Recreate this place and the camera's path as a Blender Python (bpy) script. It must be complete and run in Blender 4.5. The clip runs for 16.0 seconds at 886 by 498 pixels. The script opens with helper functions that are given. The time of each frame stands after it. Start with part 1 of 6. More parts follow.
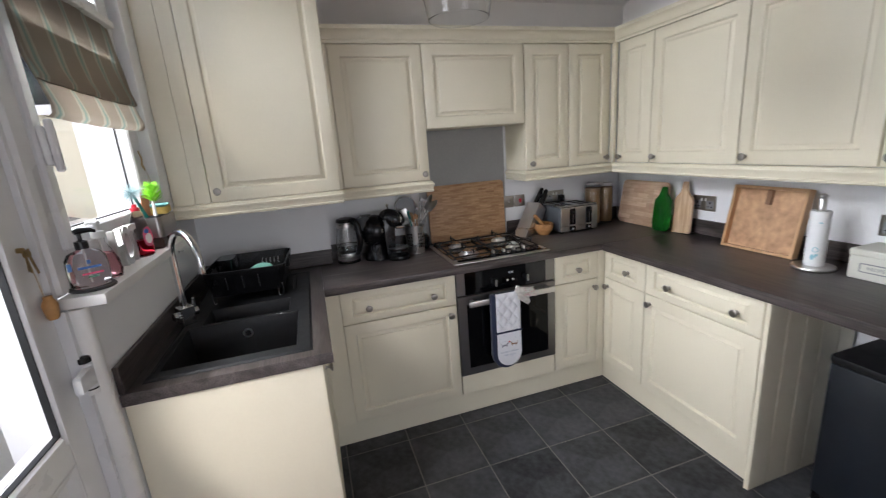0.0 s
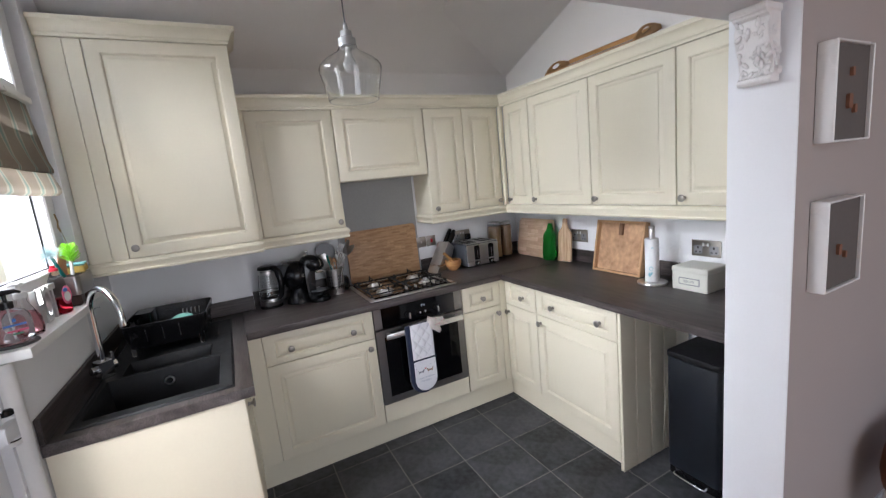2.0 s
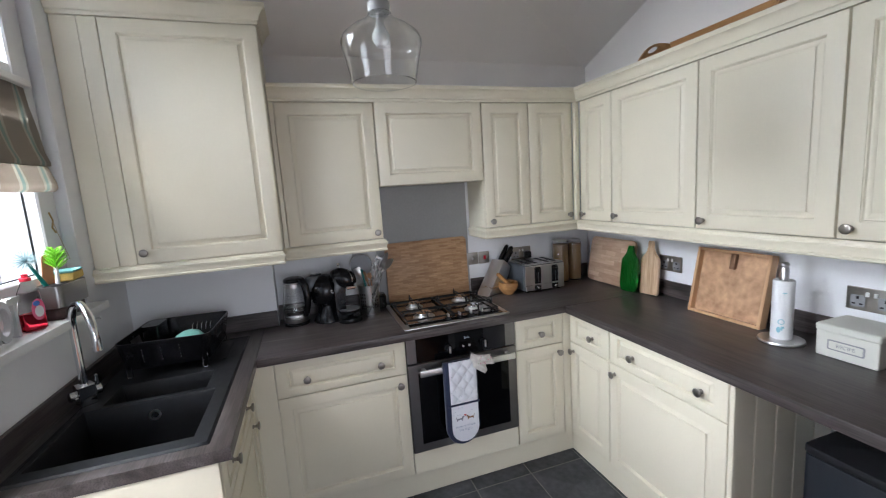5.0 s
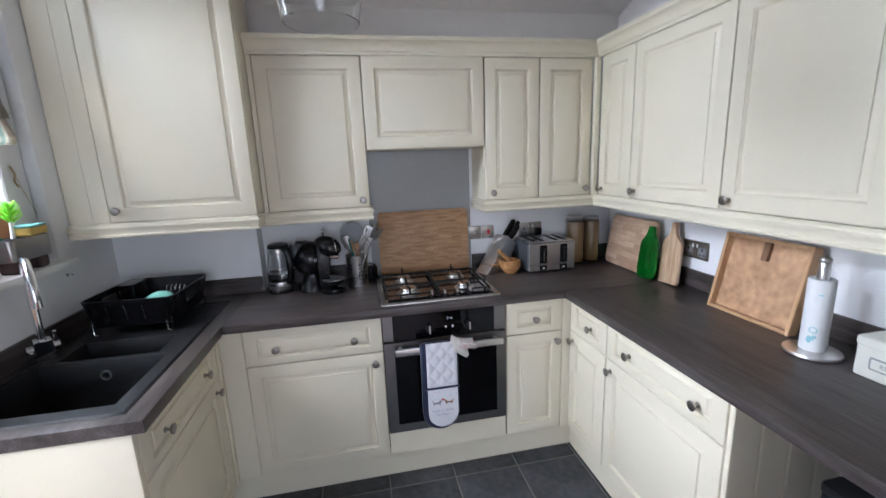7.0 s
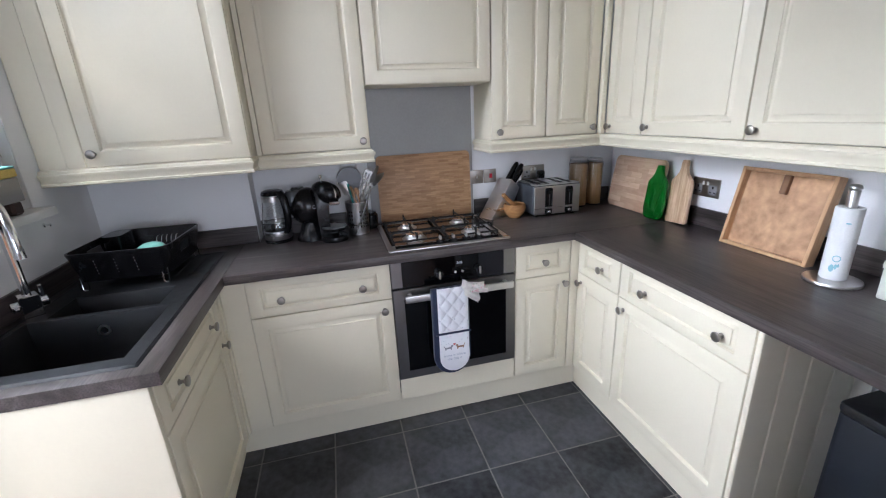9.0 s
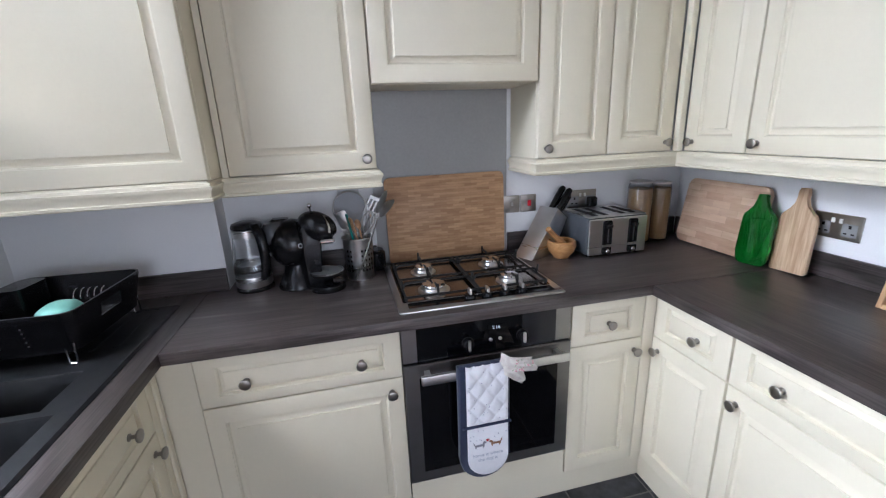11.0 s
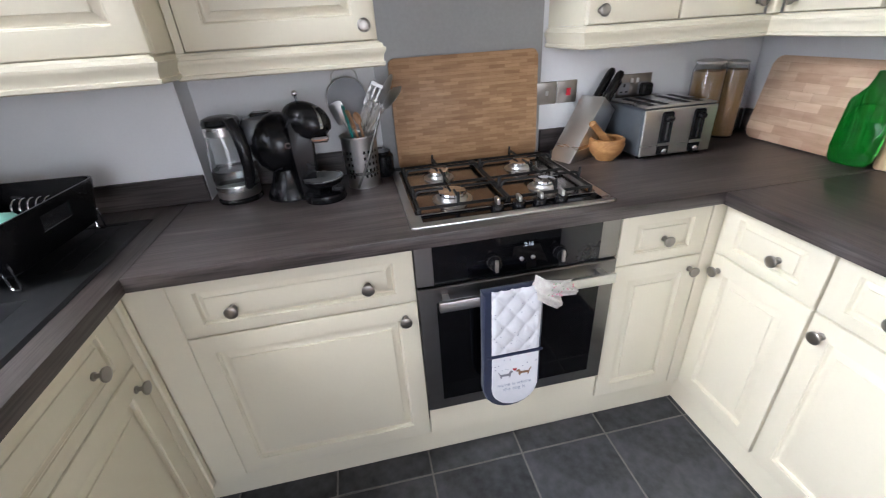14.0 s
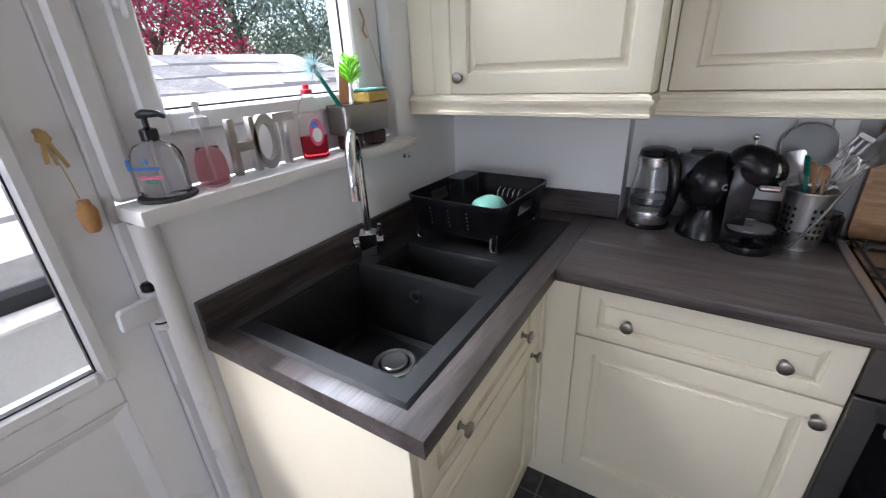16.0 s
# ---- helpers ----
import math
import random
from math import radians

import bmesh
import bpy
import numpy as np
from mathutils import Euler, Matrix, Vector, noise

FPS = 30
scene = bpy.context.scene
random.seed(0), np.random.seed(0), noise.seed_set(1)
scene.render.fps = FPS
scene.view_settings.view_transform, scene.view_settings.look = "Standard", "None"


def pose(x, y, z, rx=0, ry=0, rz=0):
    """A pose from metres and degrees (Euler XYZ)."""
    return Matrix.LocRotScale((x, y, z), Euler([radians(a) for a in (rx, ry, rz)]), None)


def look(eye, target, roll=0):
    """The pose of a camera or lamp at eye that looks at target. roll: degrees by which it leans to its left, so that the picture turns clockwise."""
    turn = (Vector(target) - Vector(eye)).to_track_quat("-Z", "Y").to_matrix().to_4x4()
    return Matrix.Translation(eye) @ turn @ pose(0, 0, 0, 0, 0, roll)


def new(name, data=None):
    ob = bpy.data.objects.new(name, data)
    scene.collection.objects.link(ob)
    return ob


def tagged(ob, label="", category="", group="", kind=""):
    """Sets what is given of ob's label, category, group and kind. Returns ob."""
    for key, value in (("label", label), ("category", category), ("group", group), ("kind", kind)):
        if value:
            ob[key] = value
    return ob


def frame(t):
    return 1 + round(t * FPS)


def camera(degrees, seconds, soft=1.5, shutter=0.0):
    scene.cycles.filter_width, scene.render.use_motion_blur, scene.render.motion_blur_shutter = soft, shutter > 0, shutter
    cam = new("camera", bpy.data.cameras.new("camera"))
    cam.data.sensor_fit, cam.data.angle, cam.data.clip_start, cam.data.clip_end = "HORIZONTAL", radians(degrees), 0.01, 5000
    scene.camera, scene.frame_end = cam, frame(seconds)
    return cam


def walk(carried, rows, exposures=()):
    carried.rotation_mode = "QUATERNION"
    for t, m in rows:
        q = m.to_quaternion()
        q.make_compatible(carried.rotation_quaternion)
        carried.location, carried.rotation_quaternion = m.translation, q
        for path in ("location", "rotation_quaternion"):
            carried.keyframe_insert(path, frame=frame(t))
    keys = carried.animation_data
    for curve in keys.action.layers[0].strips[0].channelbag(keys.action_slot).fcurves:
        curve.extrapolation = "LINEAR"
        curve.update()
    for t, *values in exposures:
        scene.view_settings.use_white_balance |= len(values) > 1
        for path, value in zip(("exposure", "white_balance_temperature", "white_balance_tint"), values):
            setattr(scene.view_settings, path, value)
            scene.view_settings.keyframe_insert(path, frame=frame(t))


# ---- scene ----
cam = camera(94.0, 16.0, soft=1.15, shutter=0.3)
PATH = [
    (0, (0.018, -1.953, 1.525), (0.587, -0.098, 1.039), -4.3),
    (0.5, (0.064, -2.09, 1.514), (0.782, -0.295, 1.003), -5.3),
    (1, (0.067, -2.225, 1.485), (0.837, -0.477, 0.891), -7.0),
    (1.5, (0.039, -2.262, 1.489), (0.869, -0.523, 0.952), -6.8),
    (2, (0.032, -2.255, 1.57), (0.921, -0.493, 1.24), -5.8),
    (2.5, (0.052, -2.233, 1.584), (0.948, -0.463, 1.331), -5.3),
    (3, (0.089, -2.214, 1.597), (0.922, -0.418, 1.314), -4.7),
    (3.5, (0.132, -2.194, 1.582), (0.888, -0.371, 1.262), -4.6),
    (4, (0.193, -2.115, 1.567), (0.953, -0.293, 1.245), -3.7),
    (4.5, (0.238, -1.977, 1.581), (0.97, -0.139, 1.287), -3.2),
    (4.7, (0.246, -1.934, 1.582), (0.937, -0.079, 1.296), -3.4),
    (6.8, (0.612, -1.81, 1.572), (0.957, 0.13, 1.227), -2.1),
    (7, (0.62, -1.798, 1.548), (0.994, 0.122, 1.134), -2.2),
    (7.5, (0.632, -1.777, 1.493), (1.121, 0.078, 0.926), -3.1),
    (8, (0.622, -1.768, 1.481), (1.146, 0.062, 0.867), -4.1),
    (8.5, (0.555, -1.751, 1.482), (1.005, 0.097, 0.865), -4.2),
    (9, (0.492, -1.709, 1.48), (0.95, 0.136, 0.857), -2.8),
    (9.5, (0.473, -1.65, 1.475), (0.965, 0.188, 0.858), -1.8),
    (10, (0.526, -1.505, 1.463), (0.961, 0.362, 0.894), -2.8),
    (10.2, (0.558, -1.432, 1.463), (0.97, 0.445, 0.907), -2.8),
    (12.3, (0.544, -0.962, 1.468), (1.004, 0.885, 0.854), -1.5),
    (12.5, (0.554, -0.958, 1.442), (1.005, 0.865, 0.755), -1.6),
    (13, (0.572, -0.969, 1.412), (1.01, 0.805, 0.599), -2.7),
    (13.5, (0.583, -0.956, 1.389), (0.991, 0.785, 0.493), -3.4),
    (14, (0.583, -0.938, 1.363), (0.895, 0.795, 0.415), -3.7),
    (14.5, (0.55, -0.935, 1.378), (0.559, 0.818, 0.415), -4.1),
    (15, (0.411, -0.991, 1.408), (-0.053, 0.739, 0.517), -3.6),
    (15.5, (0.333, -1.031, 1.419), (-0.499, 0.585, 0.584), -3.0),
    (16, (0.293, -1.043, 1.435), (-0.685, 0.5, 0.62), -2.8),
]
EXPOSURES = [(0, 0.43, 6200, 13), (0.5, 0.48, 5980, 11), (1, 0.54, 6040, 12), (1.5, 0.60, 6000, 13), (2.5, 0.63, 6120, 14), (3.5, 0.60, 6050, 12), (4.5, 0.57, 5950, 12), (7, 0.72, 5650, 13), (9, 0.83, 5680, 14), (10, 0.84, 5620, 14), (12.5, 0.98, 5720, 14), (14, 1.19, 5950, 13), (15, 1.37, 6080, 13), (15.5, 1.15, 5950, 14), (16, 0.90, 5860, 14)]
walk(cam, [(t, look(eye, target, roll)) for t, eye, target, roll in PATH], EXPOSURES)

# ---- world and light: an overcast day, light from the window and the glazed door, plus added fill lamps ----
world = bpy.data.worlds.new("world")
scene.world = world
world.use_nodes = True
wn, wl = world.node_tree.nodes, world.node_tree.links
sky = wn.new("ShaderNodeTexSky")
sky.sky_type = "NISHITA"
sky.sun_disc = False
sky.sun_elevation, sky.sun_rotation = radians(48), radians(250)
sky.dust_density, sky.ozone_density = 3.0, 1.0
wl.new(sky.outputs[0], wn["Background"].inputs[0])
wn["Background"].inputs[1].default_value = 0.21


def area(name, m, w, h, watts, colour, spread=180):
    d = bpy.data.lights.new(name, "AREA")
    d.shape, d.size, d.size_y, d.energy, d.color = "RECTANGLE", w, h, watts, colour
    d.spread = radians(spread)
    ob = new(name, d)
    ob.matrix_world = m
    return ob


sun = new("sun", bpy.data.lights.new("sun", "SUN"))
sun.data.energy, sun.data.angle, sun.data.color = 1.5, radians(14), (1.0, 0.96, 0.9)
sun.matrix_world = look((-3, -3, 6), (0.5, 1.2, 0))
# lamps outside the window and the door glass stand in for the sky's light
area("window_skylight", look((-0.90, -0.33, 2.25), (1.8, -0.75, 0.38)), 0.62, 0.60, 10.5, (0.95, 0.98, 1.0), 92)
area("door_skylight", look((-0.90, -1.16, 1.60), (1.6, -0.90, 0.62)), 0.56, 0.80, 3.1, (0.95, 0.98, 1.0), 84)
# fill lamps added in the next room behind, at openings that are unseen and assumed
area("dining_side_fill_lamp", look((4.97, -3.4, 1.6), (0.0, -1.6, 1.1)), 2.0, 1.3, 1.0, (0.97, 0.98, 1.0))
area("dining_rear_fill_lamp", look((0.8, -5.27, 1.3), (0.7, -0.5, 1.05)), 1.8, 1.8, 24, (0.97, 0.98, 1.0))

# ---- materials ----
def nodes_of(name):
    m = bpy.data.materials.new(name)
    m.use_nodes = True
    return m, m.node_tree.nodes, m.node_tree.links, m.node_tree.nodes["Principled BSDF"]


def mat(name, colour, rough=0.5, metal=0.0, vary=0.08, scale=6.0, fine=90.0, bump=0.05, coat=0.0, stretch=(1, 1, 1), rvary=0.1, vary2=None, pieces=0.0, trans=0.0, ior=1.45, sheen=0.0):
    """A surface with colour variation at two scales, uneven gloss and fine relief."""
    m, n, l, b = nodes_of(name)
    b.inputs["Roughness"].default_value = rough
    b.inputs["Metallic"].default_value = metal
    b.inputs["Coat Weight"].default_value = coat
    b.inputs["Transmission Weight"].default_value = trans
    b.inputs["IOR"].default_value = ior
    b.inputs["Sheen Weight"].default_value = sheen
    tc, mp = n.new("ShaderNodeTexCoord"), n.new("ShaderNodeMapping")
    mp.inputs["Scale"].default_value = stretch
    l.new(tc.outputs["Object"], mp.inputs["Vector"])
    big, small = n.new("ShaderNodeTexNoise"), n.new("ShaderNodeTexNoise")
    big.inputs["Scale"].default_value, big.inputs["Detail"].default_value = scale, 6
    small.inputs["Scale"].default_value, small.inputs["Detail"].default_value = fine, 4
    l.new(mp.outputs[0], big.inputs["Vector"])
    l.new(mp.outputs[0], small.inputs["Vector"])
    mix = n.new("ShaderNodeMix")
    mix.data_type = "FLOAT"
    mix.inputs[0].default_value = 0.4
    l.new(big.outputs["Fac"], mix.inputs[2])
    l.new(small.outputs["Fac"], mix.inputs[3])
    fac = mix.outputs[0]
    if pieces:
        info, add = n.new("ShaderNodeObjectInfo"), n.new("ShaderNodeMath")
        add.operation = "MULTIPLY_ADD"
        l.new(info.outputs["Random"], add.inputs[0])
        add.inputs[1].default_value = pieces
        l.new(fac, add.inputs[2])
        sub = n.new("ShaderNodeMath")
        sub.operation = "SUBTRACT"
        l.new(add.outputs[0], sub.inputs[0])
        sub.inputs[1].default_value = pieces / 2
        fac = sub.outputs[0]
    ramp = n.new("ShaderNodeValToRGB")
    dark = [max(0.0, c * (1 - vary)) for c in colour]
    light = [min(1.0, c * (1 + vary)) for c in (vary2 or colour)]
    ramp.color_ramp.elements[0].position, ramp.color_ramp.elements[1].position = 0.3, 0.7
    ramp.color_ramp.elements[0].color, ramp.color_ramp.elements[1].color = (*dark, 1), (*light, 1)
    l.new(fac, ramp.inputs[0])
    l.new(ramp.outputs[0], b.inputs["Base Color"])
    rr = n.new("ShaderNodeMapRange")
    rr.inputs[3].default_value, rr.inputs[4].default_value = max(0.02, rough - rvary), min(1, rough + rvary)
    l.new(big.outputs["Fac"], rr.inputs[0])
    l.new(rr.outputs[0], b.inputs["Roughness"])
    if bump:
        bp = n.new("ShaderNodeBump")
        bp.inputs["Strength"].default_value, bp.inputs["Distance"].default_value = bump, 0.004
        l.new(mix.outputs[0], bp.inputs["Height"])
        l.new(bp.outputs[0], b.inputs["Normal"])
    return m


def wood(name, dark, light, axis="x", rough=0.45, rings=14.0, pieces=0.0, contrast=0.35):
    """Wood grain: noise drawn out along the boards, with darker streaks."""
    m, n, l, b = nodes_of(name)
    tc, mp = n.new("ShaderNodeTexCoord"), n.new("ShaderNodeMapping")
    s = [rings] * 3
    s["xyz".index(axis)] = rings * 0.07
    mp.inputs["Scale"].default_value = s
    l.new(tc.outputs["Object"], mp.inputs["Vector"])
    a, f = n.new("ShaderNodeTexNoise"), n.new("ShaderNodeTexNoise")
    a.inputs["Scale"].default_value, a.inputs["Detail"].default_value, a.inputs["Distortion"].default_value = 1.3, 8, 1.2
    f.inputs["Scale"].default_value, f.inputs["Detail"].default_value = 11, 3
    l.new(mp.outputs[0], a.inputs["Vector"])
    l.new(mp.outputs[0], f.inputs["Vector"])
    mix = n.new("ShaderNodeMix")
    mix.data_type = "FLOAT"
    mix.inputs[0].default_value = 0.35
    l.new(a.outputs["Fac"], mix.inputs[2])
    l.new(f.outputs["Fac"], mix.inputs[3])
    fac = mix.outputs[0]
    if pieces:
        info, add = n.new("ShaderNodeObjectInfo"), n.new("ShaderNodeMath")
        geo, both = n.new("ShaderNodeNewGeometry"), n.new("ShaderNodeMath")
        both.operation = "ADD"
        l.new(info.outputs["Random"], both.inputs[0])
        l.new(geo.outputs["Random Per Island"], both.inputs[1])
        add.operation = "MULTIPLY_ADD"
        l.new(both.outputs[0], add.inputs[0])
        add.inputs[1].default_value = pieces
        l.new(fac, add.inputs[2])
        sub = n.new("ShaderNodeMath")
        sub.operation = "SUBTRACT"
        l.new(add.outputs[0], sub.inputs[0])
        sub.inputs[1].default_value = pieces
        fac = sub.outputs[0]
    ramp = n.new("ShaderNodeValToRGB")
    ramp.color_ramp.elements[0].position, ramp.color_ramp.elements[1].position = 0.5 - contrast / 2, 0.5 + contrast / 2
    ramp.color_ramp.elements[0].color, ramp.color_ramp.elements[1].color = (*dark, 1), (*light, 1)
    l.new(fac, ramp.inputs[0])
    l.new(ramp.outputs[0], b.inputs["Base Color"])
    rr = n.new("ShaderNodeMapRange")
    rr.inputs[3].default_value, rr.inputs[4].default_value = rough - 0.08, rough + 0.12
    l.new(a.outputs["Fac"], rr.inputs[0])
    l.new(rr.outputs[0], b.inputs["Roughness"])
    bp = n.new("ShaderNodeBump")
    bp.inputs["Strength"].default_value, bp.inputs["Distance"].default_value = 0.12, 0.002
    l.new(mix.outputs[0], bp.inputs["Height"])
    l.new(bp.outputs[0], b.inputs["Normal"])
    return m


def laminate(name, axis):
    """Dark oak laminate: long cathedral figure, fine dark pores, pale streaks and a few knots."""
    m, n, l, b = nodes_of(name)
    tc = n.new("ShaderNodeTexCoord")
    along = "xyz".index(axis)

    def coords(across, ratio):
        mp = n.new("ShaderNodeMapping")
        v = [across] * 3
        v[along] = across * ratio
        mp.inputs["Scale"].default_value = v
        l.new(tc.outputs["Object"], mp.inputs["Vector"])
        return mp.outputs[0]

    def noise(across, ratio, detail, warp=0.0):
        t = n.new("ShaderNodeTexNoise")
        t.inputs["Scale"].default_value, t.inputs["Detail"].default_value, t.inputs["Distortion"].default_value = 1.0, detail, warp
        l.new(coords(across, ratio), t.inputs["Vector"])
        return t.outputs["Fac"]

    def blend(kind, f, a1, b1):
        x = n.new("ShaderNodeMix")
        x.data_type, x.blend_type = "RGBA", kind
        x.inputs[0].default_value = f
        l.new(a1, x.inputs[6])
        l.new(b1, x.inputs[7])
        return x.outputs[2]

    def ramp(src, stops):
        r = n.new("ShaderNodeValToRGB")
        while len(r.color_ramp.elements) < len(stops):
            r.color_ramp.elements.new(0.5)
        for e, (p, c) in zip(r.color_ramp.elements, stops):
            e.position, e.color = p, (*c, 1)
        l.new(src, r.inputs[0])
        return r.outputs[0]

    figure = noise(13.0, 0.10, 7, 1.6)
    pores = noise(210.0, 0.035, 3)
    cloud = noise(3.0, 0.5, 3)
    base = ramp(figure, [(0.28, (0.034, 0.027, 0.025)), (0.48, (0.078, 0.064, 0.060)), (0.60, (0.100, 0.084, 0.080)), (0.74, (0.165, 0.145, 0.140))])
    base = blend("MULTIPLY", 0.75, base, ramp(pores, [(0.36, (0.42, 0.40, 0.40)), (0.56, (1.0, 1.0, 1.0))]))
    base = blend("MULTIPLY", 0.6, base, ramp(cloud, [(0.3, (0.66, 0.64, 0.64)), (0.7, (1.0, 1.0, 1.0))]))
    knots = n.new("ShaderNodeTexVoronoi")
    knots.inputs["Scale"].default_value = 1.0
    l.new(coords(3.4, 0.55), knots.inputs["Vector"])
    base = blend("MULTIPLY", 0.8, base, ramp(knots.outputs["Distance"], [(0.02, (0.22, 0.18, 0.17)), (0.06, (0.75, 0.72, 0.70)), (0.10, (1.0, 1.0, 1.0))]))
    l.new(base, b.inputs["Base Color"])
    rr = n.new("ShaderNodeMapRange")
    rr.inputs[3].default_value, rr.inputs[4].default_value = 0.30, 0.46
    l.new(figure, rr.inputs[0])
    l.new(rr.outputs[0], b.inputs["Roughness"])
    bp = n.new("ShaderNodeBump")
    bp.inputs["Strength"].default_value, bp.inputs["Distance"].default_value = 0.18, 0.0015
    l.new(pores, bp.inputs["Height"])
    l.new(bp.outputs[0], b.inputs["Normal"])
    return m


CREAM = mat("cream_foil", (0.745, 0.688, 0.545), 0.38, vary=0.025, scale=2.5, bump=0.015, rvary=0.05)
WHITE_WALL = mat("kitchen_wall_paint", (0.82, 0.82, 0.83), 0.75, vary=0.03, scale=3, fine=160, bump=0.12)
GREY_WALL = mat("dining_wall_paint", (0.40, 0.355, 0.33), 0.8, vary=0.03, scale=3, fine=160, bump=0.12)
PILLAR = mat("white_wall_paint", (0.74, 0.74, 0.75), 0.7, vary=0.02, scale=3, fine=160, bump=0.1)
SPLASH = mat("grey_splash_panel", (0.31, 0.31, 0.305), 0.34, vary=0.08, scale=2.5, bump=0.01)
CEIL = mat("ceiling_paint", (0.82, 0.785, 0.75), 0.85, vary=0.03, scale=2, fine=140, bump=0.12)
WT_X, WT_Y = laminate("worktop_laminate_x", "x"), laminate("worktop_laminate_y", "y")
SINK = mat("black_composite", (0.010, 0.0105, 0.012), 0.52, vary=0.35, scale=30, fine=600, bump=0.12, ior=1.38)
STEEL = mat("brushed_steel", (0.66, 0.65, 0.64), 0.3, 1.0, vary=0.06, scale=5, fine=200, stretch=(0.1, 1, 6), bump=0.03)
DARK_STEEL = mat("dark_brushed_steel", (0.25, 0.24, 0.235), 0.32, 1.0, vary=0.06, scale=5, fine=200, stretch=(0.1, 1, 6), bump=0.03)
CHROME = mat("chrome", (0.75, 0.76, 0.78), 0.07, 1.0, vary=0.02, bump=0.0, rvary=0.04)
NICKEL = mat("satin_nickel", (0.34, 0.315, 0.285), 0.34, 1.0, vary=0.06, scale=40, bump=0.02)
BLACK = mat("black_plastic", (0.006, 0.006, 0.007), 0.24, vary=0.2, scale=20, bump=0.02)
BLACK_MATT = mat("matt_black", (0.008, 0.008, 0.009), 0.6, vary=0.2, scale=30, bump=0.05, ior=1.35)
IRON = mat("black_enamelled_iron", (0.010, 0.010, 0.010), 0.45, vary=0.3, scale=40, bump=0.08)
BLACK_GLASS = mat("black_glass", (0.002, 0.002, 0.0025), 0.05, vary=0.1, bump=0.0, rvary=0.02, ior=1.36)
NAVY_BIN = mat("dark_navy_steel", (0.009, 0.011, 0.016), 0.42, vary=0.15, scale=6, bump=0.02)
TILE = mat("slate_tile", (0.011, 0.012, 0.014), 0.44, vary=0.6, scale=5, fine=30, bump=0.3, rvary=0.2, ior=1.36, vary2=(0.052, 0.053, 0.058), pieces=0.15)
GROUT = mat("grout", (0.16, 0.153, 0.142), 0.9, vary=0.25, scale=20, fine=200, bump=0.2)
UPVC = mat("white_upvc", (0.72, 0.72, 0.73), 0.3, vary=0.02, scale=3, bump=0.01)
WHITE_GLOSS = mat("white_gloss", (0.76, 0.75, 0.73), 0.3, vary=0.02, bump=0.02)
PLASTER = mat("white_plaster", (0.74, 0.72, 0.70), 0.8, vary=0.05, scale=20, fine=140, bump=0.2)


def glass_mat(name, colour=(1, 1, 1), rough=0.0, ior=1.45):
    m, n, l, b = nodes_of(name)
    b.inputs["Base Color"].default_value = (*colour, 1)
    b.inputs["Transmission Weight"].default_value = 1.0
    b.inputs["Roughness"].default_value = rough
    b.inputs["IOR"].default_value = ior
    return m


GLASS = glass_mat("clear_glass", (0.97, 0.98, 0.98))
PANE = glass_mat("window_pane", (0.97, 0.985, 0.98), 0.0, 1.12)


# ---- building helpers ----
def box(bm, x0, x1, y0, y1, z0, z1, bev=0.0, seg=1):
    r = bmesh.ops.create_cube(bm, size=1, matrix=Matrix.LocRotScale(((x0 + x1) / 2, (y0 + y1) / 2, (z0 + z1) / 2), None, (abs(x1 - x0), abs(y1 - y0), abs(z1 - z0))))
    if bev:
        edges = list({e for v in r["verts"] for e in v.link_edges})
        bmesh.ops.bevel(bm, geom=edges, offset=bev, segments=seg, affect="EDGES", profile=0.6)
    return bm


def B(*a, **k):
    return box(bmesh.new(), *a, **k)


def lathe(bm, profile, seg=24, m=Matrix.Identity(4), squash=1.0, cap=True):
    """A turned shape: profile of (radius, height) from the bottom up."""
    rings = []
    for r, z in profile:
        if r < 1e-6:
            rings.append([bm.verts.new(m @ Vector((0, 0, z)))])
        else:
            rings.append([bm.verts.new(m @ Vector((r * math.cos(2 * math.pi * i / seg), squash * r * math.sin(2 * math.pi * i / seg), z))) for i in range(seg)])
    for a, b in zip(rings, rings[1:]):
        for i in range(seg):
            j = (i + 1) % seg
            if len(a) == 1 and len(b) == 1:
                continue
            if len(a) == 1:
                bm.faces.new((a[0], b[j], b[i]))
            elif len(b) == 1:
                bm.faces.new((a[i], a[j], b[0]))
            else:
                bm.faces.new((a[i], a[j], b[j], b[i]))
    for ring, flip in ((rings[0], True), (rings[-1], False)):
        if cap and len(ring) > 1:
            bm.faces.new(ring[::-1] if flip else ring)
    return bm


def tube(bm, pts, r, seg=8, closed=False):
    """A round rod along points; r may be one radius or one for each point."""
    pts = [Vector(p) for p in pts]
    k = len(pts)
    rings, prev = [], None
    for i, p in enumerate(pts):
        a = pts[(i - 1) % k] if (closed or i > 0) else p
        c = pts[(i + 1) % k] if (closed or i < k - 1) else p
        d = (c - a).normalized()
        if prev is None:
            n = d.orthogonal().normalized()
        else:
            n = (prev - d * prev.dot(d)).normalized()
        prev = n
        bn = d.cross(n)
        rr = r[i] if isinstance(r, (list, tuple)) else r
        rings.append([bm.verts.new(p + rr * (n * math.cos(2 * math.pi * j / seg) + bn * math.sin(2 * math.pi * j / seg))) for j in range(seg)])
    for i in range(k if closed else k - 1):
        a, b = rings[i], rings[(i + 1) % k]
        for j in range(seg):
            q = (j + 1) % seg
            bm.faces.new((a[j], a[q], b[q], b[j]))
    if not closed:
        bm.faces.new(rings[0][::-1])
        bm.faces.new(rings[-1])
    return bm


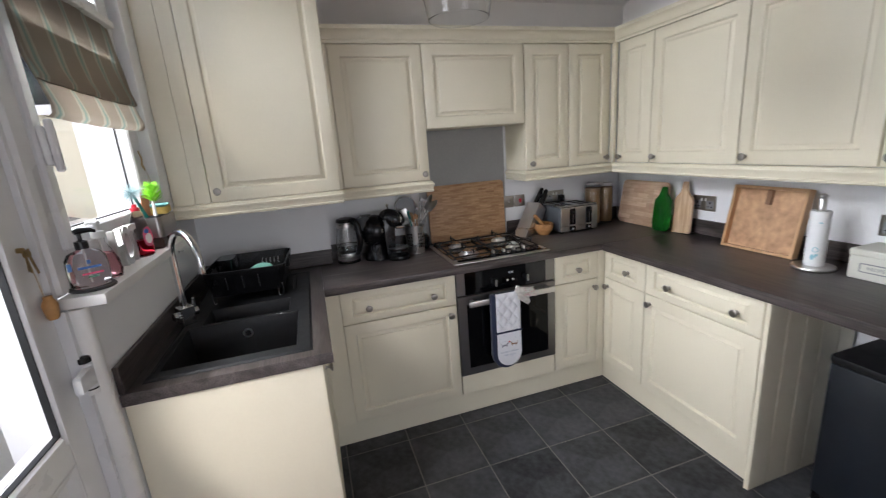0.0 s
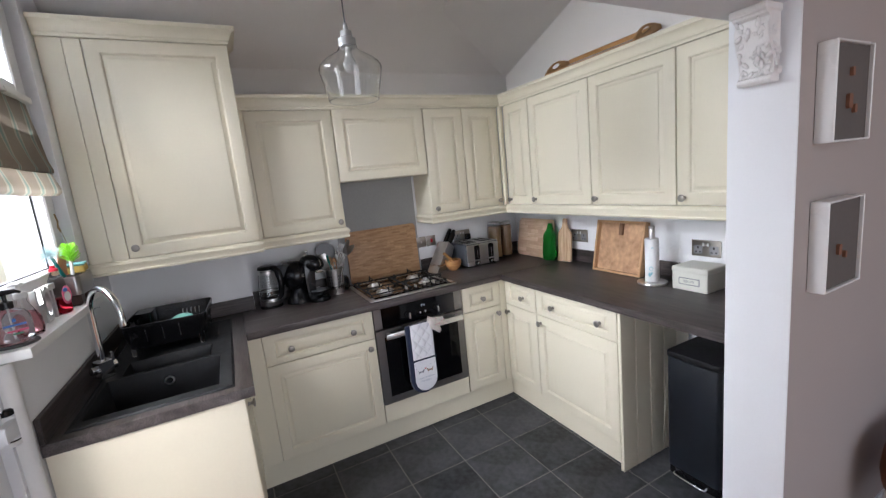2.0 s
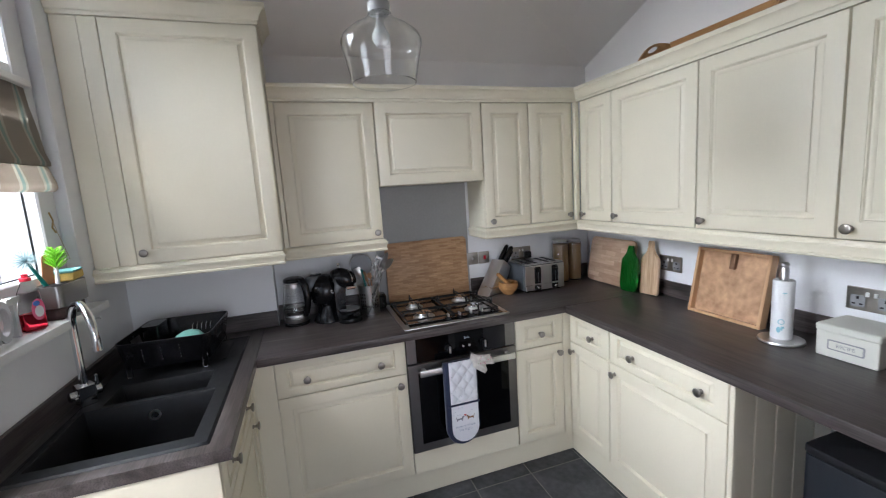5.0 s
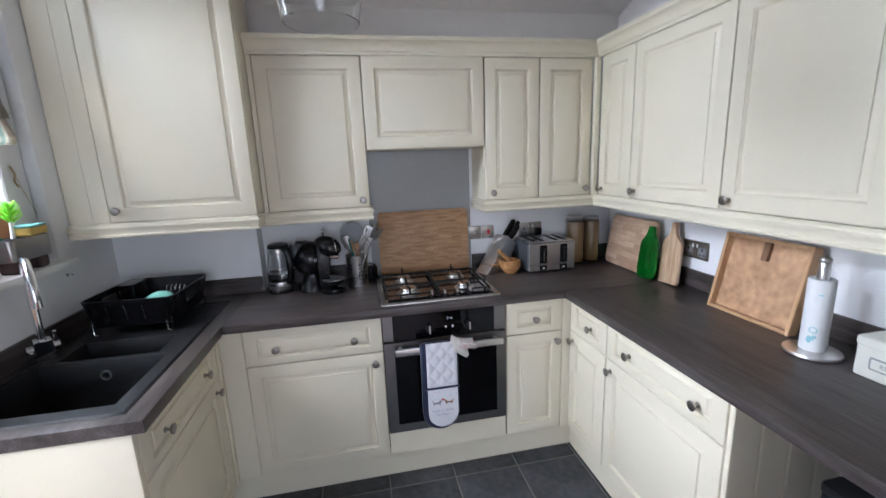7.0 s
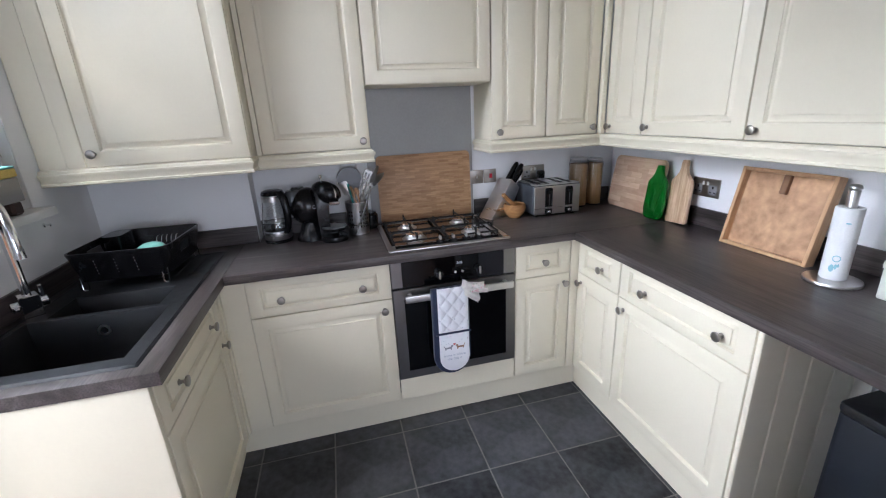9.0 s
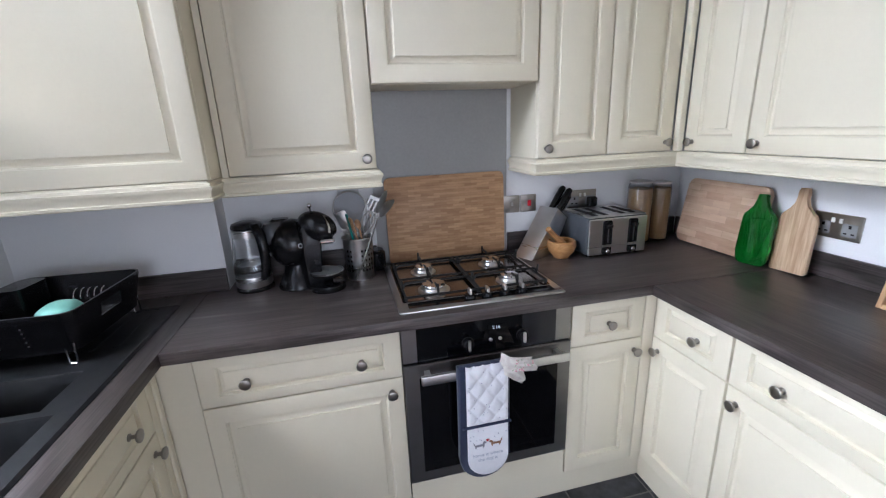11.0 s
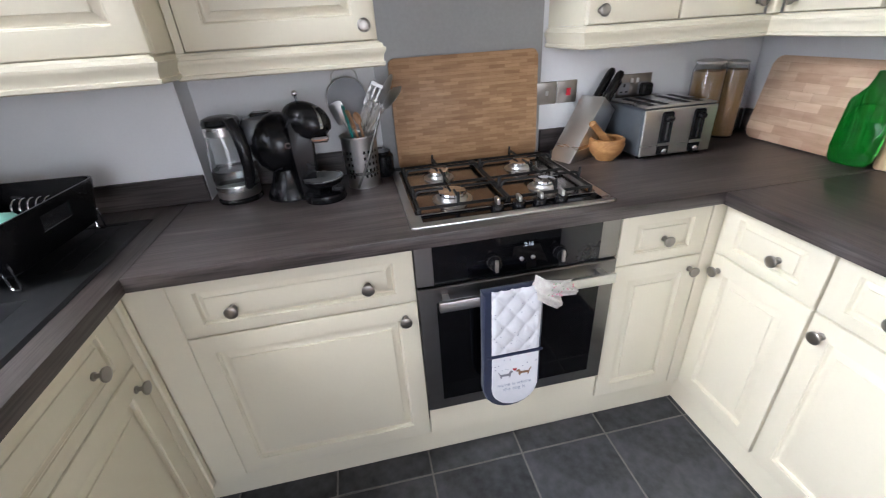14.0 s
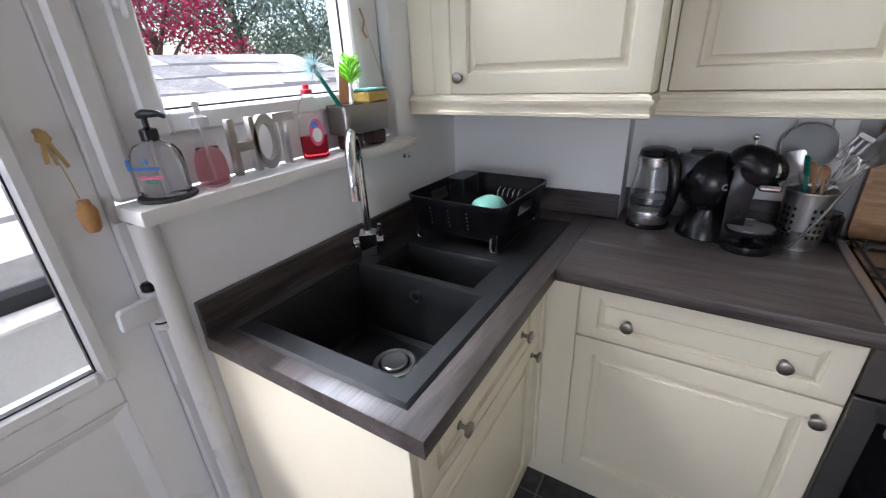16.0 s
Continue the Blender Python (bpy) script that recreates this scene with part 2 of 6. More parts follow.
def plate(bm, poly, d, m=Matrix.Identity(4), bev=0.0):
    """An outline in x and y, thickened by d along z, placed by m."""
    lo = [bm.verts.new(m @ Vector((x, y, 0))) for x, y in poly]
    hi = [bm.verts.new(m @ Vector((x, y, d))) for x, y in poly]
    k = len(poly)
    faces = [bm.faces.new(lo[::-1]), bm.faces.new(hi)]
    for i in range(k):
        faces.append(bm.faces.new((lo[i], lo[(i + 1) % k], hi[(i + 1) % k], hi[i])))
    if bev:
        edges = list({e for f in faces[:2] for e in f.edges})
        bmesh.ops.bevel(bm, geom=edges, offset=bev, segments=2, affect="EDGES", profile=0.5)
    return bm


def rounded(x0, x1, y0, y1, r, n=5):
    """The outline of a rectangle with round corners."""
    out = []
    for cx, cy, a in ((x1 - r, y1 - r, 0), (x0 + r, y1 - r, 90), (x0 + r, y0 + r, 180), (x1 - r, y0 + r, 270)):
        out += [(cx + r * math.cos(radians(a + 90 * i / n)), cy + r * math.sin(radians(a + 90 * i / n))) for i in range(n + 1)]
    return out


def moulding(bm, path, profile, run=None):
    """A profile of (outwards, height) swept along a path in plan; outwards is to the right of the way, corners are mitred. run: that stretch alone."""
    P = [Vector((x, y)) for x, y in path]
    rings = []
    for i, p in enumerate(P):
        d0 = (P[i] - P[i - 1]).normalized() if i else (P[1] - P[0]).normalized()
        d1 = (P[i + 1] - P[i]).normalized() if i < len(P) - 1 else d0
        n0, n1 = Vector((d0.y, -d0.x)), Vector((d1.y, -d1.x))
        n = (n0 + n1).normalized()
        n = n / max(0.3, n.dot(n0))
        rings.append([bm.verts.new((p.x + n.x * o, p.y + n.y * o, z)) for o, z in profile])
    k = len(profile)
    if run is not None:
        for i, ring in enumerate(rings):
            if i not in (run, run + 1):
                for v in ring:
                    bm.verts.remove(v)
        rings = rings[run:run + 2]
    for a, b in zip(rings, rings[1:]):
        for j in range(k):
            q = (j + 1) % k
            bm.faces.new((a[j], a[q], b[q], b[j]))
    bm.faces.new(rings[0][::-1])
    bm.faces.new(rings[-1])
    return bm


def mesh_object(name, bm, material, smooth=35):
    bmesh.ops.recalc_face_normals(bm, faces=bm.faces)
    me = bpy.data.meshes.new(name)
    bm.to_mesh(me)
    bm.free()
    if smooth:
        me.shade_smooth()
        me.set_sharp_from_angle(angle=radians(smooth))
    me.materials.append(material)
    return new(name, me)


def part(name, bm, material, parent, label="", m=None, smooth=35):
    ob = mesh_object(name, bm, material, smooth)
    ob.parent = parent
    if m is not None:
        ob.matrix_basis = m
    return tagged(ob, label)


def thing(name, m, label, category, group="", kind=""):
    ob = new(name)
    ob.empty_display_size = 0.05
    ob.matrix_basis = m
    return tagged(ob, label, category, group, kind)


def solid(name, bm, material, label, category="", m=None, group="", kind="", smooth=35):
    ob = mesh_object(name, bm, material, smooth)
    if m is not None:
        ob.matrix_basis = m
    return tagged(ob, label, category, group, kind)


def setting(name, bm, material, label="", smooth=0):
    return solid(name, bm, material, label, "", kind="structure", smooth=smooth)


# ---- plan, in metres ----
XL, XR, YB = -0.575, 2.17, 0.565      # left, right and back walls
YBOX, XBOX = 0.455, 0.085              # boxed-out part of the back wall
WT = 0.91                             # worktop's top
Y0, Y1 = -1.680, -1.503               # the wall with the wide opening to the next room
HEAD = 1.945                          # underside of the beam over the opening
TOP = 3.3

# ---- structure ----
setting("wall_back", B(-0.8, 2.4, YB, YB + 0.2, 0, 2.10), WHITE_WALL, "pale grey painted plaster back wall")
setting("wall_back_upper", B(-0.8, 2.4, YB, YB + 0.2, 2.10, TOP), CEIL, "upper part of the back wall in the ceiling colour")
setting("wall_boxing", B(XL, XBOX, YBOX, YB - 0.001, 0, 2.9), WHITE_WALL, "boxed-out pale painted wall behind the sink")
setting("wall_right", B(XR, XR + 0.2, Y1, YB, 0, 2.08), WHITE_WALL, "pale painted right kitchen wall")
# warmer colour here imitates light bounced up from the cream cabinets
setting("wall_right_upper", B(XR, XR + 0.2, Y1, YB, 2.08, TOP), CEIL, "white gable above the wall cabinets, tinted for warm bounced light")
bm = B(XL - 0.25, XL, 0.085, YB, 0, TOP)
box(bm, XL - 0.25, XL, -0.712, 0.085, 0, 1.195)
box(bm, XL - 0.25, XL, -0.735, 0.085, 2.62, TOP)
box(bm, XL - 0.25, XL, -1.56, -0.735, 2.12, TOP)
box(bm, XL - 0.25, XL, -5.2, -1.56, 0, TOP)
setting("wall_left", bm, WHITE_WALL, "pale painted outer wall with window and door")
bm = lathe(bmesh.new(), [(0.025, 0.0), (0.025, 1.19)], 24, pose(XL - 0.016, -0.713, 0))
setting("trim_corner", bm, WHITE_GLOSS, "rounded white corner trim beside the door", smooth=40)
setting("wall_partition", B(1.439, 5.0, Y0, Y1, 0, TOP), GREY_WALL, "grey painted wall with framed pictures")
setting("wall_pillar_face", B(1.435, 1.439, Y0 + 0.001, Y1 + 0.003, 0, HEAD + 0.3), PILLAR, "white painted end of the dividing wall")
setting("wall_pillar_back", B(1.439, XR, Y1, Y1 + 0.003, 0, HEAD + 0.3), WHITE_WALL, "white painted kitchen side of the dividing wall")
setting("wall_beam", B(XL, 1.4345, Y0, Y1, HEAD, TOP), PILLAR, "white painted beam over the wide opening")
# unseen far wall; its opening is made up to let the rear fill lamp in
bm = B(1.75, 5.2, -5.5, -5.3, 0, TOP)
box(bm, -0.8, -0.15, -5.5, -5.3, 0, TOP)
box(bm, -0.15, 1.75, -5.5, -5.3, 2.25, TOP)
box(bm, -0.15, 1.75, -5.5, -5.3, 0, 0.35)
setting("wall_dining_far", bm, GREY_WALL, "grey painted far wall of the next room")
# unseen side wall, with an assumed opening at the side fill lamp
bm = B(5.0, 5.2, -5.3, Y1, 0, 0.9)
box(bm, 5.0, 5.2, -5.3, Y1, 2.3, TOP)
box(bm, 5.0, 5.2, -5.3, -4.45, 0.9, 2.3)
box(bm, 5.0, 5.2, -2.35, Y1, 0.9, 2.3)
setting("wall_dining_side", bm, GREY_WALL, "grey painted side wall of the next room")
setting("ceiling_dining", B(-0.8, 5.2, -5.5, Y0, 2.42, 2.6), CEIL, "flat white ceiling of the next room")


def slab(name, corners, up, label):
    bm = bmesh.new()
    lo = [bm.verts.new(c) for c in corners]
    hi = [bm.verts.new((c[0], c[1], c[2] + up)) for c in corners]
    bm.faces.new(lo)
    bm.faces.new(hi[::-1])
    for i in range(len(lo)):
        j = (i + 1) % len(lo)
        bm.faces.new((lo[i], lo[j], hi[j], hi[i]))
    return setting(name, bm, CEIL, label)


SL = lambda y: 2.325 + 0.78 * (0.58 - y)                                    # main slope
FA = lambda x, y: 2.325 - 0.372 * (y - 0.58) - 0.209 * (x - 2.17)            # shallow soffit on the right
slab("ceiling_slope", [(-0.8, 0.6, SL(0.6)), (2.4, 0.6, SL(0.6)), (2.4, -0.58, SL(-0.58)), (-0.8, -0.58, SL(-0.58))], 0.1, "sloping painted kitchen ceiling")
slab("ceiling_flat", [(-0.8, -0.57, 3.25), (2.4, -0.57, 3.25), (2.4, -1.6, 3.25), (-0.8, -1.6, 3.25)], 0.1, "flat painted kitchen ceiling")
slab("ceiling_soffit", [(2.17, 0.58, FA(2.17, 0.58)), (2.17, Y1, FA(2.17, Y1)), (1.445, Y1, FA(1.445, Y1)), (1.445, 0.30, FA(1.445, 0.30))], 0.02, "shallow sloping soffit in the ceiling corner")
edge = [(0.30, FA(1.44, 0.30) + 0.001), (Y1, FA(1.44, Y1) + 0.001), (Y1, 3.34), (-0.58, 3.34), (0.30, 2.75)]
bm = bmesh.new()
lo, hi = [bm.verts.new((1.44, y, z)) for y, z in edge], [bm.verts.new((1.48, y, z)) for y, z in edge]
bm.faces.new(lo)
bm.faces.new(hi[::-1])
for i in range(5):
    bm.faces.new((lo[i], lo[(i + 1) % 5], hi[(i + 1) % 5], hi[i]))
setting("ceiling_cheek", bm, CEIL, "upright painted side of the soffit")

setting("baseboard", moulding(bmesh.new(), [(1.435, Y1 + 0.003), (1.435, Y0), (5.0, Y0)], [(-0.001, 0.001), (0.014, 0.001), (0.014, 0.085), (0.006, 0.10), (-0.001, 0.10)]), WHITE_GLOSS, "white painted skirting board")
setting("ground_base", B(-0.8, 5.2, -5.5, 0.8, -0.12, -0.012), GROUT, "concrete base under the floors")
floor = setting("floor_kitchen", B(-0.6, XR, Y0, YB, -0.012, -0.0012), GROUT, "grout bed of the tiled kitchen floor")
floor2 = setting("floor_dining", B(-0.6, 5.0, -5.3, Y0, -0.012, -0.004), mat("parquet_bed", (0.06, 0.03, 0.015), 0.7), "bed of the wooden block floor")

# ---- window and door ----
win = thing("window_1", pose(0, 0, 0), "white plastic window with fanlight above a deep sill", "window", kind="structure")
FX0, FX1 = -0.69, -0.615
WY0, WY1, WZ0, WZ1 = -0.690, 0.08, 1.226, 2.61
bm = B(FX0, FX1, WY0, WY0 + 0.05, WZ0, WZ1, bev=0.004)
box(bm, FX0, FX1, WY1 - 0.095, WY1, WZ0, WZ1, bev=0.004)
box(bm, FX0, FX1, WY0 + 0.05, WY1 - 0.095, WZ0, WZ0 + 0.108, bev=0.004)
box(bm, FX0, FX1, WY0 + 0.05, WY1 - 0.095, WZ1 - 0.05, WZ1, bev=0.004)
box(bm, FX0, FX1, WY0 + 0.05, WY1 - 0.095, 1.985, 2.05, bev=0.004)
part("window_frame", bm, UPVC, win)


def sash(y0, y1, z0, z1, parent):
    w = 0.045
    bm = bmesh.new()
    for a in ((y0, y0 + w, z0, z1), (y1 - w, y1, z0, z1), (y0 + w, y1 - w, z0, z0 + w), (y0 + w, y1 - w, z1 - w, z1)):
        box(bm, FX0 + 0.015, FX1 + 0.014, a[0], a[1], a[2], a[3], bev=0.006)
    part("sash", bm, UPVC, parent)
    g = part("pane", B(FX0 + 0.038, FX0 + 0.044, y0 + w - 0.004, y1 - w + 0.004, z0 + w - 0.004, z1 - w + 0.004), PANE, parent, smooth=0)
    g.visible_shadow = False
    bm = bmesh.new()
    for a in ((y1 - w - 0.003, y1 - w, z0 + w, z1 - w), (y0 + w, y1 - w - 0.003, z0 + w, z0 + w + 0.0035)):
        box(bm, FX0 + 0.046, FX0 + 0.051, *a)
    part("gasket", bm, BLACK_MATT, parent)


sash(-0.650, -0.012, WZ0 + 0.105, 1.99, win)
sash(-0.650, -0.012, 2.045, WZ1 - 0.045, win)
bm = B(FX1 + 0.014, FX1 + 0.030, -0.644, -0.618, 1.545, 1.645, bev=0.005)
box(bm, FX1 + 0.030, FX1 + 0.048, -0.640, -0.622, 1.53, 1.66, bev=0.005)
part("handle", bm, UPVC, win, "white plastic window handle")
part("window_sill", B(FX1 + 0.001, -0.512, -0.742, 0.10, 1.195, 1.225, bev=0.006, seg=2), WHITE_GLOSS, win, "white painted sill board")
setting("trim_reveal", B(FX1, XL - 0.002, 0.081, 0.0845, 1.226, 2.62), UPVC, "white lining of the window opening")
setting("trim_mullion", B(FX0 - 0.01, FX1 + 0.012, -0.737, WY0 - 0.002, 1.226, 2.62, bev=0.008), UPVC, "white plastic post between window and door")

door = thing("door_1", pose(-0.625, -0.752, 0), "white plastic half-glazed back door, shut", "door", kind="structure")
# local: y runs from the hinge side (0) away to -0.79; x 0 is the room face
DW = 0.785
bm = B(-0.06, 0, -0.087, 0, 0.02, 2.07, bev=0.002)
box(bm, -0.06, 0, -DW, -DW + 0.11, 0.02, 2.07, bev=0.005)
box(bm, -0.06, 0, -DW + 0.11, -0.087, 0.02, 0.16, bev=0.003)
box(bm, -0.06, 0, -DW + 0.11, -0.087, 0.83, 0.915, bev=0.003)
box(bm, -0.06, 0, -DW + 0.11, -0.087, 1.95, 2.07, bev=0.003)
part("leaf", bm, UPVC, door)
bm = bmesh.new()
rings = []
for o, x in ((0.0, -0.045), (0.0, -0.0015), (0.004, -0.0015), (0.030, -0.0155), (0.034, -0.0155)):
    rings.append([bm.verts.new((x, y, z)) for y, z in ((-DW + 0.1105 + o, 0.1605 + o), (-0.0875 - o, 0.1605 + o), (-0.0875 - o, 0.8295 - o), (-DW + 0.1105 + o, 0.8295 - o))])
for p, q in zip(rings, rings[1:]):
    for j in range(4):
        bm.faces.new((p[j], p[(j + 1) % 4], q[(j + 1) % 4], q[j]))
bm.faces.new(rings[0][::-1])
bm.faces.new(rings[-1])
part("lower_panel", bm, UPVC, door, smooth=0)
bm = bmesh.new()
for a in ((-0.110, -0.080, 0.893, 1.98), (-DW + 0.105, -DW + 0.14, 0.893, 1.98), (-DW + 0.14, -0.110, 0.893, 0.926), (-DW + 0.14, -0.110, 1.94, 1.98)):
    box(bm, -0.012, 0.010, *a, bev=0.007)
part("glazing_bead", bm, UPVC, door)
bm = bmesh.new()
for a in ((-0.1135, -0.1095, 0.929, 1.94), (-DW + 0.14, -0.1095, 0.9255, 0.929)):
    box(bm, -0.012, 0.003, *a)
part("gasket", bm, BLACK_MATT, door)
g = part("pane", B(-0.036, -0.030, -DW + 0.11, -0.088, 0.915, 1.95), PANE, door, smooth=0)
g.visible_shadow = False
HK = pose(0.026, 0.016, 0)
hinge = part("hinge", lathe(bmesh.new(), [(0.0155, 0.978), (0.0165, 0.982), (0.0165, 1.046), (0.0155, 1.048)], 20, HK), UPVC, door, "white flag hinge with a black top cap")
bm = plate(bmesh.new(), [(-0.058, 0.994), (0.010, 0.988), (0.010, 1.040), (-0.050, 1.036), (-0.056, 1.030)], 0.020, pose(0.024, 0, 0, 90, 0, 90), bev=0.004)
part("hinge_leaf", bm, UPVC, hinge)
part("hinge_cap", lathe(bmesh.new(), [(0.0168, 1.050), (0.0168, 1.064), (0.012, 1.069), (0, 1.069)], 20, HK), BLACK, hinge)
part("hinge_cap", lathe(bmesh.new(), [(0.012, 0.958), (0.0165, 0.961), (0.0165, 0.974)], 20, HK), WHITE_GLOSS, hinge)
part("hinge_seam", lathe(bmesh.new(), [(0.0160, 0.9742), (0.0160, 0.9778)], 20, HK), BLACK, hinge)
bm = B(-0.68, -0.622, -1.56, -1.535, 0.0, 2.12, bev=0.003)
box(bm, -0.68, -0.622, -1.535, -0.737, 2.075, 2.12, bev=0.003)
box(bm, -0.70, -0.600, -0.7516, -0.713, 0.0, 1.194)
box(bm, -0.70, -0.612, -0.7516, -0.7375, 1.1942, 2.12)
setting("trim_door_frame", bm, UPVC, "white plastic door frame")

# ---- fitted units ----
def panel_front(w, h, t=0.02, frame_w=0.053, raised=True):
    """A moulded front in the plane y = 0, facing -y, with a raised field inside a groove; corner at x = 0, z = 0."""
    bm = bmesh.new()
    fx, fz = min(frame_w, w * 0.26), min(frame_w, h * 0.21)
    k = min(1.0, fz / 0.05)
    steps = [(0, 0, t), (0, 0, 0.004), (0.0012, 0.0012, 0.0012), (0.004, 0.004, 0)]
    if raised:
        for o, d in ((0, 0), (0.0006, 0.0038), (0.0030, 0.0046), (0.0060, 0.0120), (0.0100, 0.0132), (0.0125, 0.0124), (0.0275, 0.0048), (0.0281, 0.0008), (0.031, 0.0)):
            steps.append((fx + o * k, fz + o * k, d * (0.6 + 0.4 * k)))
    rings = []
    for i, j, d in steps:
        rings.append([bm.verts.new((x, d, z)) for x, z in ((i, j), (w - i, j), (w - i, h - j), (i, h - j))])
    for a, b in zip(rings, rings[1:]):
        for j in range(4):
            q = (j + 1) % 4
            bm.faces.new((a[j], a[q], b[q], b[j]))
    bm.faces.new(rings[-1])
    bm.faces.new(rings[0][::-1])
    return bm


KNOB = None


def knob(parent, x, z):
    """A turned knob that faces -y."""
    global KNOB
    if KNOB is None:
        bm = lathe(bmesh.new(), [(0.0095, 0), (0.0095, 0.002), (0.0055, 0.004), (0.0050, 0.012), (0.008, 0.017), (0.0150, 0.020), (0.0165, 0.0225), (0.0168, 0.0258), (0.0158, 0.0268), (0.0100, 0.0280), (0.0, 0.0287)], 20, pose(0, 0, 0, 90))
        ob = part("knob", bm, NICKEL, parent, "satin nickel knob", pose(x, 0, z))
        KNOB = ob.data
        return ob
    ob = new("knob", KNOB)
    ob.parent = parent
    ob.matrix_basis = pose(x, 0, z)
    return tagged(ob, "satin nickel knob")


def front(name, parent, x, z, w, h, knobs=(), raised=True, y=0.0, label="", fw=0.053):
    ob = part(name, panel_front(w, h, raised=raised, frame_w=fw), CREAM, parent, label, pose(x, y, z), smooth=25)
    for kx, kz in knobs:
        knob(ob, kx, kz)
    return ob


def base_unit(m, w, depth, label, drawer=True, door=True, dk=(), kk=(), group="base units", top=WT - 0.0385):
    """A base unit with its front in local y = 0, facing -y, x from 0 to w."""
    u = thing("base_cabinet", m, label, "kitchen cabinet", group)
    part("body", B(0.0, w, 0.021, depth, 0.15, top, bev=0.001), CREAM, u)
    if top < 0.8:
        part("top_rail", B(0.0, w, 0.021, 0.036, top + 0.001, WT - 0.0385), CREAM, u)
    if drawer:
        front("drawer_front", u, 0.002, 0.700, w - 0.004, 0.166, [(k, 0.074) for k in dk])
    if door:
        front("door", u, 0.002, 0.155, w - 0.004, 0.541 if drawer else 0.71, kk)
    return u


M_BACK = lambda x: pose(x, 0.0, 0)
M_RIGHT = lambda y: pose(1.605, y, 0, 0, 0, -90)
M_LEFT = lambda y: pose(-0.022, y, 0, 0, 0, 90)

base_unit(M_BACK(0.075), 0.597, 0.53, "cream base cabinet with wide drawer beside the oven", dk=(0.133, 0.468), kk=[(0.555, 0.494)])
base_unit(M_BACK(1.268), 0.296, 0.53, "narrow cream base cabinet with small drawer", dk=(0.148,), kk=[(0.262, 0.494)])
base_unit(M_RIGHT(-0.004), 0.312, 0.53, "narrow cream base cabinet with drawer in the corner", dk=(0.19,), kk=[(0.03, 0.494)])
base_unit(M_RIGHT(-0.319), 0.597, 0.53, "cream base cabinet with wide two-knob drawer", dk=(0.150, 0.490), kk=[(0.035, 0.494)])
base_unit(M_LEFT(-0.655), 0.597, 0.52, "cream sink cabinet with two-knob false drawer", dk=(0.135, 0.476), kk=[(0.56, 0.494)], top=0.69)
# corner posts
solid("corner_post", B(-0.0215, 0.0762, 0.0008, 0.06, 0.15, WT - 0.0385, bev=0.002), CREAM, "cream corner post between base cabinets", "filler post", group="corner posts")
bm = B(-0.060, -0.0225, -0.0575, 0.06, 0.15, WT - 0.0385, bev=0.002)
box(bm, -0.0240, -0.0150, -0.030, -0.004, 0.15, WT - 0.0386, bev=0.004)
solid("corner_post", bm, CREAM, "cream corner post beside the sink cabinet", "filler post", group="corner posts")
bm = B(1.5655, 1.612, 0.0008, 0.05, 0.15, WT - 0.0385, bev=0.002)
box(bm, 1.6125, 1.66, -0.0045, 0.05, 0.15, WT - 0.0385, bev=0.001)
solid("corner_post", bm, CREAM, "cream corner post by the narrow cabinets", "filler post", group="corner posts")
solid("end_panel", B(XL + 0.004, -0.024, -0.676, -0.6565, 0.0, WT - 0.0385, bev=0.0015), CREAM, "plain cream end panel of the sink cabinet", "end panel")
# tongue-and-groove end panel beside the bin
u = thing("end_panel", pose(1.606, -0.917, 0), "cream grooved end panel beside the bin", "end panel")
for i in range(5):
    a = 0.001 + i * 0.108
    part("board", B(a, a + 0.105, -0.018, 0.0, 0.0, WT - 0.0385, bev=0.003), CREAM, u)
part("backing", B(0.0, 0.54, 0.0, 0.0005, 0.0, WT - 0.0385), CREAM, u)
# plinth
pl = thing("plinth", pose(0, 0, 0), "cream plinth boards under the base cabinets", "plinth")
part("board", B(-0.091, -0.075, -0.655, 0.066, 0.001, 0.149, bev=0.001), CREAM, pl)
part("board", B(-0.0745, 1.6505, 0.05, 0.066, 0.001, 0.149, bev=0.001), CREAM, pl)
part("board", B(1.651, 1.667, -0.9165, 0.066, 0.001, 0.149, bev=0.001), CREAM, pl)


def wall_unit(m, w, depth, z0, h, label, kk=(), group="wall units", name="wall_cabinet", body_z=None, fw=0.056):
    u = thing(name, m, label, "kitchen cabinet", group)
    part("body", B(0.0, w, 0.021, depth, body_z or z0, z0 + h, bev=0.001), CREAM, u)
    front("door", u, 0.002, z0 + 0.002, w - 0.004, h - 0.004, kk, fw=fw)
    return u


UY, UX = 0.30, 1.895
wall_unit(pose(0.189, UY, 0), 0.478, YB - UY, 1.34, 0.705, "cream wall cabinet above the kettle", [(0.443, 0.035)])
wall_unit(pose(0.669, UY - 0.004, 0), 0.598, YB - UY, 1.615, 0.432, "short cream cabinet hiding the cooker hood")
wall_unit(pose(1.270, UY, 0), 0.296, YB - UY, 1.34, 0.705, "narrow cream wall cabinet beside the hood", [(0.035, 0.035)])
wall_unit(pose(1.568, UY, 0), 0.297, YB - UY, 1.34, 0.705, "narrow cream corner wall cabinet", [(0.262, 0.035)])
MR = lambda y: pose(UX, y, 0, 0, 0, -90)
wall_unit(MR(0.268), 0.268, XR - UX, 1.34, 0.705, "cream corner wall cabinet on the long wall", [(0.035, 0.035)])
wall_unit(MR(-0.002), 0.520, XR - UX, 1.34, 0.705, "wide cream wall cabinet on the long wall", [(0.036, 0.035)])
wall_unit(MR(-0.524), 0.507, XR - UX, 1.34, 0.705, "wide cream wall cabinet on the long wall", [(0.035, 0.035)])
wall_unit(MR(-1.033), 0.444, XR - UX, 1.34, 0.705, "cream wall cabinet next to the dividing wall", [(0.035, 0.035)])
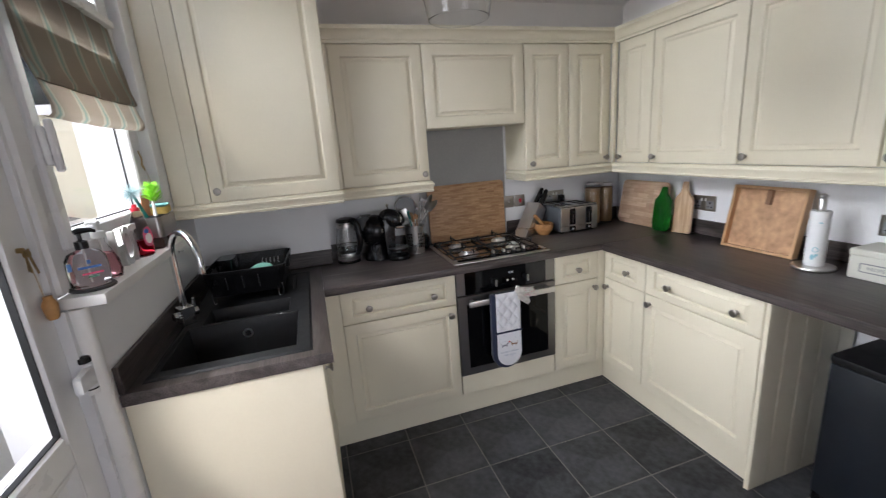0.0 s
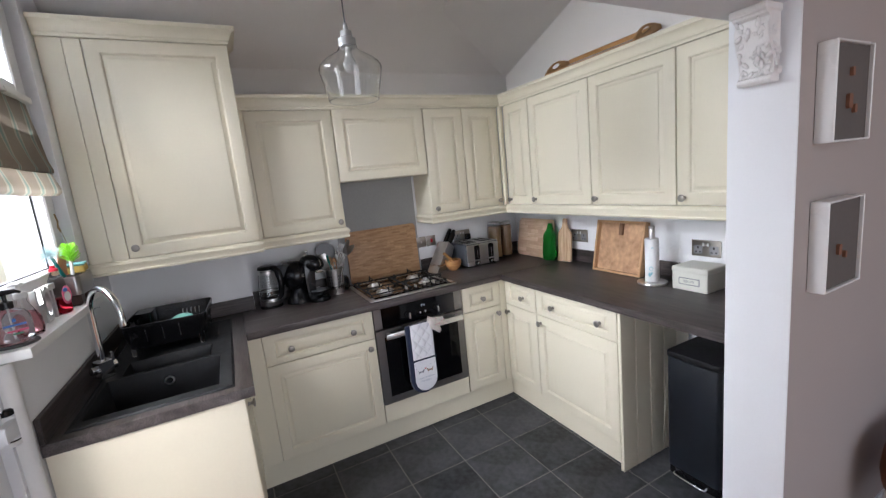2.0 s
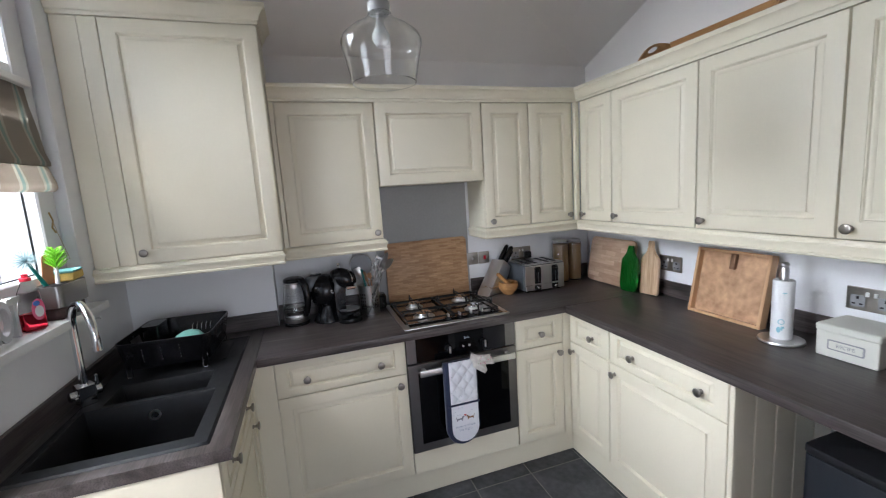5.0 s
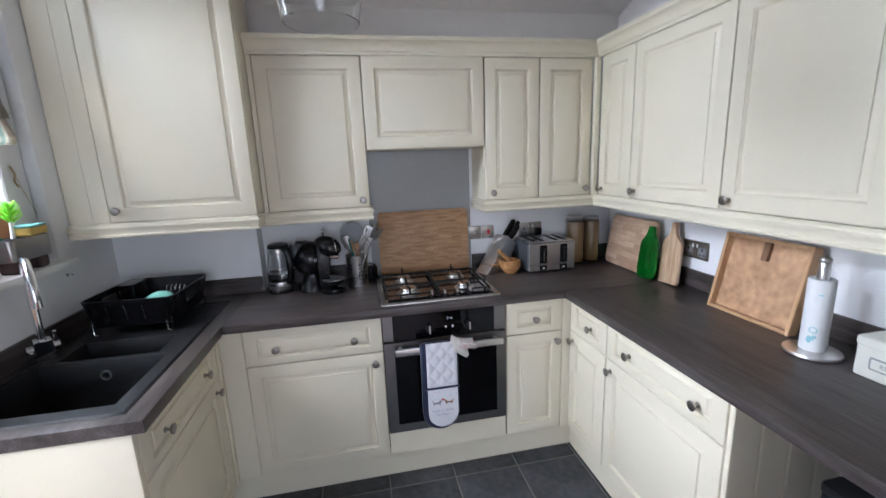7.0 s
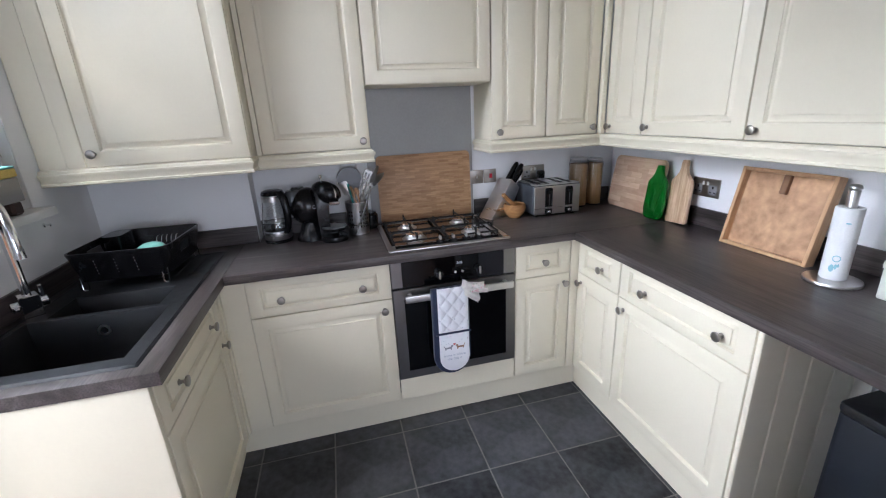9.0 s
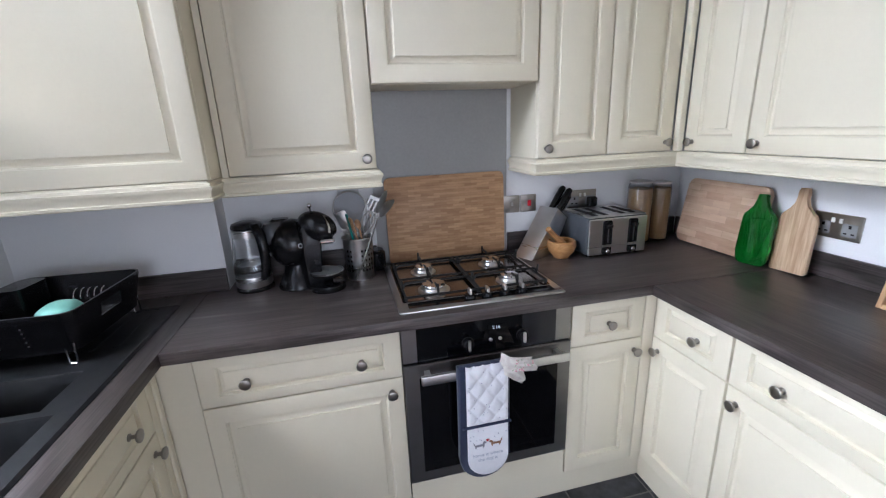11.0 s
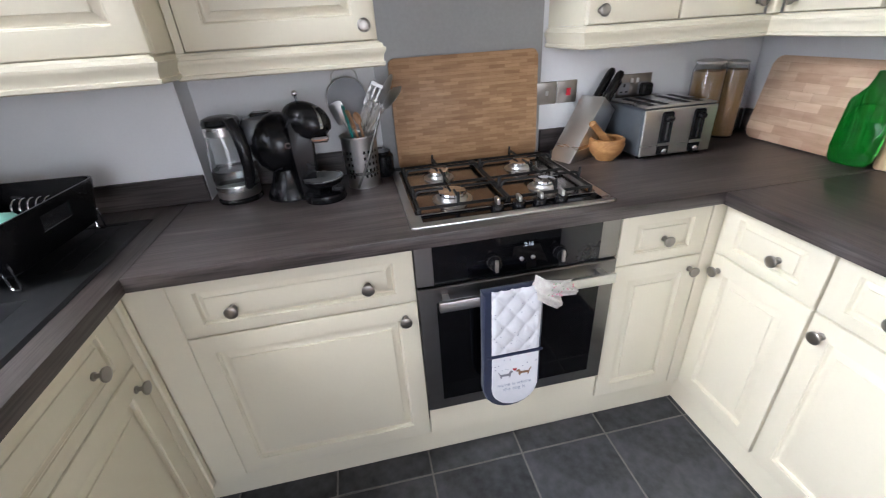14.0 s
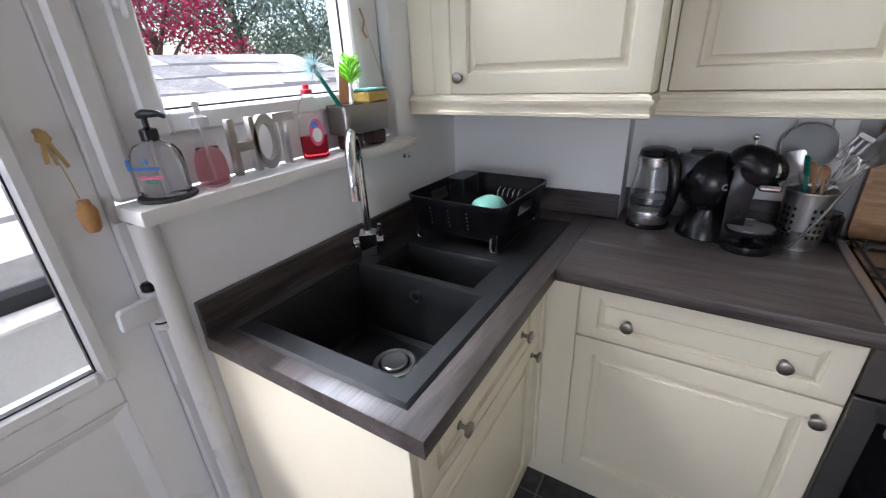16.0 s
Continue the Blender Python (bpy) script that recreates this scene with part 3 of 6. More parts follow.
solid("filler_panel", B(0.1685, 0.1880, 0.303, 0.40, 1.34, 2.045), CREAM, "narrow cream filler between tall and low wall cabinets", "filler panel")
solid("corner_post", B(1.867, 1.894, 0.270, 0.299, 1.34, 2.045, bev=0.003), CREAM, "slim cream post between the corner wall cabinets", "filler post", group="corner posts")
# boiler cabinet over the sink
u = wall_unit(pose(-0.417, 0.172, 0), 0.582, YBOX - 0.174, 1.345, 0.995, "tall cream cabinet over the draining board", [(0.033, 0.048)], name="tall_wall_cabinet", fw=0.056)
part("side_post", B(-0.066, -0.0015, 0.004, 0.022, 1.345, 2.34, bev=0.003), CREAM, u)
solid("filler_panel", B(XL + 0.003, -0.4845, 0.180, 0.196, 1.345, 2.34, bev=0.001), CREAM, "cream filler panel beside the tall cabinet", "filler panel")

CORNICE = [(-0.02, 0.0), (0.004, 0.0), (0.006, 0.012), (0.012, 0.016), (0.014, 0.026), (0.024, 0.044), (0.036, 0.054), (0.042, 0.058), (0.042, 0.076), (-0.02, 0.076)]
PELMET = [(-0.02, 0.0), (-0.02, -0.062), (0.008, -0.062), (0.013, -0.059), (0.0135, -0.051), (0.0095, -0.0485), (0.0105, -0.034), (0.0150, -0.027), (0.0180, -0.021), (0.0180, -0.0155), (0.0130, -0.0145), (0.0105, -0.006), (0.004, -0.003), (0.002, 0.0)]
at = lambda prof, z: [(o, z + h) for o, h in prof]


def edge_moulding(name, path, prof, label):
    """A cornice or pelmet: one mitred length for each side of the cabinets."""
    o = thing(name, pose(0, 0, 0), label, name)
    for i in range(len(path) - 1):
        part("length", moulding(bmesh.new(), path, prof, i), CREAM, o, smooth=32)


edge_moulding("cornice", [(0.168, UY), (UX, UY), (UX, Y1 + 0.004)], at(CORNICE, 2.046), "moulded cream cornice along the wall cabinets")
edge_moulding("cornice", [(XL + 0.002, 0.172), (0.166, 0.172), (0.166, YBOX - 0.004)], at(CORNICE, 2.341), "moulded cream cornice on the tall cabinet")
edge_moulding("pelmet", [(0.160, UY), (0.667, UY), (0.667, YB - 0.012)], at(PELMET, 1.339), "moulded cream pelmet under the wall cabinet")
edge_moulding("pelmet", [(1.270, YB - 0.012), (1.270, UY), (UX, UY), (UX, Y1 + 0.006)], at(PELMET, 1.339), "moulded cream pelmet round the corner")
edge_moulding("pelmet", [(XL + 0.002, 0.172), (0.157, 0.172), (0.157, YBOX - 0.004)], at(PELMET, 1.345), "moulded cream pelmet under the tall cabinet")

# worktops with upstands
EX, EY, ER = 0.012, -0.027, 1.563
wt = thing("worktop", pose(0, 0, 0), "dark grey-brown wood-grain laminate worktop in a U shape", "worktop")
T0 = WT - 0.038
SX0, SX1, SY0, SY1 = -0.520, -0.062, -0.628, 0.318
bm = bmesh.new()
rect = lambda x0, x1, y0, y1, z: [bm.verts.new(c) for c in ((x0, y0, z), (x1, y0, z), (x1, y1, z), (x0, y1, z))]
o1, i1 = rect(XL + 0.001, EX, -0.682, YBOX - 0.001, WT), rect(SX0, SX1, SY0, SY1, WT)
o0, i0 = rect(XL + 0.001, EX, -0.682, YBOX - 0.001, T0), rect(SX0, SX1, SY0, SY1, T0)
for j in range(4):
    q = (j + 1) % 4
    for quad in ((o1[j], o1[q], i1[q], i1[j]), (o0[q], o0[j], i0[j], i0[q]), (o0[j], o0[q], o1[q], o1[j]), (i0[q], i0[j], i1[j], i1[q])):
        bm.faces.new(quad)
bmesh.ops.bevel(bm, geom=[e for e in bm.edges if all(v in o1 for v in e.verts)], offset=0.004, segments=2, affect="EDGES", profile=0.5)
part("sink_run", bm, WT_Y, wt)
part("hob_run", B(EX + 0.0004, XR - 0.001, EY, YB - 0.001, T0, WT, bev=0.004, seg=2), WT_X, wt)
part("long_run", B(ER, XR - 0.001, Y1 + 0.004, EY - 0.0004, T0, WT, bev=0.004, seg=2), WT_Y, wt)
us = thing("upstand", pose(0, 0, 0), "dark wood-grain upstand along the walls", "upstand")
part("strip", B(XL + 0.001, XL + 0.016, -0.682, YBOX - 0.017, WT + 0.001, WT + 0.085, bev=0.002), WT_Y, us)
part("strip", B(XL + 0.001, XBOX - 0.001, YBOX - 0.016, YBOX - 0.001, WT + 0.001, WT + 0.085, bev=0.002), WT_X, us)
part("strip", B(XBOX + 0.001, 0.655, YB - 0.016, YB - 0.001, WT + 0.001, WT + 0.085, bev=0.002), WT_X, us)
part("strip", B(1.255, XR - 0.017, YB - 0.016, YB - 0.001, WT + 0.001, WT + 0.085, bev=0.002), WT_X, us)
part("strip", B(XR - 0.016, XR - 0.001, Y1 + 0.004, YB - 0.017, WT + 0.001, WT + 0.085, bev=0.002), WT_Y, us)
setting("trim_splashback", B(0.66, 1.25, YB - 0.006, YB - 0.001, WT + 0.001, 1.64), SPLASH, "grey splash panel behind the hob")

# ---- sink and tap ----
sink = thing("sink", pose(0, 0, WT), "black composite sink, one and a half bowls", "sink")
bm = bmesh.new()
RX0, RX1, RY0, RY1 = -0.531, -0.047, -0.642, 0.332
bowls = [(-0.498, -0.096, -0.590, -0.258, 0.195), (-0.453, -0.133, -0.237, -0.073, 0.13)]
xs = sorted({RX0, RX1, RX0 + 0.008, RX1 - 0.008, *[b[0] for b in bowls], *[b[1] for b in bowls]})
ys = sorted({RY0, RY1, RY0 + 0.008, RY1 - 0.008, *[b[2] for b in bowls], *[b[3] for b in bowls]})
grid = {}
for x in xs:
    for y in ys:
        edge = x in (RX0, RX1) or y in (RY0, RY1)
        grid[x, y] = bm.verts.new((x, y, 0.001 if edge else 0.007))
for x0, x1 in zip(xs, xs[1:]):
    for y0, y1 in zip(ys, ys[1:]):
        if not any(b[0] <= x0 and x1 <= b[1] and b[2] <= y0 and y1 <= b[3] for b in bowls):
            bm.faces.new((grid[x0, y0], grid[x1, y0], grid[x1, y1], grid[x0, y1]))
for x0, x1, y0, y1, d in bowls:
    bx, by = [x for x in xs if x0 <= x <= x1], [y for y in ys if y0 <= y <= y1]
    loop = [(x, y0) for x in bx] + [(x1, y) for y in by[1:]] + [(x, y1) for x in bx[-2::-1]] + [(x0, y) for y in by[-2:0:-1]]
    cx, cy = (x0 + x1) / 2, (y0 + y1) / 2
    rings = [[grid[p] for p in loop]]
    for inset, dz in ((0.004, 0.000), (0.010, -d * 0.5), (0.016, -d + 0.012), (0.028, -d)):
        rings.append([bm.verts.new((x + (inset if x < cx else -inset) * (1 if x in (x0, x1) else 0), y + (inset if y < cy else -inset) * (1 if y in (y0, y1) else 0), dz)) for x, y in loop])
    for a, b in zip(rings, rings[1:]):
        for j in range(len(loop)):
            q = (j + 1) % len(loop)
            bm.faces.new((a[j], a[q], b[q], b[j]))
    bm.faces.new(rings[-1])
basin = part("basin", bm, SINK, sink)
bm = bmesh.new()
for gx in range(6):
    box(bm, -0.40 + gx * 0.055, -0.385 + gx * 0.055, 0.04, 0.27, 0.0072, 0.0095, bev=0.001)
box(bm, -0.25, -0.10, 0.300, 0.306, 0.0072, 0.0100, bev=0.001)
part("drainer_rib", bm, SINK, sink)
DC = pose(-0.300, -0.375, 0)
dr = part("drain", lathe(bmesh.new(), [(0.059, -0.1945), (0.059, -0.1905), (0.054, -0.1880), (0.045, -0.1895), (0.043, -0.1935), (0, -0.1935)], 32, DC), STEEL, sink, "steel basket strainer waste")
part("strainer_well", lathe(bmesh.new(), [(0.043, -0.1934), (0.043, -0.1926), (0, -0.1926)], 32, DC), BLACK_MATT, dr)
part("strainer_plug", lathe(bmesh.new(), [(0.035, -0.1924), (0.036, -0.1860), (0.033, -0.1835), (0.022, -0.1850), (0.0, -0.1860)], 32, DC), STEEL, dr)
bm = lathe(bmesh.new(), [(0.0185, 0), (0.0185, 0.005), (0.0125, 0.005), (0.0115, 0.001), (0.0, 0.001)], 24, pose(-0.295, -0.2640, -0.047, 90))
ov = part("overflow", bm, STEEL, sink, "chrome overflow ring")
part("overflow_hole", lathe(bmesh.new(), [(0.0112, 0.0012), (0.0112, 0.0020), (0, 0.0020)], 20, pose(-0.295, -0.2640, -0.047, 90)), BLACK_MATT, ov)
# narrow raised rib along the wall side of the big bowl
part("rim_rib", B(-0.5175, -0.5105, -0.60, -0.232, 0.0072, 0.0100, bev=0.001), SINK, sink)

tap = thing("mixer_tap", pose(-0.515, -0.185, WT + 0.007, 0, 0, -52), "chrome kitchen mixer tap with swan neck", "tap")
part("body", B(-0.026, 0.026, -0.026, 0.026, 0.0, 0.072, bev=0.003), CHROME, tap)
R = 0.105
pts = [(0, 0, 0.07), (0, 0, 0.17), (0, 0, 0.262)] + [(R - R * math.cos(math.pi * i / 16), 0, 0.268 + R * math.sin(math.pi * i / 16)) for i in range(1, 17)] + [(2 * R, 0, 0.24)]
part("spout", tube(bmesh.new(), pts, 0.012, 16), CHROME, tap)
part("spout_tip", tube(bmesh.new(), [(2 * R, 0, 0.242), (2 * R, 0, 0.232)], 0.0128, 16), CHROME, tap)
for s, a in ((-1, 205), (1, 20)):
    lever = part("lever", lathe(bmesh.new(), [(0.017, 0), (0.017, 0.018), (0.013, 0.021), (0, 0.021)], 18, pose(0, s * 0.026, 0.040, -90 * s)), CHROME, tap)
    part("grip", B(-0.006, 0.045, s * 0.034 - 0.006, s * 0.034 + 0.006, 0.036, 0.046, bev=0.003) if s < 0 else B(-0.006, 0.006, 0.030, 0.042, 0.036, 0.095, bev=0.003), CHROME, lever)

# ---- oven and hob ----
oven = thing("oven", pose(0.672, 0.0, 0), "built-in steel and black glass electric oven, shut", "oven")
OW = 0.592
part("body", B(0.004, OW - 0.004, 0.012, 0.52, 0.27, 0.868), BLACK_MATT, oven)
cp = part("control_panel", B(0.0, OW, -0.006, 0.012, 0.744, 0.868, bev=0.002), DARK_STEEL, oven, "brushed steel and black glass control panel")
part("panel_glass", B(0.048, OW - 0.185, -0.010, -0.0065, 0.744, 0.866, bev=0.001), BLACK_GLASS, cp)
part("panel_glass", B(OW - 0.1845, OW - 0.060, -0.010, -0.0065, 0.744, 0.866, bev=0.001), mat("smoked_glass", (0.014, 0.014, 0.016), 0.08, vary=0.1, bump=0), cp)
CLK = mat("clock_digits", (0.5, 0.55, 0.6), 0.4, bump=0)
CLK.node_tree.nodes["Principled BSDF"].inputs["Emission Color"].default_value = (0.8, 0.9, 1.0, 1)
CLK.node_tree.nodes["Principled BSDF"].inputs["Emission Strength"].default_value = 0.15
for kx in (0.215, 0.405):
    kb = part("dial", lathe(bmesh.new(), [(0.021, 0), (0.021, 0.004), (0.0185, 0.006), (0.0175, 0.022), (0.015, 0.024), (0, 0.024)], 22, pose(kx, -0.010, 0.793, 90)), BLACK, cp)
    part("dial_grip", B(kx - 0.0045, kx + 0.0045, -0.044, -0.0335, 0.776, 0.812, bev=0.002), STEEL, kb)
for kx in (0.295, 0.328):
    part("button", lathe(bmesh.new(), [(0.006, 0), (0.006, 0.004), (0.004, 0.005), (0, 0.005)], 14, pose(kx, -0.010, 0.790, 90)), STEEL, cp)
part("clock_display", B(0.285, 0.345, -0.0112, -0.0105, 0.822, 0.842), BLACK_GLASS, cp)
od = part("door", B(0.0, OW, -0.012, 0.012, 0.273, 0.738, bev=0.003), DARK_STEEL, oven, "steel-framed black glass oven door")
part("door_glass", B(0.050, OW - 0.050, -0.0145, -0.0125, 0.318, 0.690, bev=0.0005), BLACK_GLASS, od)
hd = part("handle", B(0.050, OW - 0.030, -0.062, -0.048, 0.690, 0.722, bev=0.004, seg=2), STEEL, od, "flat steel bar handle")
for kx in (0.075, OW - 0.060):
    part("bracket", B(kx - 0.009, kx + 0.009, -0.048, -0.0122, 0.696, 0.716), STEEL, hd)
solid("oven_filler", B(0.674, 1.264, 0.0, 0.02, 0.152, 0.268, bev=0.002), CREAM, "plain cream filler panel under the oven", "filler panel")

hob = thing("gas_hob", pose(0.675, 0.008, WT), "brushed steel four-burner gas hob with black iron grates", "hob")
HW, HD = 0.575, 0.495
bm = plate(bmesh.new(), rounded(0, HW, 0, HD, 0.012, 3), 0.007, bev=0.003)
base = part("base_plate", bm, STEEL, hob)
part("inset_plate", plate(bmesh.new(), rounded(0.022, HW - 0.022, 0.075, HD - 0.018, 0.008, 3), 0.0008, pose(0, 0, 0.0071)), mat("mirror_steel", (0.30, 0.27, 0.245), 0.14, 1.0, vary=0.06, scale=4, bump=0.01), hob, "polished steel burner field")
part("control_strip", plate(bmesh.new(), rounded(0.035, HW - 0.03, 0.026, 0.068, 0.004, 3), 0.001, pose(0, 0, 0.0072)), BLACK_GLASS, hob)
for i in range(4):
    part("control_knob", lathe(bmesh.new(), [(0.019, 0.0), (0.0185, 0.012), (0.012, 0.014), (0, 0.014)], 18, pose(0.245 + i * 0.062, 0.050, 0.0083)), BLACK, hob)
    part("knob_grip", B(0.245 + i * 0.062 - 0.0045, 0.245 + i * 0.062 + 0.0045, 0.036, 0.064, 0.0225, 0.040, bev=0.002), STEEL, hob)
for bx, by, br in ((0.145, 0.16, 0.046), (0.145, 0.362, 0.038), (0.43, 0.16, 0.038), (0.43, 0.362, 0.040)):
    bu = part("burner", lathe(bmesh.new(), [(br + 0.012, 0.001), (br + 0.012, 0.004), (br, 0.006), (br - 0.004, 0.016), (br - 0.010, 0.018), (0, 0.018)], 26, pose(bx, by, 0.0072)), STEEL, hob, "steel gas burner")
    part("burner_cap", lathe(bmesh.new(), [(br - 0.007, 0.018), (br - 0.004, 0.021), (br - 0.006, 0.026), (0, 0.027)], 26, pose(bx, by, 0.0074)), CHROME, bu)
for gx0, gx1, cx in ((0.034, 0.284, 0.145), (0.291, 0.541, 0.43)):
    bm = bmesh.new()
    zf = 0.021
    corners = [(gx0, 0.085, zf), (gx1, 0.085, zf), (gx1, 0.468, zf), (gx0, 0.468, zf)]
    for a, b in zip(corners, corners[1:] + corners[:1]):
        tube(bm, [a, b], 0.0048, 6)
    tube(bm, [(gx0, 0.2625, zf), (gx1, 0.2625, zf)], 0.0048, 6)
    for cy, y0, y1 in ((0.16, 0.085, 0.2625), (0.362, 0.2625, 0.468)):
        for s, d in (((gx0, cy), (1, 0)), ((gx1, cy), (-1, 0)), ((cx, y0), (0, 1)), ((cx, y1), (0, -1))):
            reach = math.hypot(cx - s[0], cy - s[1]) - 0.026
            pts = [(s[0] + d[0] * q, s[1] + d[1] * q, z) for q, z in ((0, zf), (0.004, zf + 0.014), (0.010, zf + 0.021), (0.018, zf + 0.023), (reach, zf + 0.023))]
            tube(bm, pts, [0.0045, 0.0045, 0.0045, 0.0043, 0.0038], 6)
            tube(bm, [(s[0], s[1], zf + 0.010), (s[0] - d[0] * 0.002, s[1] - d[1] * 0.002, zf + 0.036)], [0.0045, 0.0032], 6)
    for x in (gx0 + 0.001, gx1 - 0.001):
        for y in (0.088, 0.465):
            lathe(bm, [(0.0055, 0.0072), (0.0055, zf + 0.002)], 10, pose(x, y, 0))
    part("grate", bm, IRON, hob, "black iron pan support")

# ---- floor tiles, 330 mm ----
TILE_MESH = {}


def tile(x0, x1, y0, y1):
    w, d = round(x1 - x0, 3), round(y1 - y0, 3)
    if (w, d) not in TILE_MESH:
        ob = part("floor_tile", B(-w / 2, w / 2, -d / 2, d / 2, -0.008, 0.0, bev=0.0015), TILE, floor, smooth=0)
        TILE_MESH[w, d] = ob.data
    else:
        ob = new("floor_tile", TILE_MESH[w, d])
        ob.parent = floor
    ob.matrix_basis = pose((x0 + x1) / 2, (y0 + y1) / 2, random.uniform(-0.0004, 0.0004))


def cuts(a, b, first, pitch):
    out = [a]
    v = first - math.ceil((first - a) / pitch) * pitch
    while v < b - 0.02:
        if v > a + 0.02:
            out.append(v)
        v += pitch
    return out + [b]


cx, cy = cuts(-0.57, XR, 0.658, 0.3265), cuts(Y0, YB, -0.043, 0.3355)
for a, b in zip(cx, cx[1:]):
    for c, d in zip(cy, cy[1:]):
        tile(a + 0.003, b - 0.003, c + 0.003, d - 0.003)

# ---- more materials ----
def strips(name, dark, light, size=(0.05, 0.012), axis=(1, 0, 2), rough=0.5):
    """Laminated wood: staggered strips, each of its own tone, with grain."""
    m, n, l, b = nodes_of(name)
    tc, sep, com = n.new("ShaderNodeTexCoord"), n.new("ShaderNodeSeparateXYZ"), n.new("ShaderNodeCombineXYZ")
    l.new(tc.outputs["Object"], sep.inputs[0])
    l.new(sep.outputs[axis[0]], com.inputs[0])
    l.new(sep.outputs[axis[2]], com.inputs[1])
    br = n.new("ShaderNodeTexBrick")
    br.inputs["Scale"].default_value = 1.0
    br.inputs["Brick Width"].default_value, br.inputs["Row Height"].default_value = size
    br.inputs["Mortar Size"].default_value = 0.0004
    br.inputs["Color1"].default_value, br.inputs["Color2"].default_value = (*dark, 1), (*light, 1)
    br.inputs["Mortar"].default_value = (*[c * 0.88 for c in dark], 1)
    l.new(com.outputs[0], br.inputs["Vector"])
    no = n.new("ShaderNodeTexNoise")
    no.inputs["Scale"].default_value, no.inputs["Detail"].default_value = 9, 8
    mp = n.new("ShaderNodeMapping")
    mp.inputs["Scale"].default_value = (1, 6, 1)
    l.new(com.outputs[0], mp.inputs[0])
    l.new(mp.outputs[0], no.inputs["Vector"])
    mx = n.new("ShaderNodeMix")
    mx.data_type, mx.blend_type = "RGBA", "SOFT_LIGHT"
    mx.inputs[0].default_value = 0.6
    l.new(br.outputs[0], mx.inputs[6])
    l.new(no.outputs["Fac"], mx.inputs[7])
    l.new(mx.outputs[2], b.inputs["Base Color"])
    b.inputs["Roughness"].default_value = rough
    bp = n.new("ShaderNodeBump")
    bp.inputs["Strength"].default_value, bp.inputs["Distance"].default_value = 0.1, 0.001
    l.new(no.outputs["Fac"], bp.inputs["Height"])
    l.new(bp.outputs[0], b.inputs["Normal"])
    return m


BAMBOO = strips("bamboo_board", (0.34, 0.185, 0.088), (0.50, 0.305, 0.16), (0.055, 0.0105), (0, 1, 2))
BLOCK = strips("pale_block_board", (0.43, 0.275, 0.18), (0.62, 0.44, 0.31), (0.085, 0.030), (0, 1, 2))
PADDLE = wood("acacia_board", (0.36, 0.21, 0.11), (0.74, 0.56, 0.38), "z", 0.5, 16, contrast=0.34)
TRAYWOOD = wood("pine_frame", (0.44, 0.25, 0.12), (0.60, 0.38, 0.21), "z", 0.5, 26)
CORK = mat("burr_cork", (0.38, 0.21, 0.11), 0.6, vary=0.22, scale=9, fine=38, bump=0.35, vary2=(0.56, 0.35, 0.20))
OLIVE = wood("olive_wood", (0.33, 0.15, 0.05), (0.52, 0.28, 0.11), "x", 0.4, 30)
SPOONWOOD = wood("beech_spoon", (0.30, 0.16, 0.08), (0.44, 0.26, 0.14), "z", 0.55, 40)
OAK = wood("honey_oak", (0.36, 0.18, 0.06), (0.52, 0.29, 0.11), "y", 0.45, 20)
TOAST = mat("slate_blue_steel", (0.085, 0.095, 0.11), 0.36, 0.2, vary=0.05, bump=0.02)
TEAL = mat("mint_plastic", (0.22, 0.50, 0.43), 0.4, vary=0.05, bump=0.01)
TEAL2 = mat("teal_plastic", (0.01, 0.22, 0.19), 0.35, vary=0.05, bump=0.01)
LIME = mat("lime_bristle", (0.22, 0.55, 0.02), 0.45, vary=0.15, scale=40, bump=0.02)
WHITE_PL = mat("white_plastic", (0.72, 0.72, 0.70), 0.35, vary=0.02, bump=0.01)
PAPER = mat("kitchen_paper", (0.78, 0.78, 0.78), 0.9, vary=0.03, scale=40, fine=220, bump=0.35)
TIN = mat("cream_enamel", (0.66, 0.65, 0.58), 0.35, vary=0.03, bump=0.02)
RED = mat("red_plastic", (0.50, 0.012, 0.03), 0.35, vary=0.05, bump=0.01)
REDLIQ = glass_mat("red_liquid", (0.80, 0.04, 0.07), 0.05, 1.15)
PINKLIQ = glass_mat("pink_liquid", (0.93, 0.46, 0.50), 0.05, 1.12)
GREENGL = glass_mat("green_glass", (0.012, 0.30, 0.025), 0.02, 1.5)
GREENGL.node_tree.nodes["Principled BSDF"].inputs["Transmission Weight"].default_value = 0.75
WATER = glass_mat("water", (0.97, 0.99, 1.0), 0.0, 1.33)
PASTA = mat("dry_pasta", (0.42, 0.25, 0.10), 0.6, vary=0.25, scale=30, fine=160, stretch=(6, 6, 0.4), bump=0.3)
NAVY = mat("navy_cotton", (0.012, 0.018, 0.05), 0.9, vary=0.2, scale=60, fine=500, bump=0.3, sheen=0.2)
COTTON = mat("white_cotton", (0.72, 0.72, 0.76), 0.92, vary=0.05, scale=40, fine=500, bump=0.3)
LABEL_BLUE = mat("label_blue", (0.05, 0.16, 0.45), 0.5, vary=0.03, bump=0)
LABEL_PINK = mat("label_pink", (0.62, 0.10, 0.20), 0.5, vary=0.03, bump=0)
LABEL_GREY = mat("label_grey", (0.27, 0.27, 0.28), 0.6, vary=0.03, bump=0)
BROWN_INK = mat("brown_ink", (0.22, 0.10, 0.06), 0.8, vary=0.1, bump=0)
SPONGE = mat("yellow_sponge", (0.62, 0.44, 0.12), 0.95, vary=0.2, scale=60, fine=260, bump=0.8)
SCOUR = mat("green_scourer", (0.16, 0.38, 0.36), 0.95, vary=0.3, scale=80, fine=300, bump=0.8)
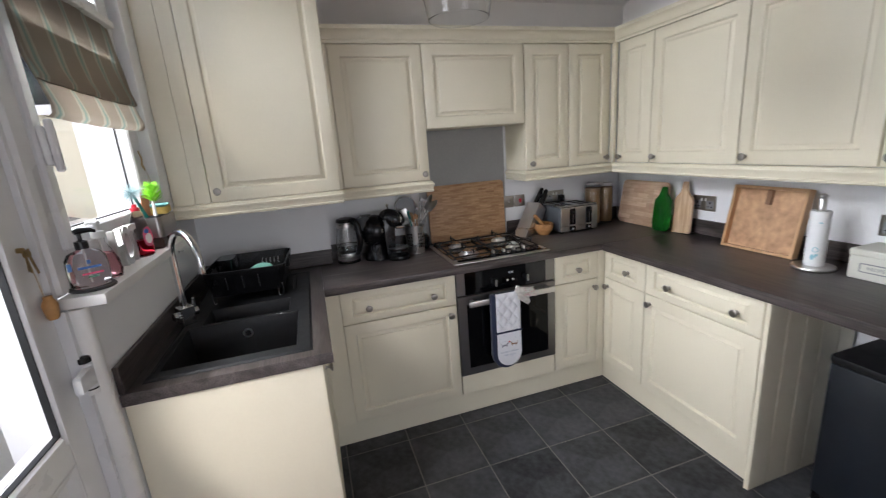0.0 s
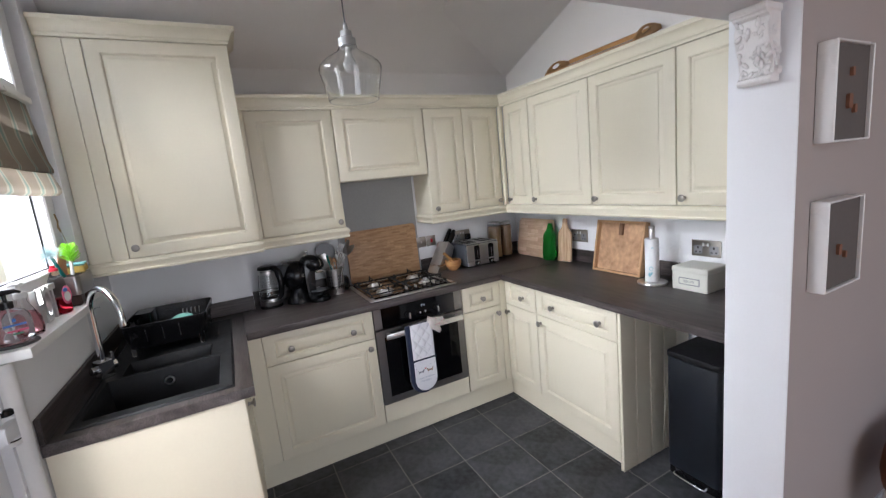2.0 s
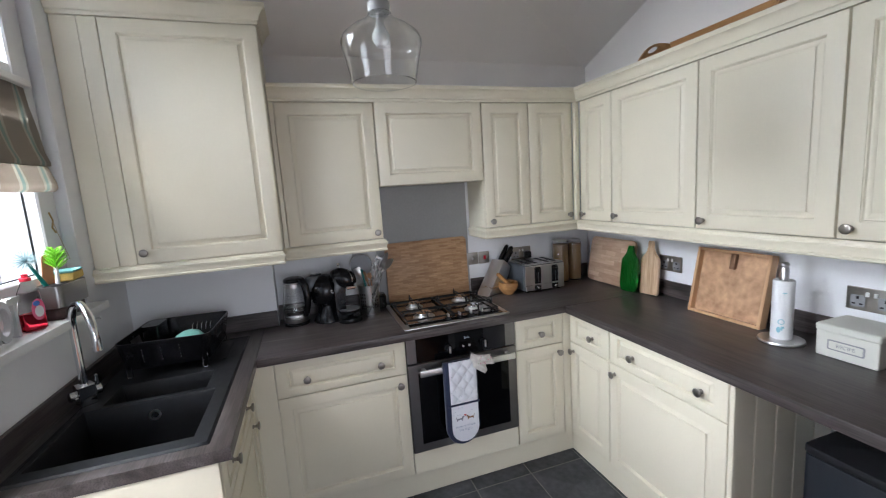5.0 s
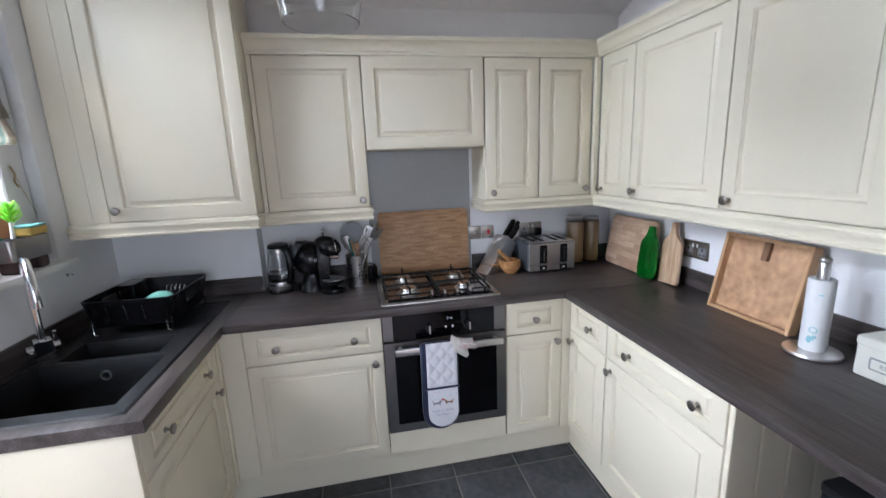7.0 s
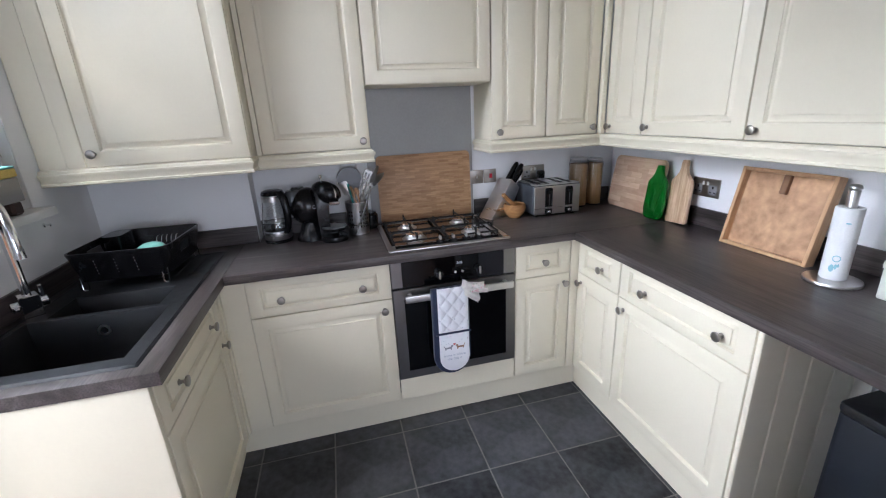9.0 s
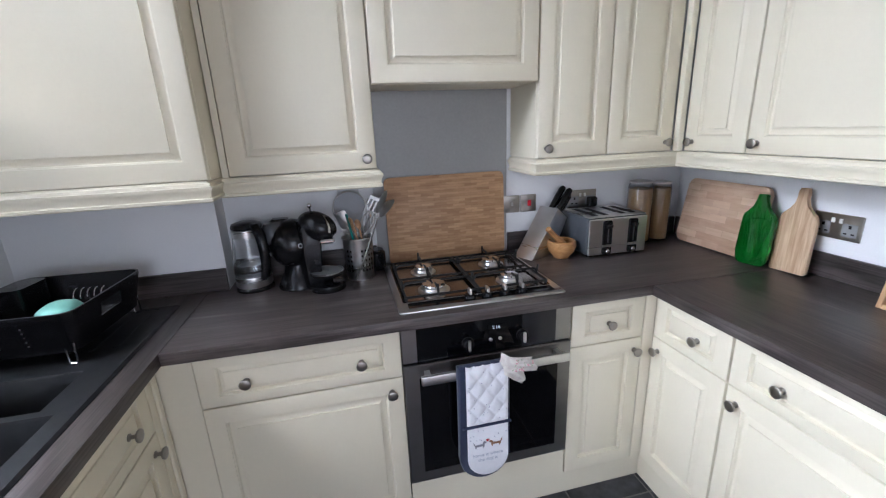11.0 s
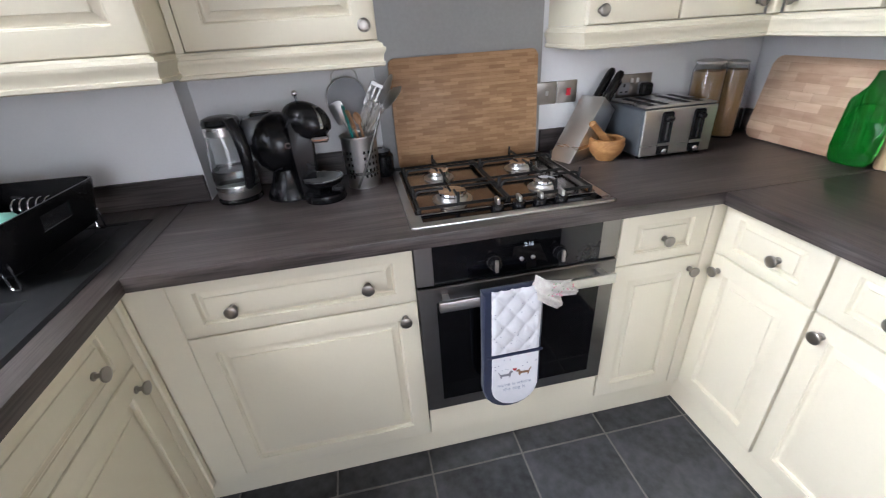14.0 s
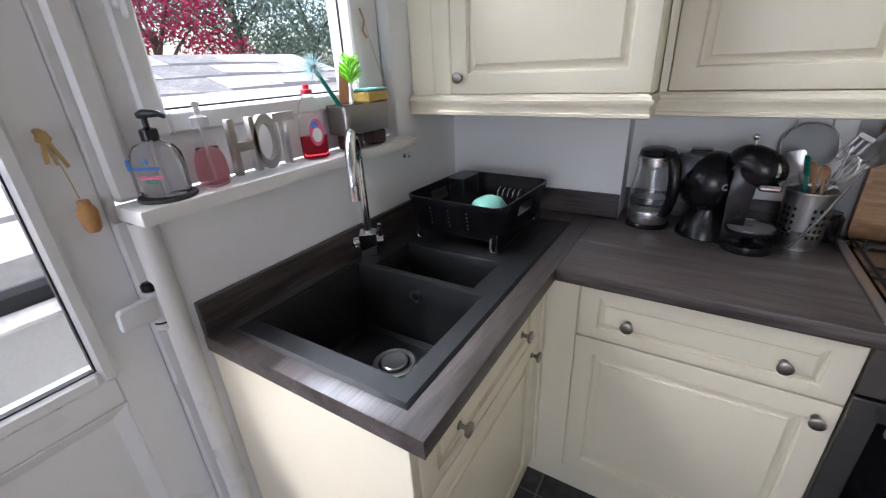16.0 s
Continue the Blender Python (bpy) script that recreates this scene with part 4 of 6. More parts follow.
STRING = mat("jute_string", (0.42, 0.32, 0.20), 0.9, vary=0.2, scale=90)
BRASS = mat("brass", (0.38, 0.27, 0.13), 0.3, 1.0, vary=0.1)
LEATHER = mat("brown_leather", (0.16, 0.055, 0.022), 0.42, vary=0.25, scale=9, fine=120, bump=0.25)


def words(text, size, depth, material, parent, m, label="", bold=0.0):
    c = bpy.data.curves.new("letters", "FONT")
    c.offset = bold
    c.body, c.size, c.extrude, c.align_x, c.align_y = text, size, depth, "CENTER", "CENTER"
    tmp = bpy.data.objects.new("letters", c)
    me = bpy.data.meshes.new_from_object(tmp)
    bpy.data.objects.remove(tmp)
    me.materials.append(material)
    ob = new("lettering", me)
    ob.parent = parent
    ob.matrix_basis = m
    return tagged(ob, label)


def arc(c, r, a0, a1, n, f):
    """Points on an arc, handed to f(u, v) to place them."""
    return [f(c[0] + r * math.cos(radians(a0 + (a1 - a0) * i / n)), c[1] + r * math.sin(radians(a0 + (a1 - a0) * i / n))) for i in range(n + 1)]


# ---- on the worktop behind the sink and by the hob ----
k = thing("kettle", pose(0.180, 0.437, WT) @ Matrix.Diagonal((0.95, 0.95, 1.02, 1)), "clear glass jug kettle with black handle and steel base", "kettle")
part("stand", lathe(bmesh.new(), [(0.070, 0.0), (0.071, 0.008), (0.066, 0.014), (0, 0.014)], 32), BLACK, k)
part("base_band", lathe(bmesh.new(), [(0.066, 0.015), (0.068, 0.018), (0.069, 0.050), (0.068, 0.055), (0, 0.055)], 32), STEEL, k)
jug = part("jug", lathe(bmesh.new(), [(0.0665, 0.056), (0.069, 0.075), (0.066, 0.125), (0.056, 0.185), (0.0545, 0.20), (0.0515, 0.20), (0.053, 0.185), (0.063, 0.125), (0.066, 0.075), (0.0635, 0.057), (0.0665, 0.056)], 32, cap=False), GLASS, k)
part("water", lathe(bmesh.new(), [(0.061, 0.0575), (0.0655, 0.075), (0.0645, 0.100), (0, 0.100)], 32), WATER, k)
part("collar", lathe(bmesh.new(), [(0.0555, 0.2005), (0.0555, 0.226), (0.050, 0.228), (0, 0.228)], 32), STEEL, k)
part("lid", lathe(bmesh.new(), [(0.055, 0.2285), (0.057, 0.234), (0.052, 0.246), (0.035, 0.252), (0, 0.254)], 32, pose(0.002, 0, 0)), BLACK, k)
HR = pose(0, 0, 0, 0, 0, -28)
pts = [(0.044, -0.018, 0.238), (0.066, -0.026, 0.236), (0.088, -0.034, 0.210), (0.098, -0.038, 0.16), (0.095, -0.036, 0.11), (0.082, -0.031, 0.07), (0.067, -0.026, 0.052)]
part("handle", tube(bmesh.new(), pts, [0.015, 0.019, 0.020, 0.019, 0.0175, 0.0155, 0.013], 14), BLACK, k, m=HR)

c = thing("coffee_machine", pose(0.345, 0.415, WT), "glossy black rounded capsule coffee machine", "coffee machine")
part("foot", lathe(bmesh.new(), [(0.078, 0.0), (0.078, 0.006), (0.060, 0.04), (0.044, 0.085), (0.043, 0.10), (0, 0.10)], 32), BLACK, c)
bm = bmesh.new()
bmesh.ops.create_uvsphere(bm, u_segments=32, v_segments=20, radius=0.092, matrix=Matrix.LocRotScale((-0.004, 0, 0.166), None, (0.98, 0.92, 1.0)))
body = part("body", bm, BLACK, c)
part("badge", lathe(bmesh.new(), [(0.0085, 0), (0.0085, 0.002), (0.0062, 0.002), (0.0062, 0), (0.0085, 0)], 18, pose(0.028, -0.079, 0.172, 80, 0, 18), cap=False), CHROME, body)
tank = part("water_tank", lathe(bmesh.new(), [(0.05, 0.15), (0.075, 0.18), (0.074, 0.21), (0.055, 0.245), (0.030, 0.252), (0, 0.252)], 28, pose(-0.046, 0.022, 0)), mat("smoked_plastic", (0.085, 0.088, 0.094), 0.18, vary=0.1, bump=0), c)
part("tank_lid", B(-0.075, -0.015, 0.0, 0.045, 0.249, 0.259, bev=0.004), BLACK, tank)
bm = bmesh.new()
outline = [(0.035, 0.0), (0.098, 0.0), (0.092, 0.03), (0.082, 0.10), (0.088, 0.18), (0.112, 0.235), (0.098, 0.262), (0.060, 0.262), (0.030, 0.225), (0.048, 0.14), (0.042, 0.05)]
plate(bm, outline, 0.082, pose(0, -0.005, 0, 90), bev=0.010)
part("column", bm, BLACK, c)
bm = bmesh.new()
bmesh.ops.create_uvsphere(bm, u_segments=28, v_segments=16, radius=0.060, matrix=Matrix.LocRotScale((0.088, -0.050, 0.231), Euler((0, 0.30, -0.5)), (1.24, 0.86, 0.92)))
head = part("head", bm, BLACK, c)
HM = Matrix.LocRotScale((0.088, -0.050, 0.231), Euler((0, 0.30, -0.5)), (1.24, 0.86, 0.92))


def head_patch(a0, a1, e0, e1, r):
    """A shell laid on the rounded head, between two azimuths and two elevations."""
    bm = bmesh.new()
    rows = [[bm.verts.new(HM @ Vector((r * math.cos(radians(e)) * math.cos(radians(a)), r * math.cos(radians(e)) * math.sin(radians(a)), r * math.sin(radians(e))))) for a in [a0 + (a1 - a0) * i / 8 for i in range(9)]] for e in [e0 + (e1 - e0) * j / 8 for j in range(9)]]
    for p, q in zip(rows, rows[1:]):
        for i in range(8):
            bm.faces.new((p[i], p[i + 1], q[i + 1], q[i]))
    bmesh.ops.solidify(bm, geom=bm.faces[:], thickness=0.002)
    return bm


part("trim_plate", head_patch(-32, 32, 4, 70, 0.0618), CHROME, head, "chrome plate on the head")
part("trim_inlay", head_patch(-22, 22, -2, 62, 0.0634), mat("dark_inlay", (0.10, 0.10, 0.10), 0.2, 0.8), head)
part("capsule_holder", B(0.098, 0.150, -0.116, -0.070, 0.178, 0.194, bev=0.006), CHROME, head)
lv = part("lever", tube(bmesh.new(), [(0.075, -0.045, 0.285), (0.073, -0.047, 0.305)], 0.0035, 8), CHROME, c)
bm = bmesh.new()
bmesh.ops.create_uvsphere(bm, u_segments=14, v_segments=10, radius=0.0085, matrix=pose(0.073, -0.047, 0.309))
part("lever_ball", bm, CHROME, lv)
TX, TY = 0.108, -0.080
part("tray_foot", lathe(bmesh.new(), [(0.062, 0.0), (0.064, 0.006), (0.061, 0.022), (0.050, 0.026), (0, 0.026)], 30, pose(TX, TY, 0)), BLACK, c)
part("tray_stem", B(TX - 0.045, TX + 0.02, TY + 0.005, TY + 0.05, 0.026, 0.058, bev=0.006), BLACK, c)
dt = part("drip_tray", lathe(bmesh.new(), [(0.055, 0.052), (0.061, 0.060), (0.062, 0.068), (0.058, 0.069), (0.056, 0.066), (0, 0.066)], 30, pose(TX, TY, 0)), BLACK, c)
part("drip_ring", lathe(bmesh.new(), [(0.0622, 0.0665), (0.0625, 0.0700), (0.0590, 0.0705), (0.0585, 0.0692), (0.0622, 0.0665)], 30, pose(TX, TY, 0), cap=False), CHROME, dt)
bm = lathe(bmesh.new(), [(0.0580, 0.0664), (0.0580, 0.0690), (0.008, 0.0690), (0.007, 0.0670), (0, 0.0670)], 30, pose(TX, TY, 0))
part("drip_grate", bm, mat("grey_drip_grate", (0.16, 0.165, 0.17), 0.4, 0.3, vary=0.1, scale=60), dt, "grey drip grate")

h = thing("utensil_holder", pose(0.577, 0.425, WT) @ Matrix.Diagonal((1.14, 1.14, 1.08, 1)), "perforated steel holder full of kitchen utensils", "utensil holder")
bm = bmesh.new()
seg, rows_n = 48, 16
ring = [[bm.verts.new(((0.0465 + 0.004 * r / rows_n) * math.cos(2 * math.pi * i / seg), (0.0465 + 0.004 * r / rows_n) * math.sin(2 * math.pi * i / seg), 0.006 + r * 0.009)) for i in range(seg)] for r in range(rows_n + 1)]
for r in range(rows_n):
    for i in range(seg):
        if r % 2 == 1 and 2 <= r <= rows_n - 4 and (i % 12) in (1, 3, 5, 7):
            continue
        j = (i + 1) % seg
        bm.faces.new((ring[r][i], ring[r][j], ring[r + 1][j], ring[r + 1][i]))
bmesh.ops.solidify(bm, geom=bm.faces[:], thickness=0.0015)
part("canister", bm, STEEL, h)
part("bottom", lathe(bmesh.new(), [(0.047, 0), (0.047, 0.006), (0, 0.006)], 30), STEEL, h)
# black core added so that the shade inside shows through the holes
part("dark_core", lathe(bmesh.new(), [(0.043, 0.0065), (0.043, 0.12), (0, 0.12)], 24), BLACK_MATT, h)
part("rim", lathe(bmesh.new(), [(0.0505, 0.149), (0.0535, 0.151), (0.0535, 0.154), (0.0495, 0.154), (0.0490, 0.150), (0.0505, 0.149)], 40, cap=False), STEEL, h)


def utensil(name, material, foot, tip, head_fn, label, r=0.004, twist=0):
    """A utensil that leans in the holder: a thing of its own."""
    f, t = Vector(foot), Vector(tip)
    d = (t - f)
    m = Matrix.Translation(f) @ d.to_track_quat("Z", "Y").to_matrix().to_4x4() @ pose(0, 0, 0, 0, 0, twist)
    bm = tube(bmesh.new(), [(0, 0, 0), (0, 0, d.length)], r, 8)
    head_fn(bm, d.length)
    return solid(name, bm, material, label, "utensil", m, group="utensils in the holder")


def spoon_head(w, l, cup=0.008):
    def fn(bm, z):
        lathe(bm, [(0.0, -cup), (w * 0.6, -cup * 0.6), (w, 0.002), (w * 0.96, 0.004), (w * 0.55, -cup * 0.4), (0, -cup * 0.7)], 18, Matrix.Translation((0, 0, z + l * 0.9)) @ pose(0, 0, 0, 90) @ Matrix.Diagonal((1, l / w, 1, 1)))
    return fn


def fork_head(bm, z):
    box(bm, -0.034, 0.034, -0.002, 0.002, z - 0.012, z + 0.010, bev=0.001)
    box(bm, -0.034, 0.034, -0.002, 0.002, z + 0.052, z + 0.066, bev=0.001)
    for i in range(5):
        box(bm, -0.034 + i * 0.0152, -0.0268 + i * 0.0152, -0.002, 0.002, z + 0.0095, z + 0.0525, bev=0.001)


def whisk_head(bm, z):
    for a in range(0, 180, 36):
        c0 = math.cos(radians(a))
        s0 = math.sin(radians(a))
        pts = [(0.024 * math.sin(2 * math.pi * i / 20) * c0, 0.024 * math.sin(2 * math.pi * i / 20) * s0, z + 0.04 - 0.042 * math.cos(2 * math.pi * i / 20)) for i in range(20)]
        tube(bm, pts, 0.0012, 5, closed=True)


def flat_head(w, l):
    def fn(bm, z):
        plate(bm, rounded(-w, w, z - 0.01, z + l, w * 0.5, 4), 0.004, pose(0, 0.002, 0, 90), bev=0.001)
    return fn


P0 = Vector((0.585, 0.425, WT))
for name, mt, a, b, fn, lab in (
    ("slotted_spoon", STEEL, (0.01, 0.01, 0.13), (0.075, 0.02, 0.25), spoon_head(0.040, 0.050), "steel serving spoon leaning in the holder"),
    ("slotted_turner", DARK_STEEL, (-0.01, 0.02, 0.13), (0.056, 0.030, 0.245), fork_head, "large slotted steel turner leaning in the holder"),
    ("ladle", STEEL, (-0.02, -0.02, 0.13), (0.085, -0.010, 0.24), spoon_head(0.042, 0.044, 0.02), "steel ladle leaning in the holder"),
    ("whisk", STEEL, (0.0, -0.015, 0.13), (0.022, -0.022, 0.19), whisk_head, "wire balloon whisk standing in the holder"),
    ("wooden_spoon", SPOONWOOD, (0.0, -0.02, 0.13), (-0.018, -0.030, 0.20), flat_head(0.013, 0.05), "brown wooden spatula standing in the holder"),
    ("wooden_spoon", SPOONWOOD, (0.012, -0.02, 0.13), (0.002, -0.034, 0.205), spoon_head(0.014, 0.02), "brown wooden spoon standing in the holder"),
    ("spatula", TEAL2, (-0.02, -0.01, 0.13), (-0.034, -0.015, 0.215), flat_head(0.012, 0.045), "teal silicone spatula standing in the holder"),
    ("turner", STEEL, (-0.015, 0.01, 0.13), (-0.045, 0.01, 0.21), flat_head(0.022, 0.06), "steel turner standing in the holder"),
    ("tongs", STEEL, (0.02, 0.0, 0.13), (0.036, 0.0, 0.24), flat_head(0.010, 0.05), "steel tongs standing in the holder"),
):
    utensil(name, mt, P0 + Vector(a), P0 + Vector(b), fn, lab, twist=80 if name in ("slotted_turner", "turner") else 0)
solid("ladle", tube(bmesh.new(), [(0.555, 0.372, WT + 0.006), (0.600, 0.362, WT + 0.10), (0.655, 0.372, WT + 0.24)], 0.0040, 8), DARK_STEEL, "long steel spoon leaning against the holder", "utensil")

s = thing("splatter_screen", pose(0.560, 0.530, WT + 0.262, 78, 0, 0) @ Matrix.Diagonal((0.86, 0.86, 1, 1)), "round grey mesh splatter screen behind the utensils", "splatter screen")
part("mesh", lathe(bmesh.new(), [(0.075, -0.0006), (0.075, 0.0006), (0, 0.0006)], 36), mat("wire_mesh", (0.22, 0.22, 0.23), 0.45, 0.6, vary=0.2, fine=600), s)
part("rim", tube(bmesh.new(), arc((0, 0), 0.077, 0, 352.5, 47, lambda u, v: (u, v, 0)), 0.003, 8, closed=True), STEEL, s)
part("hook_loop", tube(bmesh.new(), [(-0.05, 0.060, 0), (-0.045, 0.090, 0), (-0.03, 0.104, 0), (0.03, 0.104, 0), (0.045, 0.090, 0), (0.05, 0.060, 0)], 0.0025, 6), STEEL, s)
part("handle", tube(bmesh.new(), [(0.03, -0.072, 0.002), (0.045, -0.235, 0.004)], 0.004, 8), STEEL, s)
solid("round_jar", lathe(bmesh.new(), [(0.035, 0), (0.038, 0.01), (0.038, 0.07), (0.030, 0.078), (0.030, 0.085), (0, 0.085)], 24, pose(0.648, 0.505, WT)), BLACK, "small black lidded pot behind the utensil holder", "pot")

solid("chopping_board", plate(bmesh.new(), rounded(-0.26, 0.26, 0, 0.368, 0.022, 5), 0.018, Matrix.Identity(4) @ pose(0, 0, 0, 90), bev=0.004), BAMBOO, "bamboo chopping board standing behind the hob", "chopping board", pose(0.966, 0.538, WT + 0.001, -2.5))


def wall_plate(m, w, h, fn, label, name):
    p = thing(name, m, label, "electrical socket")
    part("face", plate(bmesh.new(), rounded(-w / 2, w / 2, -h / 2, h / 2, 0.004, 3), 0.006, pose(0, 0, 0, 90), bev=0.002), NICKEL, p)
    fn(p)
    return p


def rocker(p, x, z, mt, w=0.010, h=0.016):
    part("switch", B(x - w / 2, x + w / 2, -0.011, -0.0062, z - h / 2, z + h / 2, bev=0.001), mt, p)


def double_socket(p):
    for cx in (-0.040, 0.040):
        ins = part("socket_face", plate(bmesh.new(), rounded(cx - 0.022, cx + 0.022, -0.030, 0.014, 0.004, 3), 0.0006, pose(0, -0.0062, 0, 90)), LABEL_GREY, p)
        bm = B(cx - 0.004, cx + 0.004, -0.0076, -0.0069, -0.002, 0.009)
        box(bm, cx - 0.016, cx - 0.006, -0.0076, -0.0069, -0.022, -0.017)
        box(bm, cx + 0.006, cx + 0.016, -0.0076, -0.0069, -0.022, -0.017)
        part("pin_hole", bm, BLACK_MATT, ins)
    for cx in (-0.012, 0.012):
        rocker(p, cx, 0.020, WHITE_PL)


wall_plate(pose(1.276, YB - 0.0005, 1.124), 0.078, 0.078, lambda p: rocker(p, 0, 0, STEEL), "brushed metal light switch above the worktop", "wall_switch")
wall_plate(pose(1.357, YB - 0.0005, 1.124), 0.076, 0.078, lambda p: rocker(p, 0.004, 0, RED, 0.016, 0.026), "brushed metal cooker switch with red rocker", "wall_switch")
p = wall_plate(pose(1.63, YB - 0.0005, 1.122), 0.146, 0.086, double_socket, "brushed metal double socket with a black plug", "wall_socket")
bm = B(0.02, 0.062, -0.042, -0.008, -0.034, 0.010, bev=0.006)
plug = part("plug", bm, BLACK, p, "black plug")
part("flex", tube(bmesh.new(), [(0.041, -0.03, -0.034), (0.040, -0.034, -0.07), (0.03, -0.03, -0.13), (0.01, -0.02, -0.19)], 0.0035, 8), BLACK, plug)
wall_plate(pose(XR - 0.0005, -0.150, 1.093, 0, 0, -90), 0.148, 0.086, double_socket, "dark metal double socket on the long wall", "wall_socket")
wall_plate(pose(XR - 0.0005, -1.012, 1.088, 0, 0, -90), 0.148, 0.086, double_socket, "dark metal double socket on the long wall", "wall_socket")

kb = thing("knife_block", pose(1.362, 0.455, WT, 0, 0, 24), "slanted brushed steel knife block with black-handled knives", "knife block")
bm = plate(bmesh.new(), [(-0.100, 0.0), (0.040, 0.0), (0.130, 0.152), (0.064, 0.203)], 0.10, pose(0, 0.05, 0, 90), bev=0.003)
part("block", bm, STEEL, kb)
for i, (u, v, ln) in enumerate(((0.066, -0.032, 0.120), (0.060, 0.002, 0.125), (0.088, -0.020, 0.105), (0.083, 0.022, 0.11), (0.102, 0.004, 0.09))):
    u += 0.018
    z0 = 0.203 - (u - 0.064) * 0.773
    a, b2 = Vector((u, v, z0)), Vector((u + 0.70 * ln, v, z0 + 0.71 * ln))
    kn = part("knife_handle", tube(bmesh.new(), [a, a.lerp(b2, 0.15), a.lerp(b2, 0.5), a.lerp(b2, 0.9), b2], [0.011, 0.0125, 0.0145, 0.0145, 0.010], 10), BLACK, kb)
    part("bolster", tube(bmesh.new(), [a - Vector((0.004, 0, 0.006)), a + Vector((0.003, 0, 0.0045))], 0.0095, 8), STEEL, kn)

mo = thing("mortar", pose(1.432, 0.380, WT) @ Matrix.Diagonal((1.22, 1.22, 1.1, 1)), "olive wood mortar with its pestle resting in it", "mortar and pestle")
part("bowl", lathe(bmesh.new(), [(0.026, 0), (0.028, 0.004), (0.044, 0.025), (0.051, 0.048), (0.049, 0.066), (0.044, 0.070), (0.040, 0.066), (0.042, 0.048), (0.034, 0.026), (0.0, 0.014)], 28), OLIVE, mo)
pa, pb = Vector((0.012, 0.0, 0.045)), Vector((-0.062, -0.010, 0.125))
part("pestle", tube(bmesh.new(), [pa.lerp(pb, t) for t in (0, 0.1, 0.3, 0.55, 0.85, 0.95, 1)], [0.008, 0.013, 0.0125, 0.0095, 0.010, 0.011, 0.006], 14), OLIVE, mo)

t = thing("toaster", pose(1.512, 0.312, WT), "four-slot slate grey and brushed steel toaster", "toaster")
part("casing", B(0, 0.288, 0.006, 0.225, 0.012, 0.172, bev=0.014, seg=3), TOAST, t)
fr = part("front_plate", B(0.006, 0.282, -0.002, 0.0055, 0.012, 0.168, bev=0.003), STEEL, t)
tp = part("top_plate", B(0.008, 0.280, 0.004, 0.222, 0.1722, 0.177, bev=0.002), STEEL, t)
for x in (0.038, 0.088, 0.172, 0.222):
    part("slot", B(x, x + 0.026, 0.030, 0.195, 0.1772, 0.1782), BLACK_MATT, tp)
for x in (0.090, 0.212):
    ch = part("lever_track", B(x - 0.021, x + 0.021, -0.006, -0.0022, 0.014, 0.160, bev=0.006), BLACK, fr)
    part("lever_rail", B(x + 0.001, x + 0.006, -0.0075, -0.0062, 0.064, 0.136), DARK_STEEL, ch)
    part("lever", B(x - 0.014, x + 0.014, -0.028, -0.0062, 0.130, 0.147, bev=0.005), BLACK, ch)
    part("label_strip", B(x - 0.022, x + 0.022, -0.0082, -0.0062, 0.046, 0.056), STEEL, ch)
    part("dial", lathe(bmesh.new(), [(0.010, 0), (0.010, 0.010), (0.007, 0.012), (0, 0.012)], 16, pose(x, -0.0062, 0.028, 90)), CHROME, ch)
for x in (0.03, 0.258):
    for y in (0.03, 0.20):
        part("foot", lathe(bmesh.new(), [(0.012, 0), (0.012, 0.0135)], 12, pose(x, y, 0)), BLACK, t)


def jar(x, y, r, hgt, fill, label):
    j = thing("storage_jar", pose(x, y, WT), label, "storage jar", "storage jars")
    part("glass", lathe(bmesh.new(), [(r - 0.004, 0), (r, 0.004), (r, hgt - 0.03), (r * 0.86, hgt - 0.008), (r * 0.80, hgt - 0.008), (r - 0.003, hgt - 0.032), (r - 0.003, 0.007), (0, 0.007)], 28), GLASS, j)
    part("contents", lathe(bmesh.new(), [(r - 0.0045, 0.0085), (r - 0.0045, hgt * fill), (0, hgt * fill)], 24), PASTA, j, "dry pasta")
    part("lid", lathe(bmesh.new(), [(r * 0.88, hgt - 0.0075), (r * 0.9, hgt), (r * 0.5, hgt + 0.006), (0, hgt + 0.007)], 28), STEEL, j)


jar(1.893, 0.492, 0.056, 0.285, 0.88, "tall glass jar of spaghetti with steel lid")
jar(2.003, 0.490, 0.047, 0.275, 0.90, "slim glass jar of dry pasta with steel lid")


def lean(x, y, foot_x, deg):
    """A pose for a board that leans on the long wall: local x runs towards -y, local z up, its face towards -x."""
    return pose(foot_x, y, WT + 0.001, 0, 0, -90) @ pose(0, 0, 0, -deg)


up = pose(0, 0, 0, 90)
solid("chopping_board", plate(bmesh.new(), rounded(-0.195, 0.195, 0, 0.292, 0.030, 6), 0.020, up, bev=0.005), BLOCK, "pale block-wood chopping board leaning on the wall", "chopping board", lean(0, 0.250, 2.090, 10))
neck = [(-0.064, 0.008), (-0.056, 0.0), (0.056, 0.0), (0.064, 0.008), (0.064, 0.190), (0.056, 0.212), (0.030, 0.228), (0.018, 0.245), (0.016, 0.268), (0.018, 0.292), (0.012, 0.305), (-0.012, 0.305), (-0.018, 0.292), (-0.016, 0.268), (-0.018, 0.245), (-0.030, 0.228), (-0.056, 0.212), (-0.064, 0.190)]
solid("paddle_board", plate(bmesh.new(), neck, 0.018, up, bev=0.004), PADDLE, "long-handled wooden serving board leaning on the wall", "serving board", lean(0, -0.074, 2.098, 7) @ pose(0, 0, 0, 0, -3, 0))
